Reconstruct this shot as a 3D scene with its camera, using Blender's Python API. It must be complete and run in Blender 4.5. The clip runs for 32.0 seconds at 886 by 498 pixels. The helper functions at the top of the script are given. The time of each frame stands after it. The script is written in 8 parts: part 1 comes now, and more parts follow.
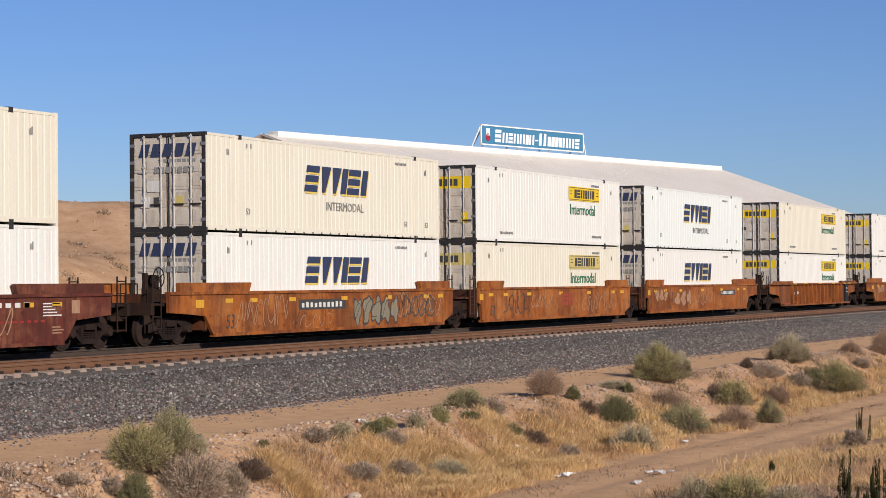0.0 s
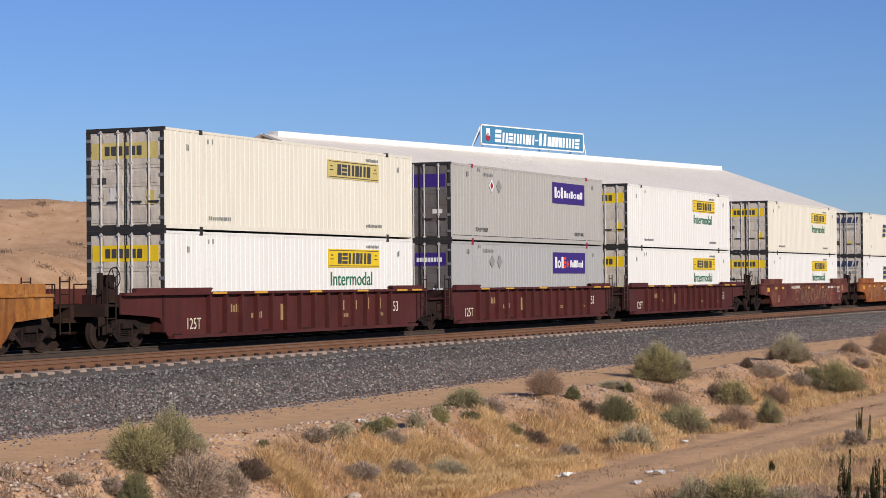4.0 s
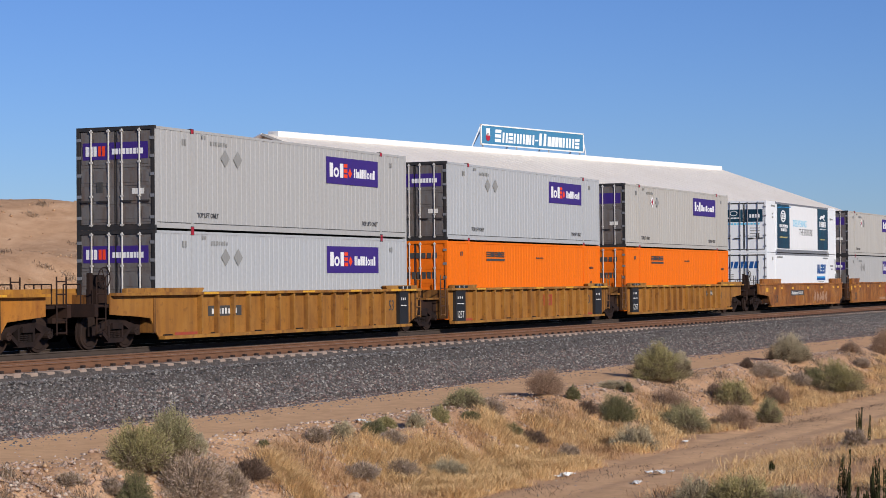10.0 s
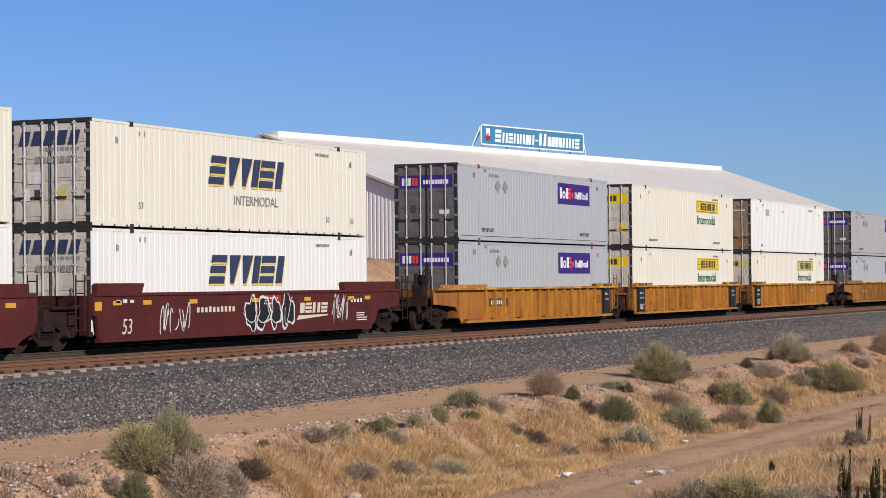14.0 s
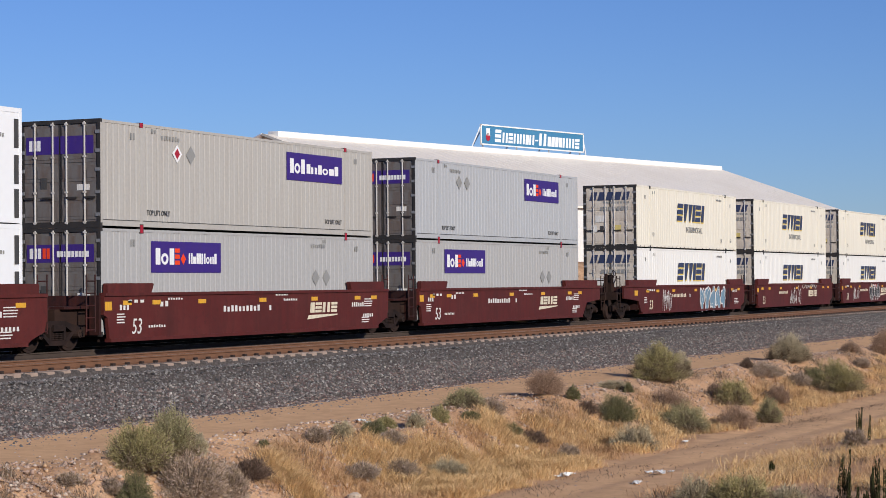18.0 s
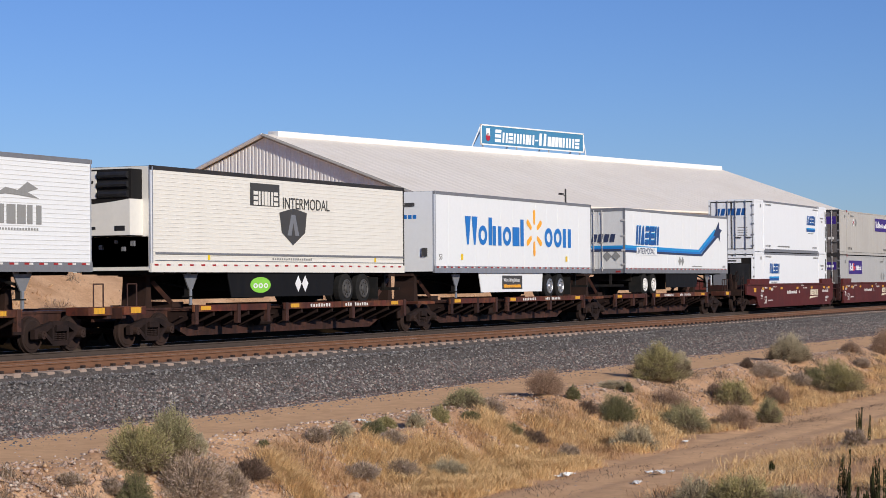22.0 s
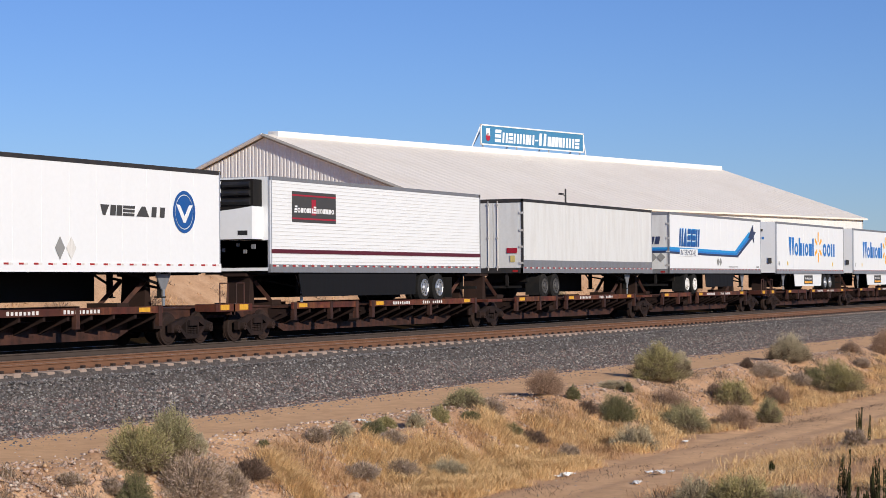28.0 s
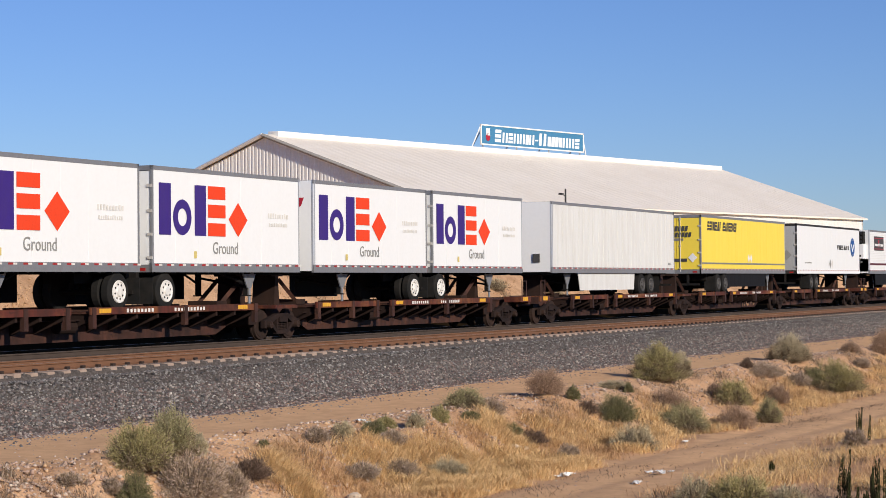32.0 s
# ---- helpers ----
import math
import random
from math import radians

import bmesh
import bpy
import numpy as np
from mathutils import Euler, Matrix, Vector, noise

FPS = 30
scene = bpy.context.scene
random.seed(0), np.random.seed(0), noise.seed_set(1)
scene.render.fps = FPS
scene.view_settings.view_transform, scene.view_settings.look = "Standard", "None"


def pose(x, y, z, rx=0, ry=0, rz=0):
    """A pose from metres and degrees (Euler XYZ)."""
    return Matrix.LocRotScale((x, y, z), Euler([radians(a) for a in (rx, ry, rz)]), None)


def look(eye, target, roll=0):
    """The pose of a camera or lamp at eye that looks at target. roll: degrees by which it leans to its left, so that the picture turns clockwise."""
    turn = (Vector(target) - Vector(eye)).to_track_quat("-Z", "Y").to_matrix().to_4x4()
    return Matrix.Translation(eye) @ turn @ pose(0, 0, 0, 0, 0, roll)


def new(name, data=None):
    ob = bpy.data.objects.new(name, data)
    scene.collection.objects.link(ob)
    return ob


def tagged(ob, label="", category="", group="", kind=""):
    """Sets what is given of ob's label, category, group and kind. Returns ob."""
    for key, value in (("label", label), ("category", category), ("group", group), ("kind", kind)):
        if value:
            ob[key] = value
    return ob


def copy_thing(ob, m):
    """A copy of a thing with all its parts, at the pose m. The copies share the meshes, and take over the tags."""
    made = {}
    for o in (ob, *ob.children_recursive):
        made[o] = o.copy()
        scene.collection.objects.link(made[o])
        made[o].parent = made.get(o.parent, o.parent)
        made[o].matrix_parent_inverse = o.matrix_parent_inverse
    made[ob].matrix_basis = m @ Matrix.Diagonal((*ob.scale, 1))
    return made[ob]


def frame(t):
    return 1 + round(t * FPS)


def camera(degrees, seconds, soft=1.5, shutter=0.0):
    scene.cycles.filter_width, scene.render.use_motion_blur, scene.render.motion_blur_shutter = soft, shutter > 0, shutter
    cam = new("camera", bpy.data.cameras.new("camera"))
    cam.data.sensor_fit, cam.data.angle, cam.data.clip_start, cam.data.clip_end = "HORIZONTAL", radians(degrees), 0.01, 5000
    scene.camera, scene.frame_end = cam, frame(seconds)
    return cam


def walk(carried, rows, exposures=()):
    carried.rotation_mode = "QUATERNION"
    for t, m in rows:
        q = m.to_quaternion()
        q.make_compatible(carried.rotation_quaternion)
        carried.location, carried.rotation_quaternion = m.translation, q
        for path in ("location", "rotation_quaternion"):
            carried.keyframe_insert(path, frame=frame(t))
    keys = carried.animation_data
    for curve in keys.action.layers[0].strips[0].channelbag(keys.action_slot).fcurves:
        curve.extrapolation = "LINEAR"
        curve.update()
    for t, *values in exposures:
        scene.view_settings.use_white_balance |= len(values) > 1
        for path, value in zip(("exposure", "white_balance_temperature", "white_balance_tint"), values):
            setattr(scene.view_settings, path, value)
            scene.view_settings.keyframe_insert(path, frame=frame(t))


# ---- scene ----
cam = camera(24.62, 32.0, soft=0.85)
STAND = pose(0, -31.9, 1.717, 90.946, 0.469, -65.460)
walk(cam, [(0, STAND), (32, STAND)], exposures=[(0, -0.02, 6750, 10), (3, -0.02, 6650, 10), (6, -0.05, 6350, 10), (13, -0.06, 6320, 10), (20, -0.05, 6350, 10), (24, 0.0, 6450, 10), (28, 0.08, 6500, 10), (32, 0.10, 6750, 10)])

# ---- world and sun ----
SUN = Vector((-0.52, -0.854, 0.0)).normalized() * math.cos(radians(22)) + Vector((0, 0, math.sin(radians(22))))
world = bpy.data.worlds.new("sky")
scene.world = world
world.use_nodes = True
_n = world.node_tree.nodes
_sky = _n.new("ShaderNodeTexSky")
_sky.sky_type, _sky.sun_disc = "NISHITA", False
_sky.sun_elevation = radians(22)
_sky.sun_rotation = math.atan2(SUN.x, SUN.y)
_sky.altitude, _sky.air_density, _sky.dust_density, _sky.ozone_density = 300, 1.0, 0.1, 3.0
_tint = _n.new("ShaderNodeMix")
_tint.data_type, _tint.blend_type = "RGBA", "MULTIPLY"
_tint.inputs["Factor"].default_value = 1.0
_tint.inputs["B"].default_value = (0.69, 0.89, 1.42, 1)
world.node_tree.links.new(_sky.outputs[0], _tint.inputs["A"])
world.node_tree.links.new(_tint.outputs["Result"], _n["Background"].inputs[0])
_n["Background"].inputs[1].default_value = 0.068
_sun = new("sun", bpy.data.lights.new("sun", "SUN"))
_sun.data.energy, _sun.data.angle, _sun.data.color = 4.3, radians(0.5), (1.0, 0.92, 0.80)
_sun.matrix_world = look(SUN * 100, (0, 0, 0))
scene.view_settings.exposure = 0.0

# ---- how the train runs: metres along the track since the clip's middle ----
def run(t):
    return 20.691 * (t - 16) - 0.00826 * (t - 16) ** 2


# ---- materials ----
MATS = {}


def paint(name, rgb, rough=0.5, metal=0.0, grime=0.25, scale=1.0, bump=0.15, dirt=(0.16, 0.12, 0.09), streak=True, tint=0.04):
    """A painted or bare surface with fine grain, large stains and runs down its height."""
    if name in MATS:
        return MATS[name]
    m = bpy.data.materials.new(name)
    m.use_nodes = True
    n, l = m.node_tree.nodes, m.node_tree.links
    b = n["Principled BSDF"]
    co = n.new("ShaderNodeTexCoord")
    info = n.new("ShaderNodeObjectInfo")
    mp = n.new("ShaderNodeMapping")
    mp.inputs["Scale"].default_value = (2.5 * scale, 2.5 * scale, 0.35 * scale) if streak else (scale, scale, scale)
    shift = n.new("ShaderNodeVectorMath")
    shift.operation = "ADD"
    l.new(co.outputs["Object"], shift.inputs[0])
    l.new(info.outputs["Random"], shift.inputs[1])
    l.new(shift.outputs[0], mp.inputs[0])
    big = n.new("ShaderNodeTexNoise")
    big.inputs["Scale"].default_value, big.inputs["Detail"].default_value = 1.7, 6
    l.new(mp.outputs[0], big.inputs["Vector"])
    fine = n.new("ShaderNodeTexNoise")
    fine.inputs["Scale"].default_value, fine.inputs["Detail"].default_value = 14 * scale, 8
    l.new(co.outputs["Object"], fine.inputs["Vector"])
    ramp = n.new("ShaderNodeMapRange")
    ramp.inputs["From Min"].default_value, ramp.inputs["From Max"].default_value = 0.42, 0.78
    ramp.inputs["To Max"].default_value = grime
    l.new(big.outputs[0], ramp.inputs[0])
    mix = n.new("ShaderNodeMix")
    mix.data_type = "RGBA"
    mix.inputs["A"].default_value, mix.inputs["B"].default_value = (*rgb, 1), (*dirt, 1)
    l.new(ramp.outputs[0], mix.inputs["Factor"])
    hsv = n.new("ShaderNodeHueSaturation")
    val = n.new("ShaderNodeMapRange")
    val.inputs["From Min"].default_value, val.inputs["From Max"].default_value = 0.25, 0.75
    val.inputs["To Min"].default_value, val.inputs["To Max"].default_value = 1 - tint * 2, 1 + tint * 2
    l.new(fine.outputs[0], val.inputs[0])
    l.new(val.outputs[0], hsv.inputs["Value"])
    l.new(mix.outputs["Result"], hsv.inputs["Color"])
    l.new(hsv.outputs[0], b.inputs["Base Color"])
    rr = n.new("ShaderNodeMapRange")
    rr.inputs["To Min"].default_value, rr.inputs["To Max"].default_value = max(0.05, rough - 0.1), min(1, rough + 0.15)
    l.new(big.outputs[0], rr.inputs[0])
    l.new(rr.outputs[0], b.inputs["Roughness"])
    b.inputs["Metallic"].default_value = metal
    b.inputs["Specular IOR Level"].default_value = 0.2 if rough > 0.64 else 0.5
    if bump:
        bp = n.new("ShaderNodeBump")
        bp.inputs["Strength"].default_value, bp.inputs["Distance"].default_value = bump, 0.01
        l.new(fine.outputs[0], bp.inputs["Height"])
        l.new(bp.outputs[0], b.inputs["Normal"])
    MATS[name] = m
    return m


def mottled(name, colours, scale=1.0, detail=8, rough=0.9, bump=0.4, dist=0.03, islands=False, speck=None):
    """Earth, stones and plants: a run of colours over noise; with islands each piece takes one of its own."""
    if name in MATS:
        return MATS[name]
    m = bpy.data.materials.new(name)
    m.use_nodes = True
    n, l = m.node_tree.nodes, m.node_tree.links
    b = n["Principled BSDF"]
    b.inputs["Roughness"].default_value = rough
    b.inputs["Specular IOR Level"].default_value = 0.0
    co = n.new("ShaderNodeTexCoord")
    tex = n.new("ShaderNodeTexNoise")
    tex.inputs["Scale"].default_value, tex.inputs["Detail"].default_value = scale, detail
    tex.inputs["Roughness"].default_value = 0.65
    l.new(co.outputs["Object"], tex.inputs["Vector"])
    ramp = n.new("ShaderNodeValToRGB")
    while len(ramp.color_ramp.elements) < len(colours):
        ramp.color_ramp.elements.new(0.5)
    for i, (e, c) in enumerate(zip(ramp.color_ramp.elements, colours)):
        e.position = (i / (len(colours) - 1)) if islands else 0.28 + 0.44 * i / (len(colours) - 1)
        e.color = (*c, 1)
    if islands:
        geo = n.new("ShaderNodeNewGeometry")
        l.new(geo.outputs["Random Per Island"], ramp.inputs[0])
    else:
        l.new(tex.outputs[0], ramp.inputs[0])
    last = ramp.outputs[0]
    fine = n.new("ShaderNodeTexNoise")
    fine.inputs["Scale"].default_value, fine.inputs["Detail"].default_value = 22.0, 10
    l.new(co.outputs["Object"], fine.inputs["Vector"])
    hsv = n.new("ShaderNodeHueSaturation")
    mr = n.new("ShaderNodeMapRange")
    mr.inputs["From Min"].default_value, mr.inputs["From Max"].default_value = 0.3, 0.7
    mr.inputs["To Min"].default_value, mr.inputs["To Max"].default_value = 0.78, 1.22
    l.new(fine.outputs[0], mr.inputs[0])
    l.new(mr.outputs[0], hsv.inputs["Value"])
    l.new(last, hsv.inputs["Color"])
    last = hsv.outputs[0]
    if speck:
        vor = n.new("ShaderNodeTexVoronoi")
        vor.inputs["Scale"].default_value = speck[0]
        l.new(co.outputs["Object"], vor.inputs["Vector"])
        mx = n.new("ShaderNodeMix")
        mx.data_type = "RGBA"
        mx.inputs["B"].default_value = (*speck[1], 1)
        st = n.new("ShaderNodeMapRange")
        st.inputs["From Min"].default_value, st.inputs["From Max"].default_value = 0.16, 0.1
        st.inputs["To Max"].default_value = 0.7
        l.new(vor.outputs["Distance"], st.inputs[0])
        l.new(st.outputs[0], mx.inputs["Factor"])
        l.new(last, mx.inputs["A"])
        last = mx.outputs["Result"]
    l.new(last, b.inputs["Base Color"])
    if bump:
        bp = n.new("ShaderNodeBump")
        bp.inputs["Strength"].default_value, bp.inputs["Distance"].default_value = bump, dist
        l.new(fine.outputs[0], bp.inputs["Height"])
        l.new(bp.outputs[0], b.inputs["Normal"])
    MATS[name] = m
    return m


# ---- building blocks ----
def box(bm, x0, x1, y0, y1, z0, z1):
    v = [bm.verts.new((x, y, z)) for x in (x0, x1) for y in (y0, y1) for z in (z0, z1)]
    for f in ((0, 1, 3, 2), (4, 6, 7, 5), (0, 4, 5, 1), (2, 3, 7, 6), (0, 2, 6, 4), (1, 5, 7, 3)):
        bm.faces.new([v[i] for i in f])
    return v


def rod(bm, a, b, r, n=8, r2=None):
    """A round bar from a to b, with caps."""
    a, b = Vector(a), Vector(b)
    q = (b - a).to_track_quat("Z", "Y").to_matrix()
    r2 = r if r2 is None else r2
    lo, hi = [], []
    for i in range(n):
        c = Vector((math.cos(2 * math.pi * i / n), math.sin(2 * math.pi * i / n), 0))
        lo.append(bm.verts.new(a + q @ (c * r)))
        hi.append(bm.verts.new(b + q @ (c * r2)))
    for i in range(n):
        bm.faces.new((lo[i], lo[(i + 1) % n], hi[(i + 1) % n], hi[i]))
    bm.faces.new(lo[::-1])
    bm.faces.new(hi)


def beam(bm, a, b, w):
    """A square bar from a to b."""
    rod(bm, a, b, w * 0.7071, 4)


def slab(bm, pts, y0, y1):
    """An outline in x and z, given thickness from y0 to y1."""
    a = [bm.verts.new((x, y0, z)) for x, z in pts]
    b = [bm.verts.new((x, y1, z)) for x, z in pts]
    k = len(pts)
    bm.faces.new(a)
    bm.faces.new(b[::-1])
    for i in range(k):
        bm.faces.new((a[i], b[i], b[(i + 1) % k], a[(i + 1) % k]))


def ring(bm, cx, cz, y, r0, r1, n=24, sx=1.0, thick=0.006, a0=0.0, a1=2 * math.pi):
    """A flat ring, or an arc of one, in the plane y, with a little thickness towards the viewer."""
    full = a1 - a0 > 6.28
    rows = []
    for i in range(n if full else n + 1):
        a = a0 + (a1 - a0) * i / n
        c, s = math.cos(a) * sx, math.sin(a)
        rows.append([bm.verts.new((cx + c * r, yy, cz + s * r)) for r, yy in ((r0, y), (r1, y), (r1, y - thick), (r0, y - thick))])
    k = len(rows)
    for i in range(k if full else k - 1):
        p, q = rows[i], rows[(i + 1) % k]
        for j in range(4):
            bm.faces.new((p[j], p[(j + 1) % 4], q[(j + 1) % 4], q[j]))


def mesh_of(bm, name, smooth=False):
    bmesh.ops.recalc_face_normals(bm, faces=bm.faces)
    me = bpy.data.meshes.new(name)
    bm.to_mesh(me)
    bm.free()
    if smooth:
        for p in me.polygons:
            p.use_smooth = True
    return me


def part(name, bm, material, parent=None, label="", smooth=False, at=None):
    """One mesh object under a thing or a part; bm is a bmesh or a mesh that others share."""
    me = bm if isinstance(bm, bpy.types.Mesh) else mesh_of(bm, name, smooth)
    if material and not me.materials:
        me.materials.append(material)
    ob = new(name, me)
    if parent:
        ob.parent = parent
    if at is not None:
        ob.matrix_basis = at
    if label:
        ob["label"] = label
    return ob


def bm_new():
    return bmesh.new()


def boxes(name, material, parent, *spans, label=""):
    bm = bm_new()
    for s in spans:
        box(bm, *s)
    return part(name, bm, material, parent, label)


WORDS = {}


def words(text, size, material, parent, m, name="lettering", squeeze=1.0, shear=0.0, thick=0.003):
    """Lettering in the built-in font, as a mesh laid by the pose m."""
    key = (text, size, squeeze, shear, material.name)
    if key not in WORDS:
        cu = bpy.data.curves.new("lettering", "FONT")
        cu.body, cu.size, cu.extrude, cu.shear, cu.resolution_u = text, size, thick, shear, 3
        tmp = bpy.data.objects.new("tmp", cu)
        scene.collection.objects.link(tmp)
        me = bpy.data.meshes.new_from_object(tmp)
        bpy.data.objects.remove(tmp)
        me.transform(Matrix.Diagonal((squeeze, 1, 1, 1)))
        me.materials.clear()
        me.materials.append(material)
        WORDS[key] = me
    return part(name, WORDS[key], None, parent, at=m)


def on_side(x, y, z):
    """A pose on the flank that faces the viewer: text runs along +x and faces -y."""
    return pose(x, y, z, 90, 0, 0)


def root(name, label, category, group=""):
    return tagged(new(name), label, category, group)


MOVING = []


def send(ob, s0, z):
    """Puts a thing on the train, s0 metres from the train's mark, and notes it for motions()."""
    ob.matrix_basis = pose(s0 + run(0), 0, z)
    MOVING.append((ob, s0, z))
    return ob


STOCK = {}


def stock(key, build, s0, z, label=""):
    if key in STOCK:
        ob = copy_thing(STOCK[key], pose(0, 0, 0))
    else:
        ob = STOCK[key] = build()
    return send(ob, s0, z)

# ---- the lie of the land ----
def ease(a, b, v):
    t = max(0.0, min(1.0, (v - a) / (b - a)))
    return t * t * (3 - 2 * t)


def lie(x, y):
    """Height of the ground: service road, bank, lower road, rise to the viewer, and the heap behind the line."""
    z = -1.2
    if y < -7.9:
        edge = -12.1 + 0.55 * noise.noise((x * 0.13, 3.1, 0)) + 0.2 * noise.noise((x * 0.5, 7.7, 0))
        z = -1.2 - 0.06 * ease(-8, -11.5, y) * -1 * -1
        z -= 1.15 * ease(edge, edge - 3.0, y)
        z += 0.30 * ease(-19.0, -22.0, y) + 2.2 * ease(-25.5, -31.0, y)
        bank = ease(edge + 0.8, edge - 0.4, y) * ease(-16.2, -14.6, y)
        z += bank * 0.26 * noise.noise((x * 0.9, y * 0.9, 0.3)) + bank * 0.12 * noise.noise((x * 2.6, y * 2.6, 4.0))
        # gullies washed down the bank
        z -= bank * 0.55 * max(0.0, 0.20 - abs(noise.noise((x * 0.55, y * 0.10, 21.0)))) + bank * 0.4 * max(0.0, 0.14 - abs(noise.noise((x * 1.3 + y * 0.3, y * 0.35, 31.0))))
        z += 0.035 * noise.noise((x * 0.7, y * 0.7, 1.0)) + 0.014 * noise.noise((x * 3.0, y * 3.0, 2.0)) + (0.012 + 0.045 * bank) * noise.noise((x * 5.0, y * 5.0, 8.0))
        rut = math.exp(-((y + 16.4 - 0.4 * math.sin(x * 0.06)) / 0.28) ** 2) + math.exp(-((y + 17.9 - 0.4 * math.sin(x * 0.06)) / 0.28) ** 2)
        z -= 0.05 * rut
    elif y > 3.2:
        z = -0.42 + 0.32 * ease(3.0, 5.0, y) * (1 - ease(9.0, 13.0, y)) + 3.5 * ease(11.0, 19.0, y + 0.8 * noise.noise((x * 0.08, 1.0, 0)))
        # the heap of spoil
        left = (x - 99.0) * -0.50 + (y - 20.0) * 0.866
        deep = (x - 99.0) * 0.866 + (y - 20.0) * 0.50
        z += 3.0 * ease(-1.0, 9.0, left) * ease(-15.0, -1.0, deep + 0.25 * left) * (1 - ease(60, 110, deep))
        if x * x + y * y < 40000:
            z += ease(9.0, 14.0, y) * 0.30 * noise.noise((x * 0.25, y * 0.25, 5.0)) + ease(7.0, 12.0, y) * 0.12 * noise.noise((x * 0.9, y * 0.9, 6.0))
    return z


SAND = mottled("sandy_ground", [(0.40, 0.235, 0.132), (0.525, 0.322, 0.19), (0.62, 0.402, 0.25)], 0.8, 10, 0.95, 0.5, 0.02, speck=(6.0, (0.30, 0.19, 0.125)))


def dust_roads(m):
    """Lays paler packed dust along the service road and the lower road, with ragged borders."""
    n, l = m.node_tree.nodes, m.node_tree.links
    b = n["Principled BSDF"]
    base = b.inputs["Base Color"].links[0].from_socket
    co = n.new("ShaderNodeTexCoord")
    xyz = n.new("ShaderNodeSeparateXYZ")
    l.new(co.outputs["Object"], xyz.inputs[0])
    wob = n.new("ShaderNodeTexNoise")
    wob.inputs["Scale"].default_value, wob.inputs["Detail"].default_value = 0.9, 7
    l.new(co.outputs["Object"], wob.inputs["Vector"])
    wave = n.new("ShaderNodeMath")
    wave.operation, wave.inputs[1].default_value = "MULTIPLY_ADD", 2.4
    l.new(wob.outputs[0], wave.inputs[0])
    l.new(xyz.outputs["Y"], wave.inputs[2])
    total = None
    for centre, half in ((-8.6, 2.2), (-16.4, 1.9)):
        d = n.new("ShaderNodeMath")
        d.operation, d.inputs[1].default_value = "SUBTRACT", centre
        l.new(wave.outputs[0], d.inputs[0])
        a = n.new("ShaderNodeMath")
        a.operation = "ABSOLUTE"
        l.new(d.outputs[0], a.inputs[0])
        q = n.new("ShaderNodeMapRange")
        q.inputs["From Min"].default_value, q.inputs["From Max"].default_value = half + 0.3, half - 0.5
        l.new(a.outputs[0], q.inputs[0])
        if total is None:
            total = q.outputs[0]
        else:
            mx = n.new("ShaderNodeMath")
            mx.operation = "MAXIMUM"
            l.new(total, mx.inputs[0])
            l.new(q.outputs[0], mx.inputs[1])
            total = mx.outputs[0]
    tone = n.new("ShaderNodeValToRGB")
    tone.color_ramp.elements[0].position, tone.color_ramp.elements[1].position = 0.3, 0.72
    tone.color_ramp.elements[0].color, tone.color_ramp.elements[1].color = (0.57, 0.345, 0.19, 1), (0.755, 0.472, 0.268, 1)
    grain = n.new("ShaderNodeTexNoise")
    grain.inputs["Scale"].default_value, grain.inputs["Detail"].default_value = 2.3, 12
    grain.inputs["Roughness"].default_value = 0.7
    l.new(co.outputs["Object"], grain.inputs["Vector"])
    l.new(grain.outputs[0], tone.inputs[0])
    mix = n.new("ShaderNodeMix")
    mix.data_type = "RGBA"
    l.new(total, mix.inputs["Factor"])
    l.new(base, mix.inputs["A"])
    l.new(tone.outputs[0], mix.inputs["B"])
    l.new(mix.outputs["Result"], b.inputs["Base Color"])


dust_roads(SAND)
GRAVEL = mottled("grey_ballast_bed", [(0.055, 0.047, 0.043), (0.105, 0.09, 0.082), (0.165, 0.142, 0.127)], 16.0, 6, 0.9, 1.0, 0.03)
# Near-black brown bed: the train's shade is put into this colour.
SHADE_BED = mottled("shade_dark_ballast", [(0.014, 0.009, 0.005), (0.025, 0.016, 0.008), (0.044, 0.028, 0.014)], 12.0, 6, 0.95, 0.8, 0.03)
STONE = mottled("ballast_stone", [(0.040, 0.040, 0.042), (0.135, 0.130, 0.128), (0.19, 0.165, 0.155), (0.085, 0.082, 0.083), (0.26, 0.245, 0.235), (0.155, 0.125, 0.12), (0.11, 0.106, 0.104), (0.40, 0.375, 0.35)], 5.0, 4, 0.85, 0.3, 0.01, islands=True)
STONE_RED = mottled("reddish_ballast_stone", [(0.050, 0.040, 0.040), (0.19, 0.135, 0.125), (0.12, 0.088, 0.085), (0.28, 0.20, 0.175), (0.155, 0.125, 0.122), (0.36, 0.31, 0.275), (0.085, 0.068, 0.068), (0.50, 0.45, 0.40)], 5.0, 4, 0.85, 0.3, 0.01, islands=True)
CONCRETE = paint("pale_tie_concrete", (0.38, 0.285, 0.23), 0.85, 0, 0.4, 2, 0.3, (0.26, 0.18, 0.13), streak=False)
# Tie concrete darkened in its colour for the shade under the train.
SHADE_TIE = paint("shade_dark_tie_concrete", (0.085, 0.062, 0.048), 0.9, 0, 0.5, 2, 0.3, (0.035, 0.025, 0.018), streak=False)
RAIL_RUST = paint("rusty_rail_steel", (0.19, 0.095, 0.055), 0.75, 0.1, 0.4, 2, 0.3, (0.11, 0.06, 0.04), streak=False)
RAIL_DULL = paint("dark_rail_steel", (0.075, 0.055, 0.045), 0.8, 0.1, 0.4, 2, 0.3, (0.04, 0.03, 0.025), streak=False)
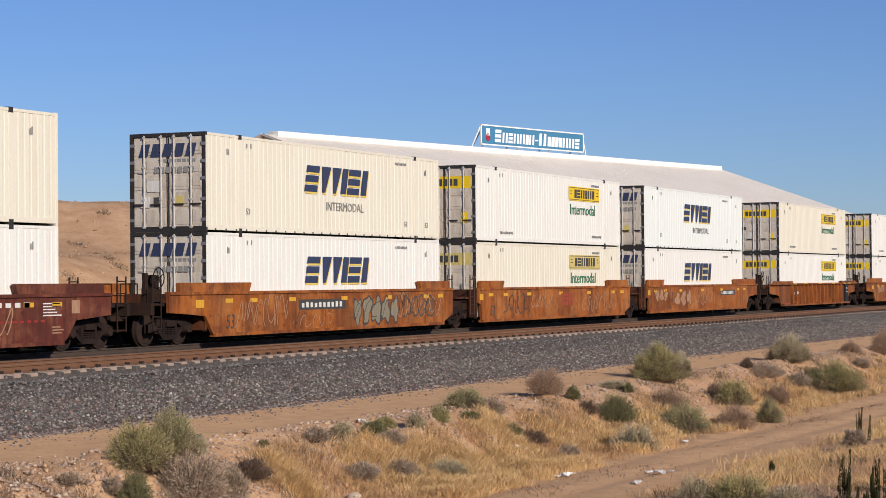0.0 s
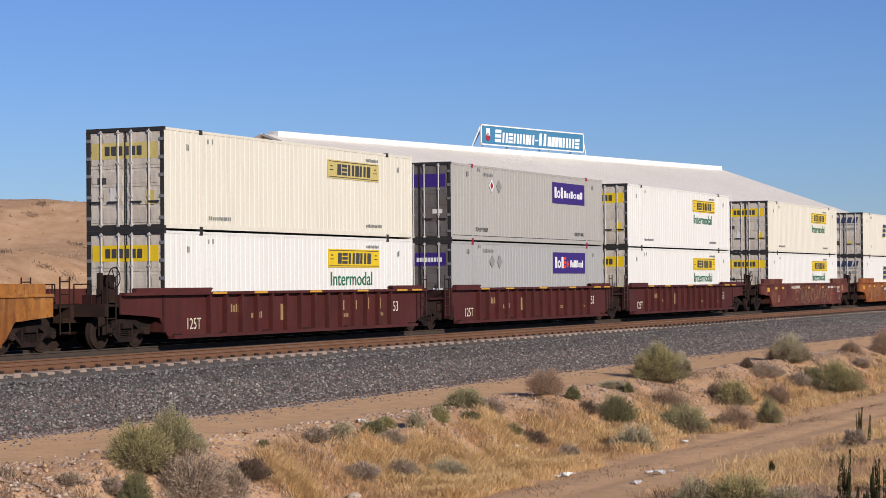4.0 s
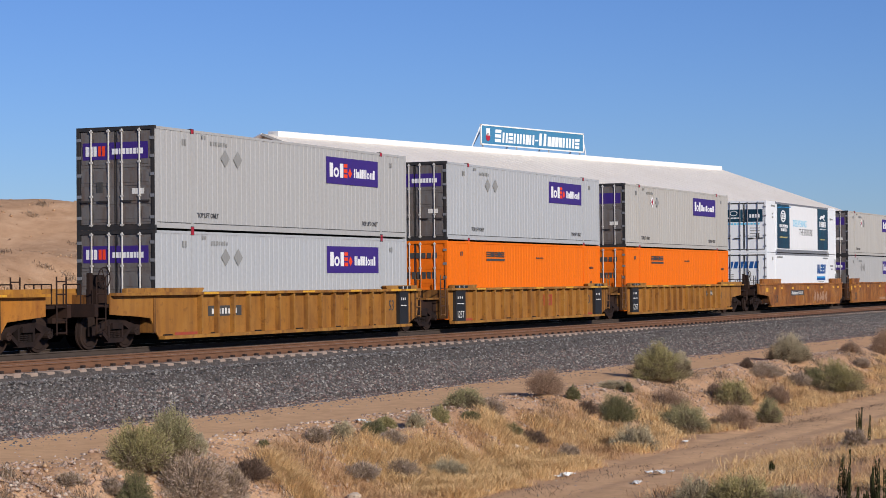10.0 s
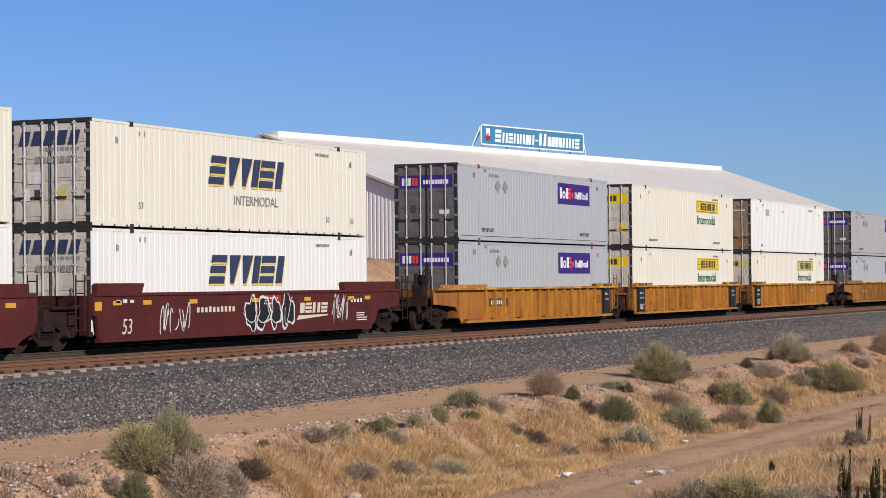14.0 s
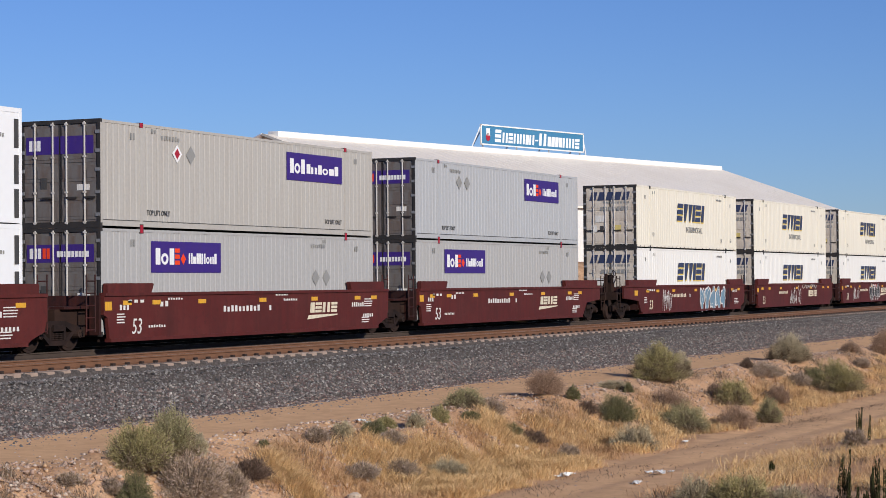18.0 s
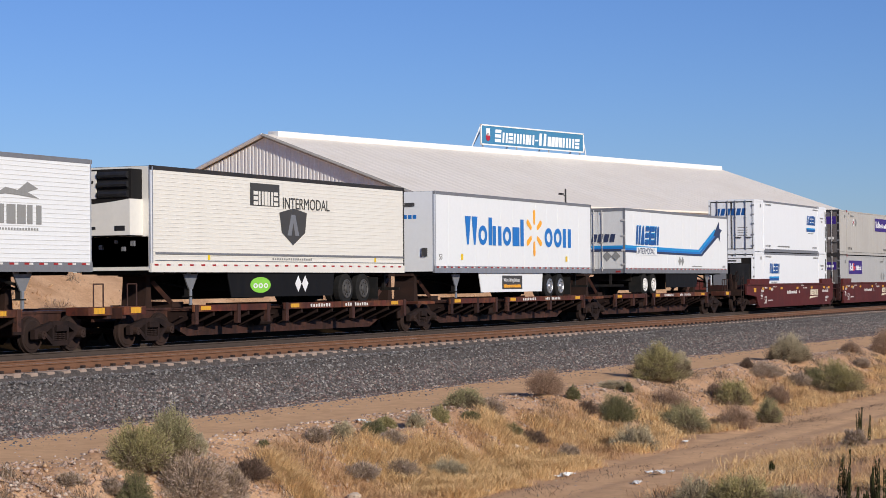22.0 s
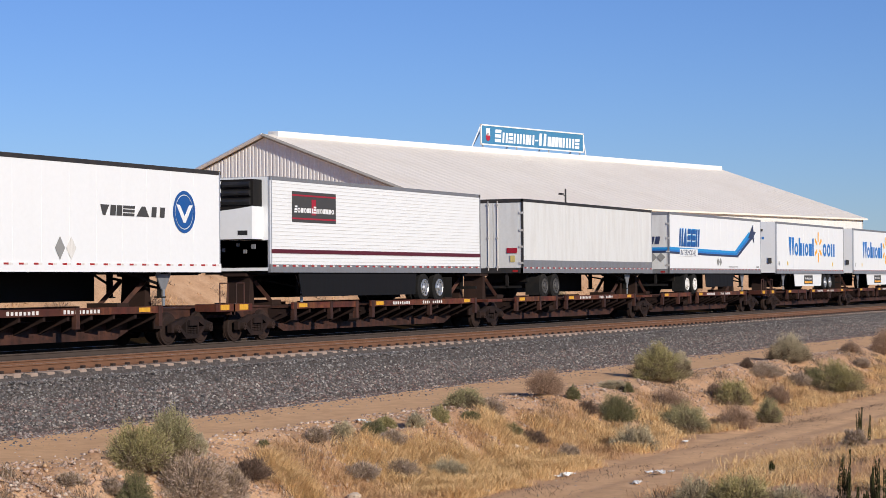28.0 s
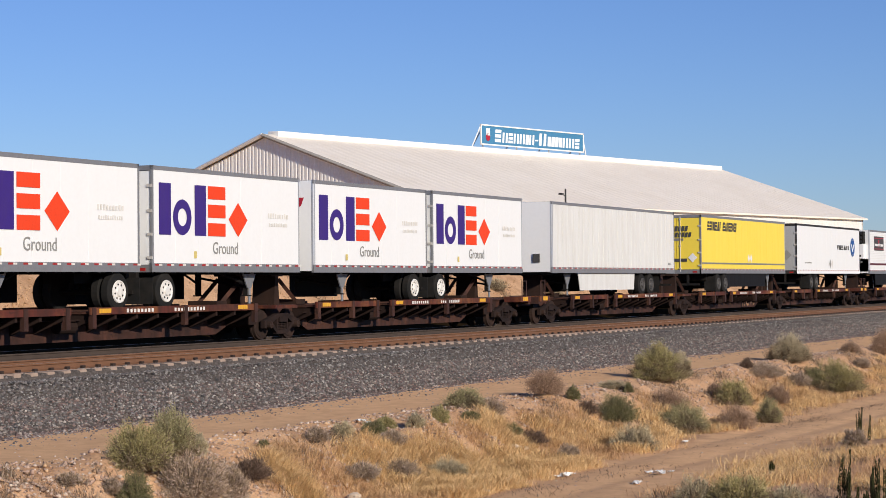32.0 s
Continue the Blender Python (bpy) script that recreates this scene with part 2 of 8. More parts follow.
RAIL_SHINE = paint("worn_rail_head", (0.34, 0.27, 0.22), 0.35, 0.6, 0.3, 2, 0.1)


def sheet(name, xs, ys, height, material):
    """A ground sheet over a grid that is fine where it is seen close."""
    v = [(x, y, height(x, y)) for x in xs for y in ys]
    k = len(ys)
    f = [(i * k + j, (i + 1) * k + j, (i + 1) * k + j + 1, i * k + j + 1) for i in range(len(xs) - 1) for j in range(k - 1)]
    me = bpy.data.meshes.new(name)
    me.from_pydata(v, [], f)
    for p in me.polygons:
        p.use_smooth = True
    me.materials.append(material)
    return new(name, me)


def steps(a, b, d):
    return [a + i * d for i in range(int(round((b - a) / d)))]


GX = [-2500, -1200, -500, -200, -80, -40, -20] + steps(-8, 16, 4) + steps(16, 74, 0.3) + steps(74, 130, 0.8) + steps(130, 260, 5) + [260, 300, 360, 450, 600, 900, 1400, 2400, 4200]
GY = [-4000, -1500, -600, -250, -120, -70, -45, -38, -34] + steps(-32, -22, 0.7) + steps(-22, -7, 0.22) + steps(-7, 4, 1.5) + steps(4, 46, 0.9) + [46, 50, 56, 64, 80, 110, 160, 260, 500, 1000, 2000, 4000]
ground = tagged(sheet("ground", GX, GY, lie, SAND), "pale sandy desert ground with ruts and rubble", "ground", kind="structure")

# ---- ballast with its loose stones ----
NEAR_Y = -4.3


def bed(x, y):
    if y < -6.1:
        z = -0.325 - (-6.1 - y) * 0.495
    elif y > 2.2:
        z = -0.21 + 0.20 * ease(2.4, 4.6, y) - 0.5 * ease(9.2, 10.4, y)
    else:
        z = -0.250 - 0.075 * ease(-5.56, -5.66, y) - 0.10 * math.exp(-((y + 2.15) / 0.7) ** 2)
        z += 0.070 * (ease(-5.68, -5.56, y) * ease(-2.9, -3.05, y) + ease(-1.42, -1.27, y) * ease(1.42, 1.27, y))
    return z + 0.03 * noise.noise((x * 0.6, y * 1.2, 9.0)) + 0.012 * noise.noise((x * 3, y * 3, 9.0))


BX = steps(-60, 16, 4) + steps(16, 120, 0.5) + steps(120, 700, 10)
BY = [-8.4] + steps(-8.1, -6.0, 0.21) + [-6.0, -5.85, -5.70, -5.64, -5.58, -5.5] + steps(-5.3, -2.95, 0.4) + [-2.95, -2.5, -2.1, -1.7, -1.42, -1.27] + steps(-1.0, 1.2, 0.4) + [1.27, 1.42, 1.8, 2.4, 3.0, 3.6, 4.6, 5.6, 6.6, 7.6, 8.6, 9.2, 9.8, 10.4]
ballast = tagged(sheet("ballast_bed", BX, BY, bed, GRAVEL), "bed of grey crushed stone under the tracks", "ballast", kind="structure")
# From under the train outwards, the bed takes the shade-dark colour.
ballast.data.materials.append(SHADE_BED)
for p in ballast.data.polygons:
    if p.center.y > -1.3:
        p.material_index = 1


def fast_mesh(name, verts, tris, material):
    """A mesh object from arrays of points and triangles."""
    me = bpy.data.meshes.new(name)
    me.vertices.add(len(verts))
    me.vertices.foreach_set("co", np.ascontiguousarray(verts, np.float32).ravel())
    me.loops.add(len(tris) * 3)
    me.loops.foreach_set("vertex_index", np.ascontiguousarray(tris, np.int32).ravel())
    me.polygons.add(len(tris))
    me.polygons.foreach_set("loop_start", np.arange(0, len(tris) * 3, 3, dtype=np.int32))
    me.update(calc_edges=True)
    if material:
        me.materials.append(material)
    return new(name, me)


def pebbles(name, count, spread, size, material, seed, flat=0.75):
    """Loose stones as one mesh: rough eight-faced lumps."""
    r = np.random.RandomState(seed)
    base = np.array([(1, 0, 0), (-1, 0, 0), (0, 1, 0), (0, -1, 0), (0, 0, 1), (0, 0, -1)], float)
    tri = np.array([(0, 2, 4), (2, 1, 4), (1, 3, 4), (3, 0, 4), (2, 0, 5), (1, 2, 5), (3, 1, 5), (0, 3, 5)])
    at = np.array([spread(r) for _ in range(count)])
    s = np.array([size(r) for _ in range(count)])
    p = base[None] * s[:, None, None] * r.uniform(0.6, 1.25, (count, 6, 1))
    a, b = r.uniform(0, 6.28, count), r.uniform(-0.6, 0.6, count)
    ca, sa, cb, sb, o = np.cos(a), np.sin(a), np.cos(b), np.sin(b), np.zeros(count)
    rot = np.stack([np.stack([ca, -sa, o], 1), np.stack([sa * cb, ca * cb, -sb], 1), np.stack([sa * sb, ca * sb, cb], 1)], 1)
    p = np.einsum("nij,nkj->nki", rot, p)
    p[:, :, 2] *= flat
    p += at[:, None, :]
    p[:, :, 2] += s[:, None] * 0.25
    f = tri[None] + 6 * np.arange(count)[:, None, None]
    return fast_mesh(name, p.reshape(-1, 3), f.reshape(-1, 3), material)


def along(r, a, b, power=1.8):
    return a + (b - a) * r.random_sample() ** power


def on_bed(r):
    x, y = along(r, 20, 150), -5.66 - 2.1 * r.random_sample() ** 0.9
    return x, y, bed(x, y)


def on_toe(r):
    x, y = along(r, 20, 150), -8.45 + 1.75 * r.random_sample() ** 1.25
    return x, y, max(bed(x, y), lie(x, y) - 0.01)


def between(r):
    x, y = along(r, 24, 120), r.uniform(-5.6, -1.0)
    return x, y, bed(x, y) - 0.01


tagged(pebbles("ballast_stones", 56000, on_bed, lambda r: 0.018 + 0.036 * r.random_sample() ** 1.7, STONE, 3), "loose grey crushed ballast stones", "gravel", kind="stuff")
tagged(pebbles("toe_stones", 34000, on_toe, lambda r: 0.018 + 0.038 * r.random_sample() ** 1.7, STONE_RED, 5), "loose reddish grey stones at the ballast's foot", "gravel", kind="stuff")



def by_road(r):
    x, y = along(r, 20, 120), -8.15 - 1.5 * r.random_sample() ** 3
    return x, y, max(bed(x, y), lie(x, y)) - 0.004


tagged(pebbles("strewn_ballast", 5000, by_road, lambda r: 0.012 + 0.03 * r.random_sample() ** 2, STONE, 6), "ballast stones strewn along the road's border", "gravel", kind="stuff")
tagged(pebbles("track_stones", 7000, between, lambda r: 0.02 + 0.03 * r.random_sample(), STONE, 4), "dusty crushed stones between the ties", "gravel", kind="stuff")

# ---- the two tracks ----
STEEL_CLIP = paint("black_rail_clip", (0.03, 0.022, 0.02), 0.8, 0, 0.4, 2, 0.2, (0.08, 0.05, 0.035), streak=False)


def rails(name, yc, label, steel):
    t = tagged(new(name), label, "railway track", kind="structure")
    for s in (-1, 1):
        bm = bm_new()
        prof = [(-0.075, -0.17), (0.075, -0.17), (0.075, -0.155), (0.012, -0.135), (0.010, -0.045), (0.037, -0.035), (0.037, -0.002), (-0.037, -0.002), (-0.037, -0.035), (-0.010, -0.045), (-0.012, -0.135), (-0.075, -0.155)]
        a = [bm.verts.new((-120, yc + s * 0.755 + p, z)) for p, z in prof]
        b = [bm.verts.new((700, yc + s * 0.755 + p, z)) for p, z in prof]
        for i in range(len(prof)):
            bm.faces.new((a[i], a[(i + 1) % len(prof)], b[(i + 1) % len(prof)], b[i]))
        rl = part("rail", bm, steel, t)
        boxes("running_surface", RAIL_SHINE, rl, (-120, 700, yc + s * 0.755 - 0.030, yc + s * 0.755 + 0.030, -0.002, 0.0))
    return t


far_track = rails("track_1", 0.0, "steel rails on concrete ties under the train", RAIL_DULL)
near_track = rails("track_2", NEAR_Y, "empty rusty steel rails on pale concrete ties", RAIL_RUST)
bm = bm_new()
slab(bm, [(-0.125, -0.42), (0.125, -0.42), (0.125, -0.19), (0.105, -0.165), (-0.105, -0.165), (-0.125, -0.19)], -1.3, 1.3)
TIE = mesh_of(bm, "tie")
TIE.materials.append(CONCRETE)
for i in range(100):
    part("tie", TIE, None, near_track, at=pose(18 + i * 0.61, NEAR_Y, 0))
for owner, tie_paint, yc, a, n in ((near_track, CONCRETE, NEAR_Y, 18 + 100 * 0.61, 840), (far_track, SHADE_TIE, 0.0, 18, 500)):
    vs, fs = [], []
    for i in range(n):
        x = a + i * 0.61
        k = len(vs)
        vs += [(x + dx, yc + dy, z) for dx in (-0.14, 0.14) for dy in (-1.3, 1.3) for z in (-0.40, -0.185)]
        fs += [(k, k + 1, k + 3, k + 2), (k + 4, k + 6, k + 7, k + 5), (k, k + 4, k + 5, k + 1), (k + 2, k + 3, k + 7, k + 6), (k + 1, k + 5, k + 7, k + 3)]
    me = bpy.data.meshes.new("far_ties")
    me.from_pydata(vs, [], fs)
    tagged(part("tie_run", me, tie_paint, owner), kind="stuff")
vs, fs = [], []
for i in range(330):
    x = 18 + i * 0.61
    for s in (-1, 1):
        for q in (-0.11, 0.11):
            y = NEAR_Y + s * 0.755 + q
            k = len(vs)
            vs += [(x + dx, y + dy, z) for dx in (-0.06, 0.06) for dy in (-0.035, 0.035) for z in (-0.165, -0.105)]
            fs += [(k, k + 1, k + 3, k + 2), (k + 4, k + 6, k + 7, k + 5), (k, k + 4, k + 5, k + 1), (k + 2, k + 3, k + 7, k + 6), (k + 1, k + 5, k + 7, k + 3)]
me = bpy.data.meshes.new("rail_clips")
me.from_pydata(vs, [], fs)
tagged(part("rail_clips", me, STEEL_CLIP, near_track), kind="stuff")

# ---- the long warehouse with its roof sign ----
SIDING = paint("pale_metal_siding", (0.82, 0.80, 0.75), 0.5, 0.1, 0.15, 0.4, 0.05, (0.40, 0.34, 0.27))
ROOFING = paint("weathered_white_roofing", (0.88, 0.80, 0.69), 0.5, 0, 0.18, 0.12, 0.0, (0.46, 0.37, 0.28), streak=False, tint=0.015)
TRIM_WHITE = paint("white_metal_trim", (0.78, 0.77, 0.74), 0.5, 0, 0.1, 0.5, 0.02)
RAKE_GREY = paint("dull_grey_trim", (0.33, 0.31, 0.28), 0.6, 0, 0.2, 0.5, 0.02)
SIGN_BLUE = paint("faded_blue_sign", (0.045, 0.19, 0.34), 0.5, 0, 0.2, 0.6, 0.03, (0.12, 0.26, 0.36))
SIDE_GREEN = paint("green_panel", (0.18, 0.36, 0.26), 0.5, 0, 0.15, 0.6, 0.03)


def warehouse():
    """Local x runs along the ridge from the near gable, local y from the near eave to the far one."""
    c = root("warehouse", "long low-pitched white metal warehouse with corrugated gable", "building")
    L, w, rise, eave = 70.9, 16.65, 5.60, 4.6
    # gable wall of upright corrugated sheets
    v, f = [], []
    n = 88
    for i in range(n + 1):
        y = 2 * w * i / n
        for yy, d in ((y, 0.0), (y + 0.22 * 2 * w / n, 0.0), (y + 0.36 * 2 * w / n, -0.035), (y + 0.86 * 2 * w / n, -0.035)):
            if yy <= 2 * w:
                zz = eave + rise * (1 - abs(yy - w) / w) - 0.12
                v += [(d, yy, -1.0), (d, yy, zz)]
    for i in range(len(v) // 2 - 1):
        f.append((2 * i, 2 * i + 2, 2 * i + 3, 2 * i + 1))
    me = bpy.data.meshes.new("gable_wall")
    me.from_pydata(v, [], f)
    part("gable_wall", me, SIDING, c)
    boxes("side_wall", SIDING, c, (0.2, L, 0.05, 0.25, -1.0, eave - 0.02))
    boxes("side_wall", SIDING, c, (0.2, L, 2 * w - 0.25, 2 * w - 0.05, -1.0, eave - 0.02))
    bm = bm_new()
    v = [bm.verts.new(p) for p in ((L, 0.05, -1), (L, 2 * w - 0.05, -1), (L, 2 * w - 0.05, eave), (L, w, eave + rise - 0.1), (L, 0.05, eave))]
    u = [bm.verts.new((L - 0.15, p.co.y, p.co.z)) for p in v]
    bm.faces.new(v)
    bm.faces.new(u[::-1])
    for i in range(5):
        bm.faces.new((v[i], v[(i + 1) % 5], u[(i + 1) % 5], u[i]))
    part("gable_wall", bm, SIDING, c)
    for s in (0, 1):
        bm = bm_new()
        ya, yb = (-0.35, w) if s == 0 else (2 * w + 0.35, w)
        za, zb = eave - 0.12, eave + rise
        q = [(-0.35, ya, za), (L + 0.3, ya, za), (L + 0.3, yb, zb), (-0.35, yb, zb)]
        lo = [bm.verts.new(p) for p in q]
        hi = [bm.verts.new((p[0], p[1], p[2] + 0.16)) for p in q]
        bm.faces.new(lo[::-1])
        bm.faces.new(hi)
        for i in range(4):
            bm.faces.new((lo[i], lo[(i + 1) % 4], hi[(i + 1) % 4], hi[i]))
        rf = part("roof", bm, ROOFING, c)
        # standing seams down the slope
        if s == 0:
            bm = bm_new()
            for k in range(58):
                x = 0.3 + k * L / 58
                beam(bm, (x, ya, za + 0.165), (x, yb, zb + 0.165), 0.02)
            part("roof_seams", bm, ROOFING, rf)
        bm = bm_new()
        beam(bm, (-0.40, ya, za + 0.06), (-0.40, yb, zb + 0.06), 0.22)
        part("rake_trim", bm, TRIM_WHITE if s else RAKE_GREY, rf)
    boxes("ridge_vent", TRIM_WHITE, c, (0.9, L - 0.4, w - 0.55, w + 0.55, eave + rise - 0.05, eave + rise + 0.42))
    boxes("side_panel", SIDE_GREEN, c, (12.0, 17.0, 0.02, 0.05, 1.2, 2.6))
    boxes("side_panel", TRIM_WHITE, c, (2.0, 40.0, 0.025, 0.05, 2.9, 4.2))
    # roof sign on a slanting frame
    return c


BLD = pose(136.05, 31.08, 3.20, 0, 0, -13.3)
wh = warehouse()
wh.matrix_basis = BLD


def roof_sign():
    c = root("roof_sign", "blue billboard with white blocks on a white frame atop the roof", "sign")
    w, h = 16.3, 1.62
    b = 0.72
    boxes("panel", SIGN_BLUE, c, (0, w, -0.08, 0, b, b + h))
    boxes("panel_edge", TRIM_WHITE, c, (-0.1, w + 0.1, -0.12, 0.02, b - 0.12, b), (-0.1, w + 0.1, -0.12, 0.02, b + h, b + h + 0.12), (-0.12, 0.0, -0.12, 0.02, b - 0.12, b + h + 0.12), (w, w + 0.12, -0.12, 0.02, b - 0.12, b + h + 0.12))
    logotype(c, WHITE_DECAL, 2.0, 3.1, b + 0.22, 1.15, -0.08, "E", 0.1)
    logotype(c, WHITE_DECAL, 3.15, 8.3, b + 0.22, 0.92, -0.08, "HEHHIH", 0.1)
    logotype(c, WHITE_DECAL, 8.35, 8.9, b + 0.6, 0.14, -0.08, "-", 0.1)
    logotype(c, WHITE_DECAL, 8.95, 10.3, b + 0.22, 1.15, -0.08, "H", 0.1)
    logotype(c, WHITE_DECAL, 10.35, 15.8, b + 0.22, 0.92, -0.08, "IIIIHHE", 0.1)
    bm = bm_new()
    ring(bm, 0.95, b + 0.62, -0.09, 0.0001, 0.36, 18, 0.9, 0.02)
    part("logo_block", bm, CRIMSON, c)
    boxes("logo_block", WHITE_DECAL, c, (0.7, 1.25, -0.11, -0.08, b + 0.75, b + 1.4))
    for k in range(4):
        xx = 0.35 + k * (w - 0.7) / 3
        bm = bm_new()
        beam(bm, (xx, 0.05, -0.35), (xx, 0.05, b + h), 0.10)
        beam(bm, (xx, 1.9, -0.45), (xx, 0.05, b + h - 0.1), 0.09)
        beam(bm, (xx, 0.05, 0.0), (xx, -0.9, -0.55), 0.09)
        part("prop", bm, RAIL_GREY, c)
    for xx, d in ((0, -1), (w, 1)):
        bm = bm_new()
        beam(bm, (xx, 0.0, b + h), (xx + d * 1.2, 0.3, 0.0), 0.09)
        part("stay", bm, TRIM_WHITE, c)
    bm = bm_new()
    beam(bm, (-1.2, 0.3, 0.0), (w + 1.2, 0.3, 0.0), 0.09)
    part("base_rail", bm, TRIM_WHITE, c)
    return c

# ---- rolling stock: trucks ----
STEEL_DARK = paint("dark_running_gear", (0.016, 0.010, 0.009), 0.9, 0.0, 0.6, 1.0, 0.4, (0.045, 0.024, 0.019), streak=False)
WHEEL_RIM = paint("worn_wheel_steel", (0.026, 0.016, 0.013), 0.8, 0.0, 0.5, 1.0, 0.2, (0.07, 0.036, 0.026), streak=False)
BLACK = paint("black_paint", (0.012, 0.012, 0.013), 0.55, 0, 0.3, 1, 0.1, (0.05, 0.043, 0.037))
WHITE_MARK = paint("white_stencil", (0.72, 0.70, 0.66), 0.6, 0, 0.35, 4, 0)
YELLOW_MARK = paint("yellow_reflector", (0.70, 0.36, 0.025), 0.5, 0, 0.35, 4, 0)
WHEEL_R = 0.46
TRUCK = {}
# Rusty, dirty end steel, darkened further in its colour for the shade between cars.
END_SHADE_GRIME = paint("shaded_grimy_end_steel", (0.024, 0.013, 0.010), 0.85, 0, 0.5, 1.0, 0.3, (0.060, 0.028, 0.018), streak=False)


def logotype(parent, material, x0, x1, z, h, y, pattern, lean=0.0, name="logo_block"):
    """A sign of plain shapes: I block, i low block, H two posts, n two low posts, E stacked bars, o low ring, O ring, x low lozenge, V and A wedges, l thin block, - dash."""
    wide = {"I": 0.6, "i": 0.8, "H": 1.0, "n": 1.0, "E": 0.85, "o": 0.95, "O": 1.0, "x": 0.95, "-": 0.5, "V": 0.62, "A": 0.95, "l": 0.38}
    total = sum(wide[k] for k in pattern)
    x = x0
    for k in pattern:
        w = (x1 - x0) * wide[k] / total
        a, b = x, x + w * 0.84
        hh = h * 0.70 if k in "inox" else h

        def pts(*q):
            return [(px + pz * lean, z + pz) for px, pz in q]
        bm = bm_new()
        if k == "V":
            t = (b - a) * 0.14
            slab(bm, pts((a, hh), ((a + b) / 2 - t, 0), ((a + b) / 2 + t, 0), (b, hh)), y - 0.005, y)
        elif k == "A":
            t = (b - a) * 0.14
            slab(bm, pts((a, 0), (b, 0), ((a + b) / 2 + t, hh), ((a + b) / 2 - t, hh)), y - 0.005, y)
        elif k in "Iil":
            slab(bm, pts((a, 0), (b, 0), (b, hh), (a, hh)), y - 0.005, y)
        elif k in "Hn":
            t = (b - a) * 0.36
            slab(bm, pts((a, 0), (a + t, 0), (a + t, hh), (a, hh)), y - 0.005, y)
            slab(bm, pts((b - t, 0), (b, 0), (b, hh), (b - t, hh)), y - 0.005, y)
        elif k == "E":
            for q in (0.0, 0.37, 0.74):
                slab(bm, pts((a, q * hh), (b, q * hh), (b, (q + 0.26) * hh), (a, (q + 0.26) * hh)), y - 0.005, y)
        elif k in "oO":
            ring(bm, (a + b) / 2 + hh * 0.5 * lean, z + hh / 2, y, hh * 0.25, hh * 0.5, 24, (b - a) / hh, 0.005)
        elif k == "x":
            slab(bm, pts(((a + b) / 2, 0), (b, hh / 2), ((a + b) / 2, hh), (a, hh / 2)), y - 0.005, y)
        elif k == "-":
            slab(bm, pts((a, 0), (b, 0), (b, hh), (a, hh)), y - 0.005, y)
        part(name, bm, material, parent)
        x += w


def lozenge(parent, x, z, rx, rz, y, material, name="placard_holder"):
    bm = bm_new()
    slab(bm, [(x - rx, z), (x, z - rz), (x + rx, z), (x, z + rz)], y - 0.004, y)
    return part(name, bm, material, parent)


def wheelset():
    """An axle with its two wheels and bearing ends; centred on the axle."""
    if "axle" not in TRUCK:
        bm = bm_new()
        rod(bm, (0, -1.02, 0), (0, 1.02, 0), 0.085, 10)
        for s in (-1, 1):
            rod(bm, (0, s * 0.70, 0), (0, s * 0.745, 0), WHEEL_R + 0.025, 28)
            rod(bm, (0, s * 0.745, 0), (0, s * 0.83, 0), WHEEL_R, 28, WHEEL_R - 0.006)
            rod(bm, (0, s * 0.83, 0), (0, s * 0.845, 0), WHEEL_R - 0.07, 28, WHEEL_R - 0.09)
            rod(bm, (0, s * 0.83, 0), (0, s * 0.90, 0), 0.16, 14, 0.11)
            rod(bm, (0, s * 1.0, 0), (0, s * 1.20, 0), 0.125, 12, 0.11)
            for k in range(3):
                a = 2 * math.pi * k / 3
                rod(bm, (0.06 * math.cos(a), s * 1.19, 0.06 * math.sin(a)), (0.06 * math.cos(a), s * 1.225, 0.06 * math.sin(a)), 0.018, 6)
        TRUCK["axle"] = mesh_of(bm, "wheelset")
        TRUCK["axle"].materials.append(WHEEL_RIM)
    return TRUCK["axle"]


def truck(parent, x):
    """A two-axle truck: cast side frames with their windows and spring nests, bolster, wheelsets."""
    if "bolster" not in TRUCK:
        for s in (-1, 1):
            bm = bm_new()
            y0, y1 = (s * 0.96, s * 1.10) if s > 0 else (-1.10, -0.96)
            for d in (-1, 1):
                slab(bm, [(d * 1.12, 0.60), (d * 1.12, 0.36), (d * 0.98, 0.36), (d * 0.98, 0.46), (d * 0.72, 0.46), (d * 0.34, 0.18), (d * 0.34, 0.32), (d * 0.62, 0.52), (d * 0.34, 0.66), (d * 0.34, 0.80), (d * 0.62, 0.72)], y0, y1)
            box(bm, -0.36, 0.36, y0, y1, 0.17, 0.30)
            box(bm, -0.36, 0.36, y0, y1, 0.66, 0.80)
            for d in (-0.36, 0.28):
                box(bm, d, d + 0.08, y0, y1, 0.29, 0.67)
            for d in (-0.18, 0.0, 0.18):
                for k in range(5):
                    z = 0.31 + k * 0.05
                    rod(bm, (d, s * 1.02, z), (d, s * 1.02, z + 0.03), 0.08, 8)
            TRUCK[s] = mesh_of(bm, "side_frame")
            TRUCK[s].materials.append(STEEL_DARK)
        bm = bm_new()
        box(bm, -0.24, 0.24, -1.16, 1.16, 0.54, 0.70)
        box(bm, -0.34, 0.34, -0.4, 0.4, 0.62, 0.86)
        for d in (-0.5, 0.5):
            box(bm, d - 0.04, d + 0.04, -0.9, 0.9, 0.40, 0.50)
        TRUCK["bolster"] = mesh_of(bm, "bolster")
        TRUCK["bolster"].materials.append(STEEL_DARK)
    t = part("truck", TRUCK["bolster"], None, parent, "rusty cast steel truck with spring nest", at=pose(x, 0, 0))
    for s in (-1, 1):
        part("side_frame", TRUCK[s], None, t)
    for d in (-0.86, 0.86):
        part("wheelset", wheelset(), None, t, at=pose(d, 0, WHEEL_R))
    return t


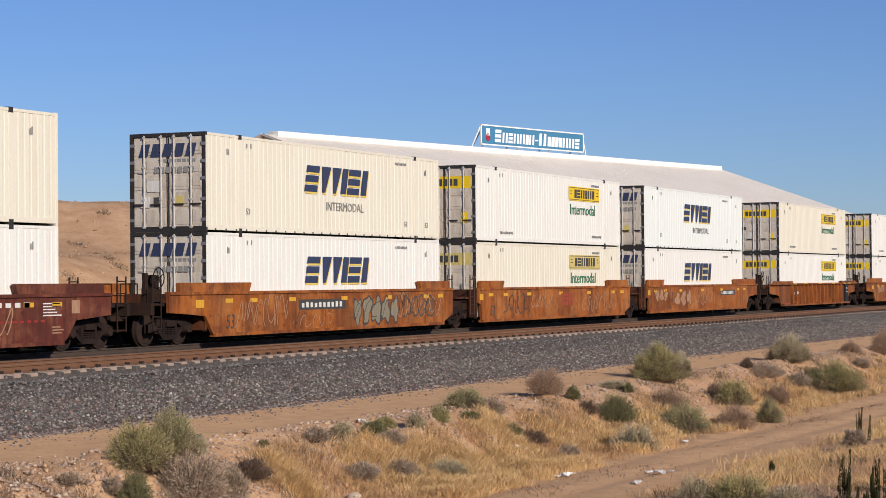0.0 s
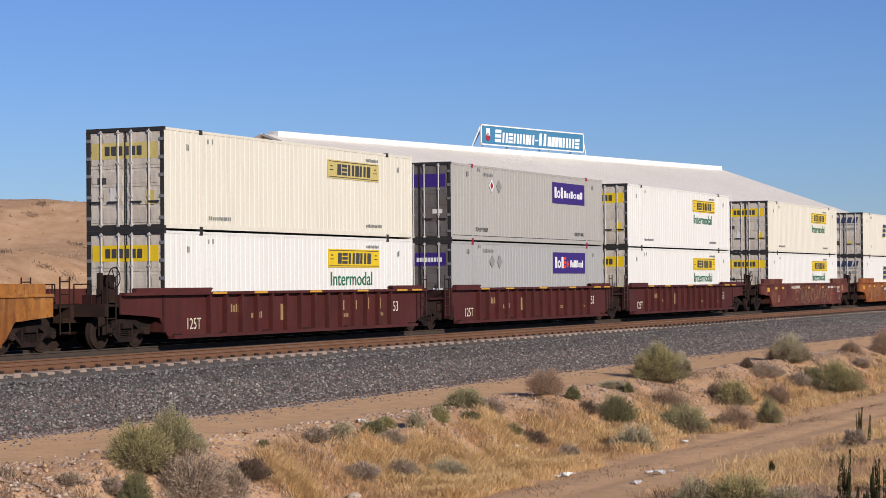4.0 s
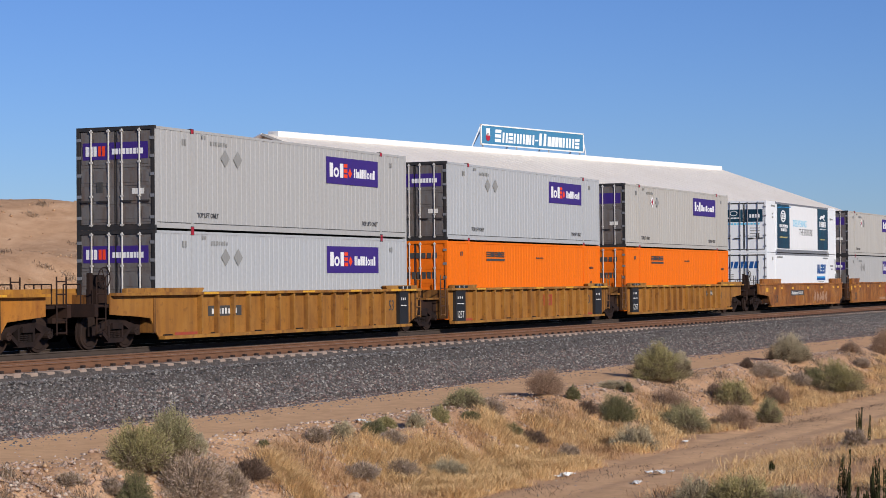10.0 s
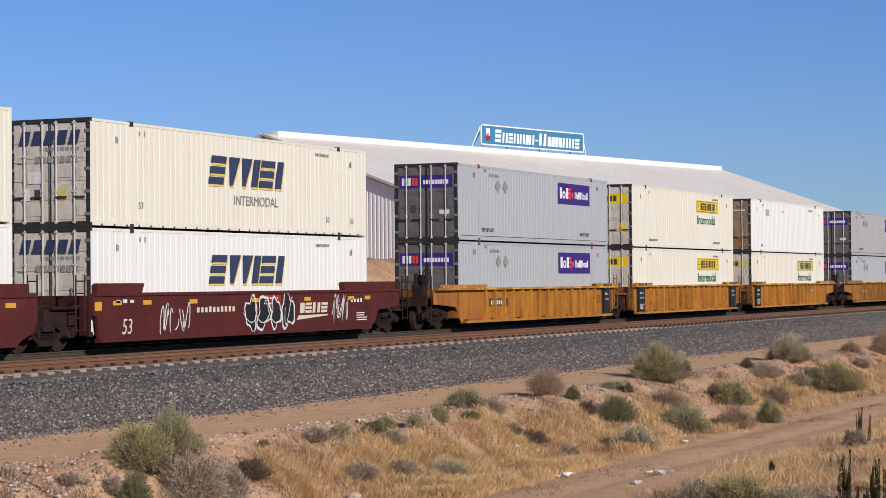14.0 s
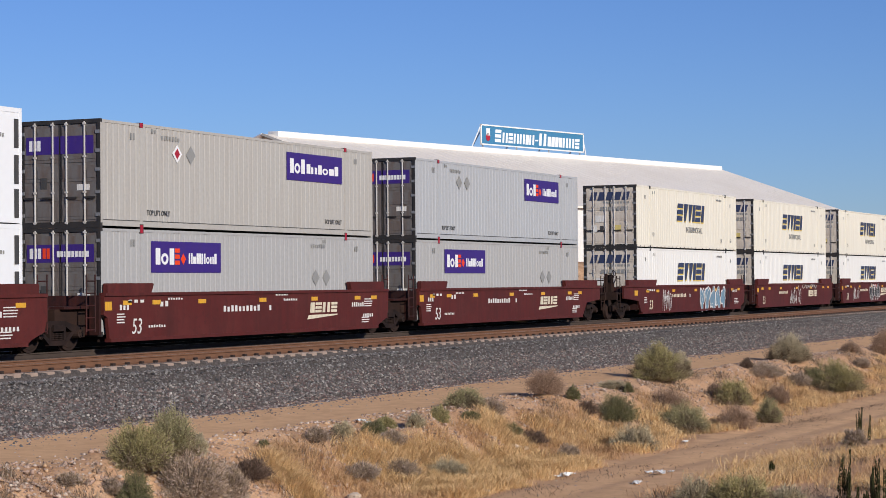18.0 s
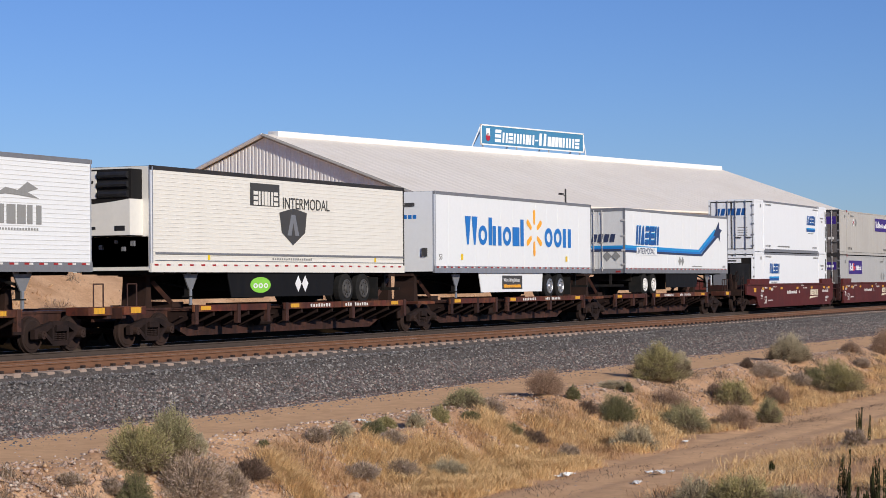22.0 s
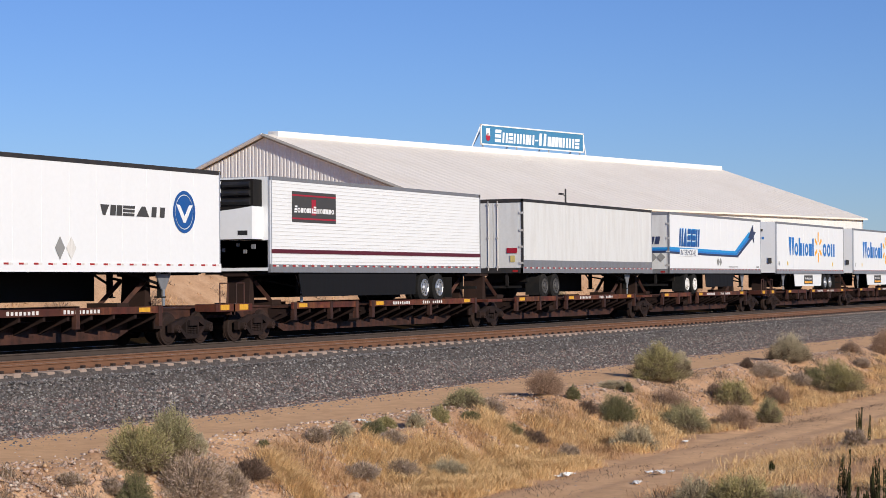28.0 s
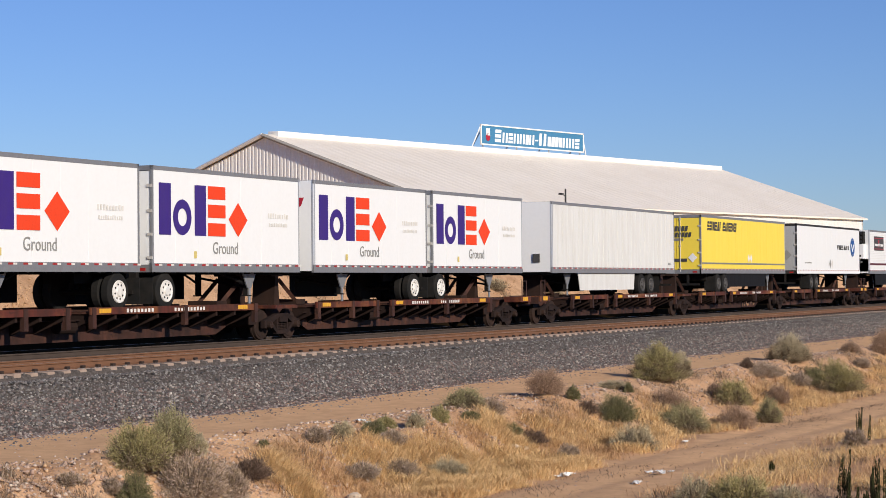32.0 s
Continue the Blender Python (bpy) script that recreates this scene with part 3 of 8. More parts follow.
def strokes(parent, material, x0, x1, z0, z1, y, count, seed, width=0.035, name="graffiti"):
    """Loose sprayed loops and strokes on a flank, of no readable word."""
    r = random.Random(seed)
    bm = bm_new()
    step = (x1 - x0) / count
    for i in range(count):
        cx, cz = x0 + (i + 0.5) * step, (z0 + z1) / 2 + r.uniform(-0.1, 0.1) * (z1 - z0)
        a, w, h = r.uniform(0, 6.28), step * r.uniform(0.35, 0.75), (z1 - z0) * r.uniform(0.28, 0.5)
        turn, lean = r.uniform(2.5, 6.0) * r.choice((-1, 1)), r.uniform(-0.2, 0.5)
        last = None
        for k in range(17):
            u = k / 16
            b = a + turn * u
            px = cx + math.cos(b) * w * (0.6 + 0.5 * u) + lean * math.sin(b) * h
            pz = max(z0, min(z1, cz + math.sin(b * (1.0 + 0.3 * u)) * h))
            if last:
                d = Vector((px - last[0], pz - last[1]))
                if d.length > 1e-4:
                    nn = Vector((-d.y, d.x)).normalized() * width * 0.5
                    q = [(last[0] + nn.x, last[1] + nn.y), (px + nn.x, pz + nn.y), (px - nn.x, pz - nn.y), (last[0] - nn.x, last[1] - nn.y)]
                    bm.faces.new([bm.verts.new((xx, y, zz)) for xx, zz in q])
            last = (px, pz)
    return tagged(part(name, bm, material, parent, "sprayed loops of old paint"), kind="stuff")


def bubbles(parent, fill, edge, x0, x1, z0, z1, y, count, seed):
    """A row of sprayed fat shapes of no readable word, filled and outlined."""
    r = random.Random(seed)
    bm, be = bm_new(), bm_new()
    step = (x1 - x0) / count
    for i in range(count):
        cx, cz = x0 + (i + 0.5) * step, (z0 + z1) / 2 + r.uniform(-0.06, 0.06)
        rx, rz, lean = step * r.uniform(0.40, 0.56), (z1 - z0) * r.uniform(0.40, 0.50), r.uniform(-0.15, 0.3)
        p1, p2 = r.uniform(0, 6), r.uniform(0, 6)
        pts = []
        for k in range(22):
            a = 2 * math.pi * k / 22
            q = 1 + 0.20 * math.sin(3 * a + p1) + 0.15 * math.sin(5 * a + p2)
            pts.append((math.cos(a) * rx * q + lean * math.sin(a) * rz, math.sin(a) * rz * q))
        dy = -0.0008 * (i % 3)
        bm.faces.new([bm.verts.new((cx + a, y + dy, max(z0, min(z1, cz + b)))) for a, b in pts])
        for k in range(22):
            (a, b), (c, d) = pts[k], pts[(k + 1) % 22]
            be.faces.new([be.verts.new((cx + px * f, y - 0.003 + dy, max(z0, min(z1 + 0.02, cz + pz * f)))) for px, pz, f in ((a, b, 0.87), (c, d, 0.87), (c, d, 1.03), (a, b, 1.03))])
    tagged(part("graffiti", bm, fill, parent, "fat sprayed shapes of old paint"), kind="stuff")
    tagged(part("graffiti", be, edge, parent, "sprayed outlines"), kind="stuff")
    strokes(parent, edge, x0, x1, z0 + 0.1, z1 - 0.1, y - 0.005, count, seed + 5, 0.03)


def smears(parent, material, x0, x1, z0, z1, y, count, seed):
    """Wavy upright bands of washed-off paint."""
    r = random.Random(seed)
    bm = bm_new()
    for i in range(count):
        x, w, ph, lean = x0 + (i + r.uniform(0.2, 0.8)) * (x1 - x0) / count, r.uniform(0.05, 0.20), r.uniform(0, 6), r.uniform(-0.3, 0.3)
        last = None
        for k in range(13):
            u = k / 12
            cx = x + lean * u + 0.10 * math.sin(3.5 * u + ph)
            row = [bm.verts.new((cx + d * w * (0.5 + 0.5 * math.sin(math.pi * u)) * 0.5, y - 0.0004 * i, z0 + (z1 - z0) * u)) for d in (-1, 1)]
            if last:
                bm.faces.new((last[0], last[1], row[1], row[0]))
            last = row
    tagged(part("graffiti", bm, material, parent, "washed-off brown spray paint"), kind="stuff")


def bars(parent, material, x, z, y, w, h, count, gap=0.42, name="stencil", seed=0):
    """Small unreadable stencil marks: upright bars in a row."""
    bm = bm_new()
    r = random.Random(seed + int(x * 50) + int(z * 70))
    step = w / count
    for i in range(count):
        k = r.uniform(0.75, 1.0)
        box(bm, x + i * step, x + i * step + step * (1 - gap), y - 0.004, y, z, z + h * k)
    return tagged(part(name, bm, material, parent), kind="stuff" if count > 1 else "")


def weathered(name, rgb, fade, rust, amount=1.0):
    """Old car paint: sun-bleached blotches, rust runs down its height and spatters of scale."""
    m = bpy.data.materials.new(name)
    m.use_nodes = True
    n, l = m.node_tree.nodes, m.node_tree.links
    b = n["Principled BSDF"]
    co, info = n.new("ShaderNodeTexCoord"), n.new("ShaderNodeObjectInfo")
    shift = n.new("ShaderNodeVectorMath")
    shift.operation = "MULTIPLY_ADD"
    shift.inputs[1].default_value = (1, 1, 1)
    far = n.new("ShaderNodeVectorMath")
    far.operation, far.inputs[1].default_value = "SCALE", (0, 0, 0)
    far.inputs["Scale"].default_value = 40
    l.new(info.outputs["Random"], far.inputs[0])
    l.new(co.outputs["Object"], shift.inputs[0])
    l.new(far.outputs[0], shift.inputs[2])
    last = None
    for scale, squash, detail, lo, hi, top, tone in ((0.75, (1, 1, 1.6), 9, 0.46, 0.60, 0.80, fade), (1.5, (2.2, 2.2, 0.28), 7, 0.44, 0.66, 0.90, rust), (0.55, (1, 1, 0.8), 10, 0.48, 0.60, 0.70, rust), (5.0, (1, 1, 1), 8, 0.56, 0.63, 0.80, rust)):
        mp = n.new("ShaderNodeMapping")
        mp.inputs["Scale"].default_value = squash
        l.new(shift.outputs[0], mp.inputs[0])
        tex = n.new("ShaderNodeTexNoise")
        tex.inputs["Scale"].default_value, tex.inputs["Detail"].default_value, tex.inputs["Roughness"].default_value = scale, detail, 0.65
        l.new(mp.outputs[0], tex.inputs["Vector"])
        cut = n.new("ShaderNodeMapRange")
        cut.inputs["From Min"].default_value, cut.inputs["From Max"].default_value = lo, hi
        cut.inputs["To Max"].default_value = min(1.0, top * amount)
        l.new(tex.outputs[0], cut.inputs[0])
        mix = n.new("ShaderNodeMix")
        mix.data_type = "RGBA"
        mix.inputs["B"].default_value = (*tone, 1)
        if last is None:
            mix.inputs["A"].default_value = (*rgb, 1)
        else:
            l.new(last, mix.inputs["A"])
        l.new(cut.outputs[0], mix.inputs["Factor"])
        last = mix.outputs["Result"]
    l.new(last, b.inputs["Base Color"])
    b.inputs["Roughness"].default_value, b.inputs["Specular IOR Level"].default_value = 0.62, 0.3
    bp = n.new("ShaderNodeBump")
    bp.inputs["Strength"].default_value, bp.inputs["Distance"].default_value = 0.2, 0.01
    l.new(tex.outputs[0], bp.inputs["Height"])
    l.new(bp.outputs[0], b.inputs["Normal"])
    MATS[name] = m
    return m


# side style, side paint, words for it, paint of ladders and platforms
# The last paint keeps the side paint's hue but is darker.
WELLS = {
    "tan": ("smooth", weathered("weathered_tan_paint", (0.34, 0.125, 0.022), (0.44, 0.20, 0.055), (0.12, 0.040, 0.017), 0.9), "ochre-tan", weathered("dark_tan_end", (0.09, 0.036, 0.014), (0.16, 0.065, 0.02), (0.03, 0.016, 0.012))),
    "rustorange": ("smooth", weathered("faded_orange_paint", (0.36, 0.105, 0.018), (0.43, 0.17, 0.05), (0.11, 0.033, 0.014), 0.85), "faded orange", weathered("dark_orange_end", (0.085, 0.028, 0.014), (0.16, 0.055, 0.02), (0.03, 0.014, 0.011))),
    "yellow": ("ribbed", weathered("weathered_yellow_paint", (0.43, 0.165, 0.022), (0.47, 0.205, 0.038), (0.20, 0.066, 0.018), 0.62), "weathered yellow", weathered("dark_yellow_end", (0.24, 0.09, 0.016), (0.33, 0.14, 0.024), (0.04, 0.018, 0.011))),
    "ochrerib": ("ribbed", weathered("brownish_ochre_paint", (0.33, 0.142, 0.026), (0.38, 0.182, 0.044), (0.16, 0.064, 0.02), 0.58), "brownish ochre", weathered("dark_ochre_end", (0.21, 0.088, 0.02), (0.30, 0.14, 0.03), (0.04, 0.018, 0.011))),
    "orangerib": ("ribbed", weathered("dull_orange_paint", (0.30, 0.088, 0.020), (0.36, 0.14, 0.04), (0.10, 0.034, 0.016), 0.9), "dull orange", weathered("dark_dull_orange_end", (0.09, 0.03, 0.015), (0.16, 0.055, 0.02), (0.03, 0.014, 0.011))),
    "red": ("smooth", weathered("mineral_red_paint", (0.098, 0.017, 0.014), (0.115, 0.026, 0.021), (0.062, 0.015, 0.012), 0.7), "mineral red", weathered("dark_red_end", (0.045, 0.012, 0.010), (0.07, 0.018, 0.014), (0.02, 0.009, 0.008))),
    "redrib": ("ribbed", weathered("mineral_red_rib_paint", (0.088, 0.018, 0.016), (0.105, 0.030, 0.025), (0.055, 0.018, 0.015), 0.7), "mineral red", weathered("dark_dull_red_end", (0.045, 0.012, 0.010), (0.07, 0.018, 0.014), (0.02, 0.009, 0.008))),
    "rustred": ("smooth", weathered("rust_red_paint", (0.135, 0.032, 0.020), (0.24, 0.085, 0.045), (0.065, 0.020, 0.014), 1.0), "rusty red", weathered("dark_rust_end", (0.05, 0.015, 0.011), (0.09, 0.03, 0.018), (0.02, 0.01, 0.008))),
}
# Brighter chord paint; the light that catches chords and ribs is in its colour.
LIT_CHORD = {"yellow": weathered("lit_worn_yellow_chord", (0.50, 0.225, 0.024), (0.52, 0.27, 0.05), (0.22, 0.085, 0.020), 0.8), "ochrerib": weathered("lit_worn_ochre_chord", (0.36, 0.165, 0.03), (0.42, 0.215, 0.05), (0.15, 0.06, 0.02), 0.8)}
LEN = 16.154
WY = 1.49


def well_unit(colour, left, right, marks):
    """One unit of a container well car. left, right: 'end' has a coupler and platform, 'art' a shared truck."""
    style, skin, tone, ends = WELLS[colour]
    c = root("well_car", f"{tone} steel container well car with {'ribbed' if style == 'ribbed' else 'smooth'} sides on the rails", "rail car", "well cars of the train")
    xl = -2.3 if left == "end" else -0.15
    xr = LEN + (2.1 if right == "end" else 0.75)
    top, low = 1.50, 0.24
    for s in (-1, 1):
        y0, y1 = sorted((s * (WY - 0.10), s * WY) if style == "smooth" else (s * (WY - 0.17), s * (WY - 0.13)))
        bm = bm_new()
        pts = [(xl, top), (xl, 0.93)] + ([(-1.0, 0.86), (-0.35, 0.80), (0.0, low + 0.1), (0.12, low)] if left == "end" else [(0.02, 0.86), (0.12, low)])
        pts += [(LEN - 0.1, low), (LEN + 0.1, low + 0.12)] + ([(LEN + 0.5, 0.82), (xr, 0.93)] if right == "end" else [(xr - 0.1, 0.55), (xr, 0.86)]) + [(xr, top)]
        slab(bm, pts, y0, y1)
        side = part("side_plate", bm, skin, c)
        # chords along the top and the bottom of the plate
        yo = sorted((s * (WY - 0.16), s * (WY + 0.05)))
        boxes("top_chord", LIT_CHORD.get(colour, skin), side, (xl + 0.02, xr - 0.02, yo[0], yo[1], top - 0.07, top + 0.012))
        boxes("bottom_chord", LIT_CHORD.get(colour, skin), side, (0.12, LEN - 0.1, yo[0], yo[1] , low - 0.035, low + 0.06))
        for x in (xl + 0.55 if left == "end" else 0.0, LEN - 2.1):
            bm = bm_new()
            tall = 0.27 if style == "smooth" else 0.13
            xe = 2.25 if x < 8 else xr - 0.35
            yo2 = sorted((s * (WY - 0.13), s * (WY + 0.02)))
            slab(bm, [(x + (0 if x < 8 else 0.10), top + 0.012), (xe - (0.12 if x < 8 else 0), top + 0.012), (xe, top + tall - 0.03), (xe - 0.05, top + tall), (x + 0.05, top + tall), (x, top + tall - 0.03)], *yo2)
            part("container_guide", bm, LIT_CHORD.get(colour, skin), c)
        if style == "ribbed":
            if "rib" not in TRUCK:
                bm = bm_new()
                slab(bm, [(-0.04, 0.30), (0.04, 0.30), (0.05, 1.43), (-0.05, 1.43)], -0.075, 0.075)
                TRUCK["rib"] = mesh_of(bm, "rib")
            for k in range(14):
                x = 2.15 + k * (LEN - 4.3) / 13
                ob = part("rib", TRUCK["rib"], None, side, at=pose(x, s * (WY - 0.055), 0))
    # well floor, cross members and bulkheads
    spans = [(0.3 + k * 2.55, 0.75 + k * 2.55, -WY + 0.1, WY - 0.1, 0.20, 0.34) for k in range(7)]
    tagged(boxes("cross_member", STEEL_DARK, c, *spans), kind="stuff")
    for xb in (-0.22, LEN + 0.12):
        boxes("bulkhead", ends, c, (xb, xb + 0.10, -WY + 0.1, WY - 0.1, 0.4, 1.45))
    boxes("truck_guard", END_SHADE_GRIME, c, (-0.75 if left == "end" else -1.6, -0.24, -0.95, 0.95, 0.35, 1.1))
    # end structures
    for end, x0, d in ((left, -0.2, -1), (right, LEN + 0.2, 1)):
        reach = 3.35 if end == "end" else 1.25
        bm = bm_new()
        a, b = sorted((x0, x0 + d * reach))
        box(bm, a, b, -0.38, 0.38, 0.72, 1.12)
        part("centre_sill", bm, END_SHADE_GRIME, c)
        if end == "end":
            boxes("end_platform", END_SHADE_GRIME, c, (*sorted((x0 + d * 0.1, x0 + d * 2.9)), -1.30, 1.30, 1.12, 1.20), (*sorted((x0 + d * 2.75, x0 + d * 2.92)), -1.42, 1.42, 0.88, 1.22))
            bm = bm_new()
            box(bm, *sorted((x0 + d * 3.2, x0 + d * 3.62)), -0.13, 0.13, 0.78, 1.02)
            box(bm, *sorted((x0 + d * 3.5, x0 + d * 3.72)), -0.20, 0.16, 0.74, 1.06)
            part("coupler", bm, STEEL_DARK, c)
            bm = bm_new()
            rod(bm, (x0 + d * 3.1, 0.25, 0.8), (x0 + d * 3.45, 0.3, 0.45), 0.03, 6)
            rod(bm, (x0 + d * 3.45, 0.3, 0.45), (x0 + d * 3.7, 0.2, 0.55), 0.03, 6)
            part("air_hose", bm, BLACK, c)
            for s in (-1, 1):
                bm = bm_new()
                for dx in (0.0, 0.42):
                    rod(bm, (x0 + d * (2.35 + dx), s * 1.38, 0.45), (x0 + d * (2.35 + dx), s * 1.38, 1.95), 0.022, 6)
                for k in range(5):
                    rod(bm, (x0 + d * 2.35, s * 1.38, 0.5 + k * 0.33), (x0 + d * 2.77, s * 1.38, 0.5 + k * 0.33), 0.02, 6)
                part("ladder", bm, END_SHADE_GRIME, c)
            for s in (-0.9, 0.35):
                bm = bm_new()
                for q in (s, s + 0.55):
                    rod(bm, (x0 + d * 2.8, q, 1.2), (x0 + d * 2.8, q, 1.75), 0.02, 6)
                rod(bm, (x0 + d * 2.8, s, 1.75), (x0 + d * 2.8, s + 0.55, 1.75), 0.02, 6)
                part("handrail", bm, END_SHADE_GRIME, c)
            if d < 0:
                bm = bm_new()
                box(bm, x0 - 1.75, x0 - 1.35, -0.75, -0.35, 1.2, 1.62)
                box(bm, x0 - 1.95, x0 - 1.8, -0.6, -0.5, 1.2, 2.05)
                part("brake_stand", bm, END_SHADE_GRIME, c)
                bm = bm_new()
                n = 20
                for i in range(n):
                    a0, a1 = 2 * math.pi * i / n, 2 * math.pi * (i + 1) / n
                    rod(bm, (x0 - 1.55 + 0.28 * math.cos(a0), -0.80, 1.92 + 0.28 * math.sin(a0)), (x0 - 1.55 + 0.28 * math.cos(a1), -0.80, 1.92 + 0.28 * math.sin(a1)), 0.018, 5)
                for i in range(4):
                    a0 = math.pi * i / 2 + 0.4
                    rod(bm, (x0 - 1.55, -0.80, 1.92), (x0 - 1.55 + 0.28 * math.cos(a0), -0.80, 1.92 + 0.28 * math.sin(a0)), 0.014, 5)
                rod(bm, (x0 - 1.55, -0.82, 1.92), (x0 - 1.55, -0.55, 1.92), 0.03, 6)
                box(bm, x0 - 1.68, x0 - 1.42, -0.72, -0.5, 1.6, 2.0)
                part("brake_wheel", bm, STEEL_DARK, c)
            truck(c, x0 + d * 1.45)
        else:
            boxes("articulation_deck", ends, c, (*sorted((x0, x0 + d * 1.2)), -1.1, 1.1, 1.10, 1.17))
            if d < 0:
                truck(c, x0 - 1.47)
            s = -1
            bm = bm_new()
            for dx in (0.25, 0.65):
                rod(bm, (x0 + d * dx, s * 1.42, 0.5), (x0 + d * dx, s * 1.42, 2.0), 0.022, 6)
            for k in range(5):
                rod(bm, (x0 + d * 0.25, s * 1.42, 0.55 + k * 0.32), (x0 + d * 0.65, s * 1.42, 0.55 + k * 0.32), 0.02, 6)
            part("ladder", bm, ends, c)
    # reflectors, stencils and sprayed paint on the near flank
    y = -WY - 0.003
    refl = [0.75, 2.2, 4.6, 8.1, 11.4, 14.4, 15.6]
    if style == "smooth":
        for k, x in enumerate(refl):
            boxes("reflector", YELLOW_MARK, c, (x, x + 0.42, y - 0.004, y, top - 0.32, top - 0.20))
        boxes("reflector", YELLOW_MARK, c, (-0.1 if left == "art" else -0.9, 0.22 if left == "art" else -0.45, y - 0.004, y, top - 0.45, top - 0.22))
    else:
        for k, x in enumerate(refl[1:]):
            boxes("reflector", YELLOW_MARK, c, (x, x + 0.8, -WY - 0.054, -WY - 0.050, top - 0.055, top))
    for k, row in enumerate(marks):
        kind, *a = row
        yy = y if style == "smooth" else -WY + 0.127
        if kind == "text":
            t, x, z, size, mat = a
            words(t, size, MATS[mat], c, on_side(x, yy - 0.004, z), squeeze=0.85, shear=0.0 if style != "smooth" else 0.18)
        elif kind == "bars":
            x, z, w, h, cnt, mat = a
            bars(c, MATS[mat], x, z, yy, w, h, cnt)
        elif kind == "plate":
            x0, x1, z0, z1, mat = a
            boxes("stencil_panel", MATS[mat], c, (x0, x1, -WY - 0.004 if style != "smooth" and mat == "black_paint" else yy - 0.003, yy, z0, z1))
            if mat == "black_paint" and style != "smooth":
                boxes("guide_cap", MATS[mat], c, (x0 - 0.12, x1 + 0.12, -WY - 0.056, -WY + 0.14, top + 0.013, top + 0.10))
                for q in (0.22, 0.68):
                    xq = x0 + q * (x1 - x0)
                    boxes("guide_stripe", MATS[TAG], c, (xq, xq + 0.05, -WY - 0.060, -WY - 0.056, top + 0.015, top + 0.098))
                bars(c, MATS[TAG], x0 + 0.14, 1.12, -WY - 0.005, x1 - x0 - 0.3, 0.10, 3, 0.6)
                bars(c, MATS[TAG], x0 + 0.10, 0.92, -WY - 0.005, x1 - x0 - 0.25, 0.04, 9, 0.2)
        elif kind == "platetext":
            t, x, z, size, mat = a
            words(t, size, MATS[mat], c, on_side(x, -WY - 0.009, z), squeeze=0.85)
        elif kind == "spray":
            x0, x1, z0, z1, cnt, mat, wid = a
            strokes(c, MATS[mat], x0, x1, z0, z1, yy - 0.005, cnt, int(x0 * 10) + len(marks), wid)
        elif kind == "fill":
            x0, x1, z0, z1, cnt, mat, edge = a
            bubbles(c, MATS[mat], MATS[edge], x0, x1, z0, z1, yy - 0.003, cnt, int(x0 * 10) + cnt)
        elif kind == "smear":
            x0, x1, z0, z1, cnt, mat = a
            smears(c, MATS[mat], x0, x1, z0, z1, yy - 0.003, cnt, int(x0 * 10) + cnt)
        elif kind == "lines":
            x, z, wide, cnt, mat = a
            rr = random.Random(int(x * 10))
            tagged(boxes("stencil", MATS[mat], c, *[(x, x + wide * rr.uniform(0.6, 1), yy - 0.004, yy, z + q * 0.075, z + q * 0.075 + 0.032) for q in range(cnt)]), kind="stuff")
        elif kind == "wedge":
            x0, x1, z0, mat = a
            bm = bm_new()
            slab(bm, [(x0, z0 - 0.13), (x0 + 0.12, z0 + 0.01), (x1, z0 + 0.02), (x1 - 0.06, z0 - 0.02)], yy - 0.004, yy)
            part("logo_block", bm, MATS[mat], c)
        elif kind == "slant":
            x, z, w, h, cnt, mat = a
            logotype(c, MATS[mat], x, x + w, z, h, yy, "IEHEI"[:cnt], 0.15 if cnt == 4 else 0.0)
    # Ribs take the brightened chord paint, as their sunlit faces.
    for ob in c.children_recursive:
        if ob.name.split(".")[0] == "rib":
            if not ob.data.materials:
                ob.data.materials.append(skin)
            ob.material_slots[0].link = "OBJECT"
            ob.material_slots[0].material = LIT_CHORD.get(colour, skin)
    return c

# ---- containers ----
W2 = 1.2955
TALL = 2.896
NAVY = paint("navy_lettering", (0.028, 0.042, 0.10), 0.5, 0, 0.15, 2, 0)
GOLD_EDGE = paint("gold_outline", (0.75, 0.55, 0.12), 0.5, 0, 0.1, 2, 0)
GREY_MARK = paint("grey_stencil", (0.27, 0.27, 0.26), 0.6, 0, 0.2, 4, 0)
DARK_MARK = paint("dark_stencil", (0.05, 0.05, 0.05), 0.6, 0, 0.2, 4, 0)
DECAL_YELLOW = paint("decal_yellow", (0.82, 0.56, 0.01), 0.45, 0, 0.15, 2, 0)
DECAL_FADED = paint("faded_decal_yellow", (0.62, 0.50, 0.17), 0.6, 0, 0.3, 3, 0)
GREEN = paint("green_lettering", (0.01, 0.16, 0.075), 0.5, 0, 0.1, 2, 0)
PURPLE = paint("purple_decal", (0.038, 0.014, 0.18), 0.5, 0, 0.1, 2, 0)
RED_ORANGE = paint("red_orange_decal", (0.80, 0.050, 0.006), 0.6, 0, 0.1, 2, 0)
WHITE_DECAL = paint("white_decal", (0.80, 0.80, 0.80), 0.45, 0, 0.1, 2, 0)
BLUE = paint("blue_lettering", (0.008, 0.085, 0.30), 0.45, 0, 0.1, 2, 0)
BLUE_LIGHT = paint("light_blue_band", (0.01, 0.27, 0.62), 0.45, 0, 0.1, 2, 0)
TEAL_DARK = paint("dark_teal_banner", (0.004, 0.030, 0.055), 0.45, 0, 0.5, 1.0, 0, (0.01, 0.12, 0.18))
SKY_MARK = paint("sky_blue_lettering", (0.16, 0.55, 0.78), 0.5, 0, 0.1, 2, 0)
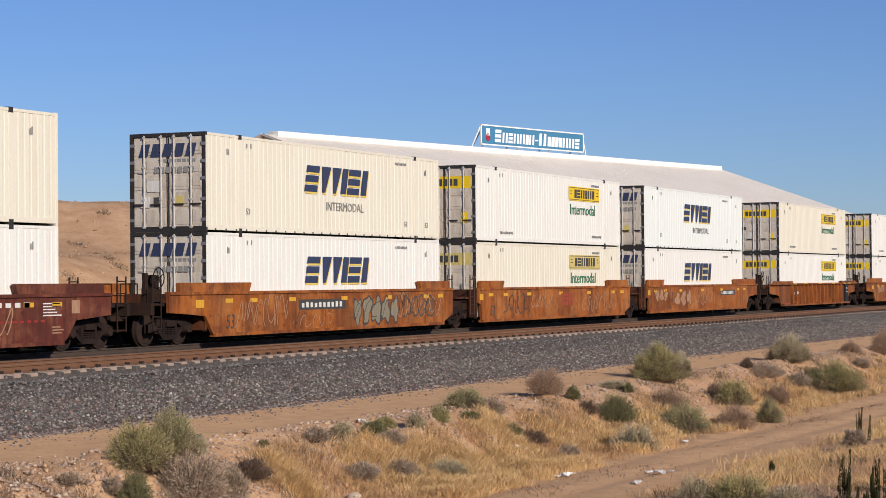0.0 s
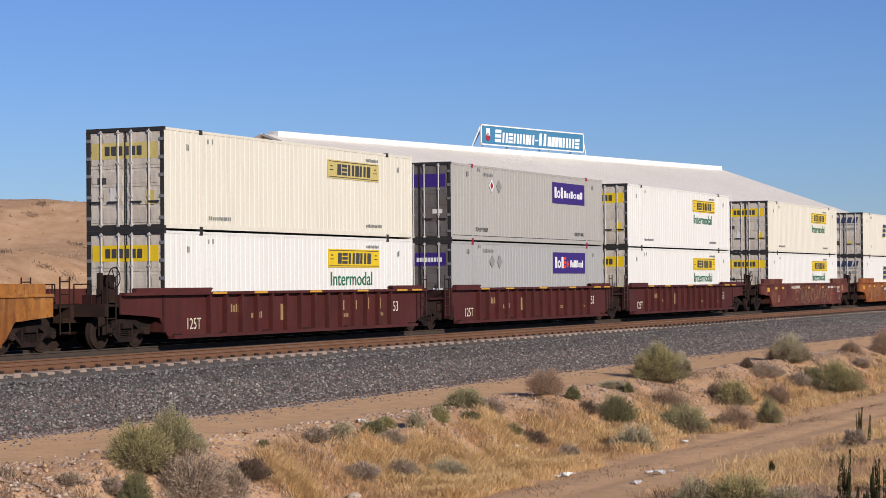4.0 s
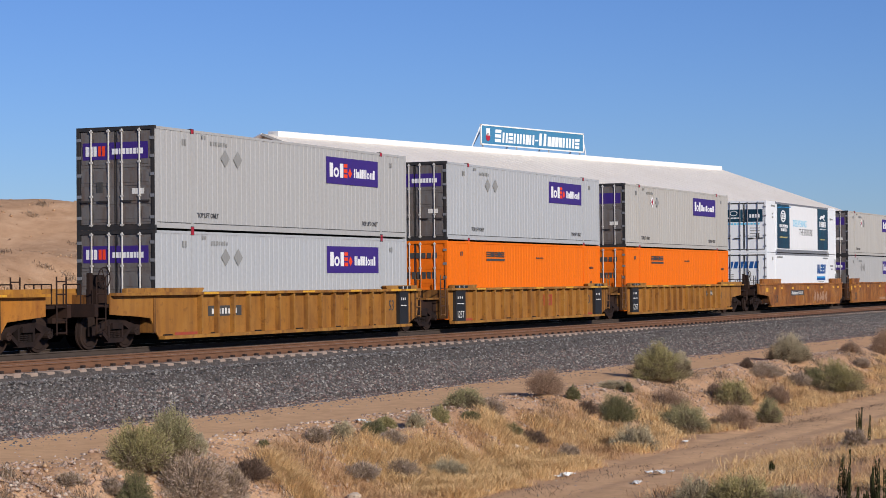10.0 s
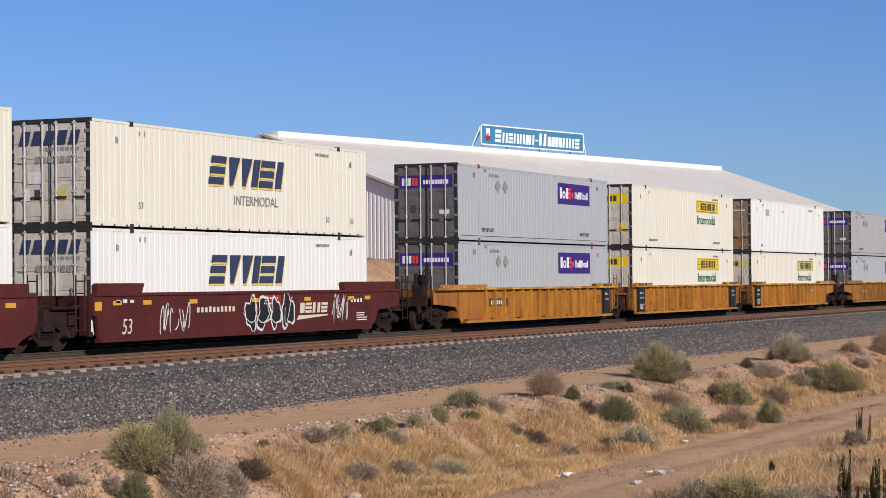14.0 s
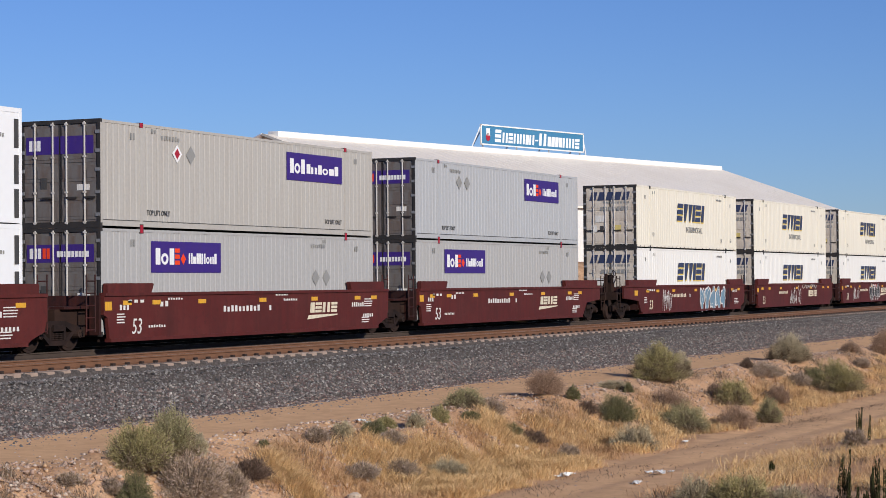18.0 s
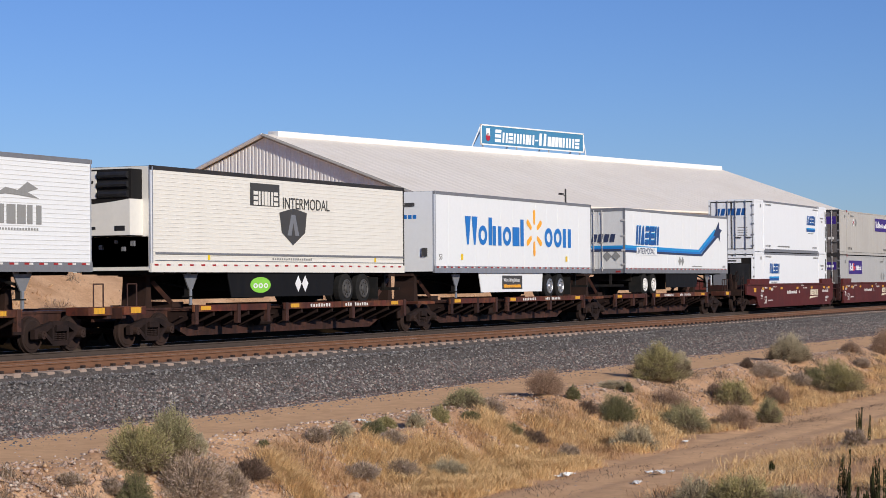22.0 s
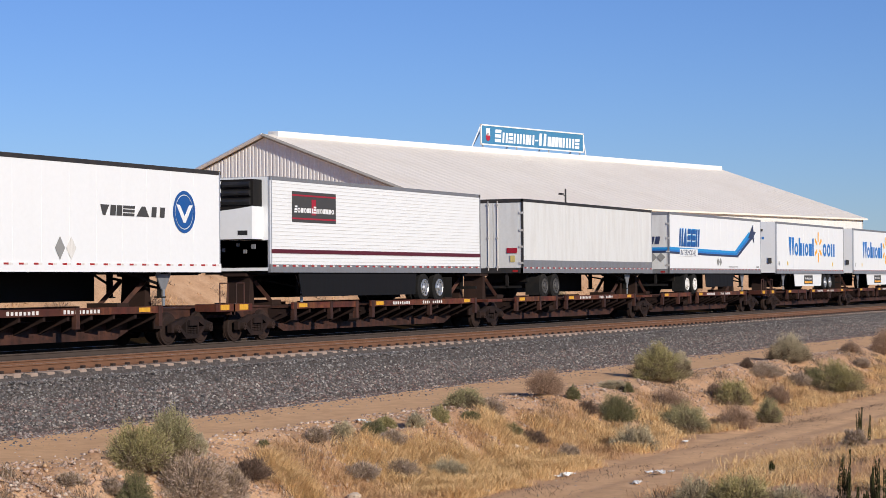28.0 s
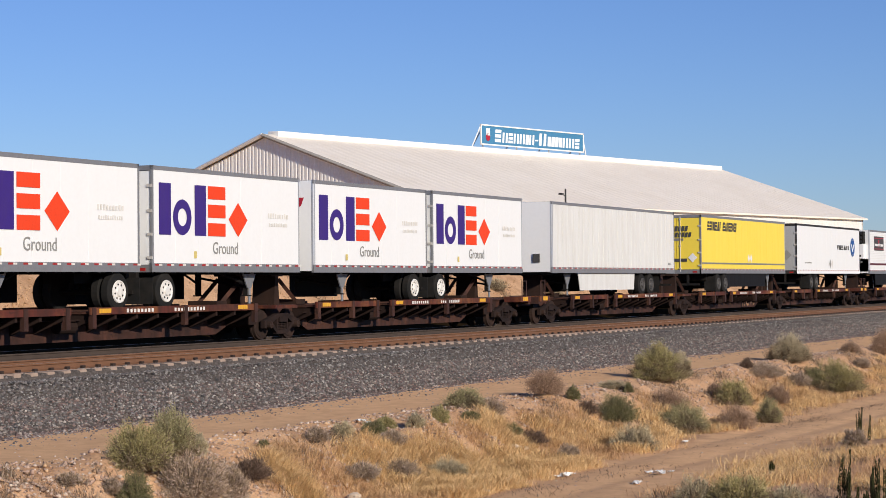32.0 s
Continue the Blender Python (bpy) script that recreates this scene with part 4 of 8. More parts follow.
CRIMSON = paint("crimson_mark", (0.36, 0.012, 0.03), 0.45, 0, 0.05, 2, 0)
RAIL_GREY = paint("grey_rail", (0.24, 0.245, 0.26), 0.45, 0.3, 0.2, 1, 0.05)
CHASSIS = paint("black_chassis", (0.010, 0.0095, 0.0095), 0.75, 0, 0.5, 1, 0.2, (0.032, 0.024, 0.019))
GASKET = paint("dark_door_frame", (0.022, 0.021, 0.021), 0.6, 0, 0.4, 1, 0.1, (0.07, 0.05, 0.04))
ROD = paint("galvanised_rod", (0.56, 0.54, 0.51), 0.5, 0.1, 0.35, 1, 0.1, (0.26, 0.18, 0.12))
DOOR_GREY = paint("grimy_grey_door", (0.62, 0.555, 0.47), 0.55, 0, 0.5, 1.2, 0.2, (0.26, 0.19, 0.14))
DOOR_DARK = paint("dark_grimy_door", (0.14, 0.13, 0.125), 0.55, 0, 0.75, 1.2, 0.2, (0.10, 0.055, 0.035))
RUST = paint("rusted_door", (0.30, 0.20, 0.13), 0.65, 0, 0.8, 1.2, 0.3, (0.12, 0.055, 0.025))
SKINS = {
    "cream": paint("cream_container_paint", (0.765, 0.72, 0.605), 0.5, 0, 0.20, 0.7, 0.03, (0.45, 0.36, 0.24), tint=0.02),
    "white": paint("white_container_paint", (0.80, 0.785, 0.74), 0.45, 0, 0.16, 0.7, 0.03, (0.48, 0.40, 0.30), tint=0.02),
    "palewhite": paint("cool_white_paint", (0.79, 0.82, 0.79), 0.4, 0, 0.08, 0.7, 0.03, (0.5, 0.46, 0.4), tint=0.015),
    "grey": paint("pale_grey_paint", (0.40, 0.395, 0.385), 0.5, 0, 0.16, 0.7, 0.05, (0.30, 0.26, 0.22)),
    "warmgrey": paint("warm_grey_paint", (0.435, 0.415, 0.38), 0.5, 0, 0.2, 0.7, 0.05, (0.28, 0.22, 0.17)),
    "bluegrey": paint("cool_grey_paint", (0.42, 0.43, 0.44), 0.45, 0, 0.12, 0.7, 0.05, (0.3, 0.27, 0.24)),
    "orange": paint("orange_container_paint", (0.78, 0.155, 0.004), 0.66, 0, 0.15, 0.7, 0.05, (0.35, 0.10, 0.03)),
    "reefer": paint("smooth_white_panel", (0.81, 0.82, 0.83), 0.35, 0, 0.05, 0.4, 0.0, (0.55, 0.52, 0.48), tint=0.008),
}
CM = {}


def corrugated(x0, x1, z0, z1, pitch, depth, key):
    """A pressed side sheet: trapezium ribs that stand proud towards -y at y = 0."""
    if key in CM:
        return CM[key]
    prof = []
    x = x0
    while x < x1 - 1e-4:
        for u, d in ((0.0, 0), (0.62, 0), (0.70, 1), (0.92, 1)):
            if x + u * pitch < x1:
                prof.append((x + u * pitch, d * depth))
        x += pitch
    prof.append((x1, 0))
    v = [(a, d, z) for a, d in prof for z in (z0, z1)]
    v += [(a, depth + 0.012, z) for a in (x0, x1) for z in (z0, z1)]
    n = len(prof)
    f = [(2 * i, 2 * i + 2, 2 * i + 3, 2 * i + 1) for i in range(n - 1)] + [(2 * n, 2 * n + 1, 2 * n + 3, 2 * n + 2)]
    me = bpy.data.meshes.new("side_sheet")
    me.from_pydata(v, [], f)
    CM[key] = me
    return me


def container(kind, skin, doors, scheme, label):
    """A 53 ft container with its frame, sheets, doors and lock rods. Rear doors at x = 0."""
    c = root("shipping_container", label, "container", "containers on the train")
    paintm = SKINS[skin]
    smooth = kind == "reefer"
    doorm = {"grey": DOOR_GREY, "dark": DOOR_DARK, "rust": RUST, "white": SKINS["reefer"], "orange": SKINS["orange"], "cream": SKINS["cream"]}[doors]
    framem = SKINS["reefer"] if smooth else (SKINS["orange"] if doors == "orange" else GASKET)
    bot = 0.20
    for s in (-1, 1):
        if smooth:
            boxes("side_wall", paintm, c, (0.05, LEN - 0.05, *sorted((s * (W2 - 0.06), s * (W2 - 0.012))), bot, TALL - 0.12))
        else:
            me = corrugated(0.10, LEN - 0.10, bot - 0.02, TALL - 0.09, 0.277, 0.010, "sheet")
            ob = part("side_wall", me, paintm, c, at=pose(0 if s < 0 else LEN, s * (W2 - 0.012), 0, 0, 0, 0 if s < 0 else 180))
            ob.material_slots[0].link = "OBJECT"
            ob.material_slots[0].material = paintm
        y0, y1 = sorted((s * (W2 - 0.09), s * W2))
        railm = RAIL_GREY if smooth else paintm
        if smooth:
            boxes("top_rail", railm, c, (2.1, LEN - 2.1, *sorted((s * (W2 - 0.09), s * (W2 - 0.004))), TALL - 0.125, TALL - 0.015))
            for xa, xb in ((0.1, 2.1), (LEN - 2.1, LEN - 0.1)):
                boxes("top_rail", paintm, c, (xa, xb, y0, y1, TALL - 0.12, TALL))
            boxes("bottom_rail", railm, c, (2.1, LEN - 2.1, y0, y1, 0.03, 0.20))
            for xa, xb in ((0.1, 2.1), (LEN - 2.1, LEN - 0.1)):
                boxes("bottom_rail", paintm, c, (xa, xb, y0, y1, 0.03, 0.20))
        else:
            boxes("top_rail", railm, c, (0.1, LEN - 0.1, y0, y1, TALL - 0.09, TALL - 0.016))
            boxes("bottom_rail", railm, c, (0.1, LEN - 0.1, y0, y1, 0.05, 0.19))
        for x in (1.98, LEN - 1.98):
            boxes("lift_post", paintm, c, (x - 0.06, x + 0.06, *sorted((s * (W2 - 0.05), s * (W2 + 0.004))), 0.19, TALL - 0.1))
            if s < 0:
                for za, zb in ((TALL - 0.13, TALL + 0.01), (0.0, 0.12)):
                    boxes("lift_casting", framem if not smooth else RAIL_GREY, c, (x - 0.09, x + 0.09, -W2 - 0.006, -W2 + 0.12, za, zb))
    boxes("roof", paintm, c, (0.08, LEN - 0.08, -W2 + 0.08, W2 - 0.08, TALL - 0.05, TALL - 0.012))
    boxes("floor", STEEL_DARK, c, (0.08, LEN - 0.08, -W2 + 0.08, W2 - 0.08, 0.06, 0.16))
    boxes("front_wall", paintm, c, (LEN - 0.08, LEN - 0.02, -W2 + 0.09, W2 - 0.09, 0.12, TALL - 0.1))
    for x0, x1, nm in ((0.0, 0.10, "rear_frame"), (LEN - 0.10, LEN, "front_frame")):
        fm = framem if nm == "rear_frame" else paintm
        boxes(nm, fm, c, (x0, x1, -W2, -W2 + 0.10, 0.0, TALL), (x0, x1, W2 - 0.10, W2, 0.0, TALL), (x0, x1, -W2 + 0.10, W2 - 0.10, TALL - 0.11, TALL), (x0, x1, -W2 + 0.10, W2 - 0.10, 0.0, 0.15))
        boxes("corner_post_cover", paintm, c, (x0 + 0.012, x1 + (0.03 if x0 < 1 else 0) - 0.002, -W2 - 0.003, -W2 + 0.02, 0.13, TALL - 0.1))
    # rear doors with pressed panels, hinges, lock rods and handles
    for s in (-1, 1):
        ya, yb = sorted((s * 0.012, s * (W2 - 0.105)))
        d = boxes("door", doorm, c, (0.035, 0.075, ya, yb, 0.16, TALL - 0.12))
        if not smooth:
            for k in range(5):
                z = 0.20 + k * 0.51
                bm = bm_new()
                for q0, q1 in ((0.06, 0.74), (0.84, 1.15)):
                    slab_q = sorted((s * q0, s * q1))
                    box(bm, 0.020, 0.036, *slab_q, z + 0.02, z + 0.45)
                    box(bm, 0.008, 0.021, *sorted((s * (q0 + 0.03), s * (q1 - 0.03))), z + 0.11, z + 0.35)
                part("door_panel", bm, doorm, d)
            boxes("gasket", GASKET, d, (0.028, 0.036, *sorted((s * 0.012, s * 0.045)), 0.16, TALL - 0.12), (0.028, 0.036, *sorted((s * 1.16, s * (W2 - 0.105))), 0.16, TALL - 0.12))
        if smooth:
            boxes("gasket", GASKET, d, (0.031, 0.035, *sorted((s * 0.012, s * 0.05)), 0.16, TALL - 0.12), (0.031, 0.035, *sorted((s * (W2 - 0.14), s * (W2 - 0.105))), 0.16, TALL - 0.12), (0.031, 0.035, *sorted((s * 0.05, s * (W2 - 0.14))), TALL - 0.175, TALL - 0.12), (0.031, 0.035, *sorted((s * 0.05, s * (W2 - 0.14))), 0.16, 0.20))
        rods = (0.22, 0.80)
        for q in rods:
            bm = bm_new()
            rod(bm, (0.0, s * q, 0.10), (0.0, s * q, TALL - 0.06), 0.026, 8)
            for z in (0.14, TALL - 0.12, 0.95, 1.9):
                box(bm, -0.03, 0.04, s * q - 0.045, s * q + 0.045, z - 0.025, z + 0.025)
            part("lock_rod", bm, ROD if not smooth else RAIL_GREY, d)
            bm = bm_new()
            ha, hb = sorted((s * q, s * (q + 0.34)))
            box(bm, -0.035, -0.005, ha, hb, 0.78, 0.83)
            part("handle", bm, GASKET, d)
        bm = bm_new()
        for z in (0.35, 0.95, 1.55, 2.05, 2.55):
            box(bm, -0.012, 0.05, *sorted((s * (W2 - 0.15), s * (W2 - 0.012))), z - 0.045, z + 0.045)
        tagged(part("hinge", bm, RAIL_GREY, d), kind="stuff")
    yy = -W2 - 0.004
    scheme(c, yy)
    return c


def stencils(c, y):
    m = GREY_MARK
    bars(c, m, LEN - 3.6, TALL - 0.36, y, 0.95, 0.10, 9)
    bars(c, m, 2.35, TALL - 0.36, y, 0.10, 0.16, 1)
    bars(c, m, 2.60, TALL - 0.36, y, 0.10, 0.16, 1)
    bars(c, m, 1.2, TALL - 0.62, y, 0.16, 0.20, 2)
    bars(c, m, LEN - 1.2, TALL - 0.62, y, 0.16, 0.20, 2)


def back_blocks(c, x, material, y_left, y_right, z0, z1, count, lean=0.0):
    """Plain blocks of a sign on the rear end, read from the rear."""
    step = (y_left - y_right) / count
    for i in range(count):
        a = y_left - i * step
        b = a - step * 0.74
        q = [(a, z0), (b, z0), (b - lean, z1), (a - lean, z1)]
        bm = bm_new()
        f = [bm.verts.new((x, yy, z)) for yy, z in q]
        g = [bm.verts.new((x - 0.006, yy, z)) for yy, z in q]
        bm.faces.new(f)
        bm.faces.new(g[::-1])
        for k in range(4):
            bm.faces.new((f[k], f[(k + 1) % 4], g[(k + 1) % 4], g[k]))
        part("logo_block", bm, material, c)


def navy_scheme(c, y, text=True):
    logotype(c, GOLD_EDGE, 6.02, 10.40, 1.32, 0.84, y, "EVVlEl", 0.26)
    logotype(c, NAVY, 5.97, 10.35, 1.38, 0.84, y - 0.007, "EVVlEl", 0.26)
    if text:
        words("INTERMODAL", 0.40, GREY_MARK, c, on_side(7.42, y - 0.004, 0.82), squeeze=1.08)
    stencils(c, y)
    words("53", 0.26, GREY_MARK, c, on_side(2.3, y - 0.004, 0.55))
    words("53", 0.26, GREY_MARK, c, on_side(LEN - 1.2, y - 0.004, 0.42))
    words("53", 0.26, GREY_MARK, c, on_side(LEN - 2.9, y - 0.004, 0.42))
    bm = bm_new()
    for k in range(26):
        box(bm, 0.5 + k * 0.6, 0.58 + k * 0.6, -W2 - 0.004, -W2, 0.05, 0.10)
    tagged(part("lashing_pocket", bm, DARK_MARK, c), kind="stuff")
    back_blocks(c, 0.010, NAVY, 0.98, -1.0, 2.20, 2.58, 5, 0.10)
    back_blocks(c, 0.010, GREY_MARK, 0.3, -1.0, 2.03, 2.13, 8)
    back_blocks(c, 0.010, GREY_MARK, 0.45, -0.95, 1.72, 1.90, 7)
    back_blocks(c, 0.010, GREY_MARK, 1.0, 0.6, 1.72, 1.76, 1)
    boxes("door_label", WHITE_MARK, c, (0.004, 0.012, 0.62, 0.92, 0.72, 1.05))
    boxes("door_label", WHITE_MARK, c, (0.004, 0.012, 0.2, 0.7, 1.18, 1.5))
    boxes("door_label", DARK_MARK, c, (0.004, 0.012, 0.30, 0.48, 0.75, 1.02))
    boxes("door_label", DECAL_FADED, c, (0.004, 0.012, -0.55, -0.25, 0.75, 1.05))


def tag_scheme(c, y, faded=False, full=True):
    m = DECAL_FADED if faded else DECAL_YELLOW
    boxes("yellow_decal", m, c, (9.80, 13.50, y - 0.004, y, 1.88, 2.48))
    boxes("decal_border", DARK_MARK, c, (9.86, 13.44, y - 0.007, y - 0.004, 1.92, 1.945), (9.86, 13.44, y - 0.007, y - 0.004, 2.42, 2.445))
    logotype(c, DARK_MARK, 10.45, 12.9, 2.0, 0.36, y - 0.005, "IEHIHI", 0.06)
    for dx in (9.93, 13.1):
        boxes("decal_scroll", DARK_MARK, c, (dx, dx + 0.26, y - 0.007, y - 0.004, 2.14, 2.17), (dx + 0.05, dx + 0.2, y - 0.007, y - 0.004, 2.26, 2.30))
    if full:
        words("Intermodal", 0.64, GREEN, c, on_side(9.93, y - 0.004, 1.30), squeeze=1.08)
    stencils(c, y)
    bars(c, GREY_MARK, 2.4, 0.33, y, 1.3, 0.11, 11)
    bars(c, GREY_MARK, LEN - 3.6, 0.33, y, 1.2, 0.11, 11)
    for s in (-1, 1):
        ya, yb = sorted((s * 0.03, s * 1.10))
        boxes("yellow_decal", m, c, (0.006, 0.014, ya, yb, 2.02, 2.48))
    back_blocks(c, 0.004, DARK_MARK, 0.66, -0.62, 2.12, 2.38, 6)
    boxes("door_label", m, c, (0.004, 0.012, -0.98, -0.70, 0.72, 1.12))
    boxes("door_label", DARK_MARK, c, (0.004, 0.012, 0.62, 0.92, 1.32, 1.5))
    boxes("door_label", WHITE_MARK, c, (0.004, 0.012, 0.3, 0.5, 0.8, 1.2))


def purple_scheme(c, y, flip=False, faded=False, placard=False):
    x = 2.45 if flip else 10.19
    boxes("purple_decal", PURPLE, c, (x, x + 3.73, y - 0.004, y, 1.70, 2.57))
    logotype(c, WHITE_DECAL, x + 0.22, x + 1.22, 1.92, 0.46, y - 0.004, "IoI")
    if not faded:
        logotype(c, RED_ORANGE, x + 1.22, x + 1.85, 1.92, 0.46, y - 0.004, "Ex")
    logotype(c, WHITE_DECAL, x + (1.95 if not faded else 1.3), x + 3.5, 1.95, 0.30, y - 0.004, "HiIIHonI" if not faded else "InIoiI")
    xd = LEN - 4.1 if flip else 3.82
    for k in range(2):
        lozenge(c, xd + k * 0.73, 2.15 if not flip else 1.55, 0.26, 0.26, y, GREY_MARK if not (placard and k == 0) else WHITE_DECAL)
    if placard:
        lozenge(c, xd, 2.15, 0.14, 0.16, y - 0.004, CRIMSON, "hazard_mark")
    bars(c, GREY_MARK, LEN - 4.4 if flip else 3.0, TALL - 0.40, y, 1.0, 0.13, 7)
    bars(c, GREY_MARK, LEN - 3.6 if flip else 2.5, TALL - 0.24, y, 0.28, 0.13, 2)
    bars(c, GREY_MARK, 1.45, TALL - 0.48, y, 0.26, 0.20, 2)
    bars(c, GREY_MARK, LEN - 1.35, TALL - 0.48, y, 0.26, 0.20, 2)
    words("TOP LIFT ONLY", 0.21, DARK_MARK, c, on_side(2.25, y - 0.004, 0.38), squeeze=0.80)
    words("TOP LIFT ONLY", 0.21, DARK_MARK, c, on_side(LEN - 3.45, y - 0.004, 0.38), squeeze=0.80)
    boxes("rail_seam", DARK_MARK, c, (0.12, 1.9, -W2 - 0.002, -W2 + 0.02, 0.205, 0.222), (2.06, LEN - 2.06, -W2 - 0.002, -W2 + 0.02, 0.205, 0.222), (LEN - 1.9, LEN - 0.12, -W2 - 0.002, -W2 + 0.02, 0.205, 0.222))
    for xx in (1.98, LEN - 1.98):
        boxes("red_mark", CRIMSON, c, (xx - 0.07, xx + 0.07, -W2 - 0.010, -W2 - 0.006, TALL - 0.12, TALL), (xx - 0.07, xx + 0.07, -W2 - 0.010, -W2 - 0.006, 0.0, 0.1))
    for s in (-1, 1):
        ya, yb = sorted((s * 0.03, s * 1.08))
        boxes("purple_decal", PURPLE, c, (0.004, 0.014, ya, yb, 1.98, 2.46))
    back_blocks(c, 0.002, WHITE_DECAL, 0.98, 0.58, 2.08, 2.36, 3)
    if not faded:
        back_blocks(c, 0.002, RED_ORANGE, 0.56, 0.30, 2.08, 2.36, 2)
        back_blocks(c, 0.002, WHITE_DECAL, 0.10, -0.95, 2.12, 2.28, 9)
    boxes("door_label", DARK_MARK, c, (0.004, 0.012, 0.42, 0.62, 1.05, 1.35))
    boxes("door_label", WHITE_MARK, c, (0.004, 0.012, -0.95, -0.55, 1.0, 1.16))


def blue_scheme(c, y, flip=False, bare=False):
    x = 3.05 if flip else 11.38
    logotype(c, BLUE, x, x + 2.05, 1.72, 0.56, y, "HAElEH", 0.16)
    boxes("logo_underline", BLUE, c, (x - 0.06, x + 1.95, y - 0.004, y, 1.32, 1.46))
    boxes("logo_underline", BLUE_LIGHT, c, (x - 0.06, x + 1.95, y - 0.004, y, 1.464, 1.55))
    bars(c, GREY_MARK, x + 0.3, 1.2, y, 1.3, 0.05, 12)
    bars(c, GREY_MARK, 2.25, TALL - 0.28, y, 1.2, 0.09, 12)
    bars(c, GREY_MARK, LEN - 3.3, TALL - 0.28, y, 1.2, 0.09, 12)
    bars(c, GREY_MARK, LEN - 1.5, 2.15, y, 0.8, 0.10, 8)
    bars(c, GREY_MARK, LEN - 1.3, 1.95, y, 0.4, 0.09, 4)
    bars(c, GREY_MARK, 1.2, TALL - 0.42, y, 0.22, 0.20, 2)
    words("TOP LIFT ONLY", 0.17, GREY_MARK, c, on_side(2.2, y - 0.004, 0.30), squeeze=0.9)
    words("TOP LIFT ONLY", 0.17, GREY_MARK, c, on_side(LEN - 3.5, y - 0.004, 0.30), squeeze=0.9)
    bars(c, GREY_MARK, 4.8, 0.32, y, 2.6, 0.09, 24)
    if not bare:
        back_blocks(c, 0.030, BLUE, 0.92, -0.85, 2.02, 2.40, 6, 0.08)
        boxes("door_label", DARK_MARK, c, (0.020, 0.032, 0.66, 0.80, 0.85, 1.1))
        for i in range(4):
            boxes("door_label", GREY_MARK, c, (0.024, 0.034, -0.9, -0.35, 0.9 + i * 0.14, 0.94 + i * 0.14))
        for i in range(3):
            boxes("door_label", GREY_MARK, c, (0.024, 0.034, 0.62, 0.95, 1.4 + i * 0.12, 1.45 + i * 0.12))
    else:
        # machinery bay of the cooling unit
        boxes("machinery_bay", CHASSIS, c, (-0.055, -0.031, -1.12, 1.12, 0.14, 2.58))
        boxes("bay_rim", SKINS["reefer"], c, (-0.07, 0.03, -1.19, -1.121, 0.10, 2.66), (-0.07, 0.03, 1.121, 1.19, 0.10, 2.66), (-0.07, 0.03, -1.12, 1.12, 2.581, 2.66))
        boxes("unit_cover", BLACK, c, (-0.13, -0.056, -1.02, 0.06, 0.30, 2.26))
        boxes("cooling_unit", RAIL_GREY, c, (-0.10, -0.056, 0.30, 1.02, 0.45, 2.05))
        boxes("unit_header", SKINS["reefer"], c, (-0.11, -0.056, -0.55, 1.05, 2.30, 2.54))
        boxes("unit_label", DARK_MARK, c, (-0.115, -0.111, -0.3, 0.7, 2.38, 2.46))
    # open ladder frame at the nose end
    for z in (0.15, 1.0, 1.9):
        boxes("nose_frame_slot", DARK_MARK, c, (LEN - 0.32, LEN - 0.14, y - 0.003, y, z, z + 0.72))


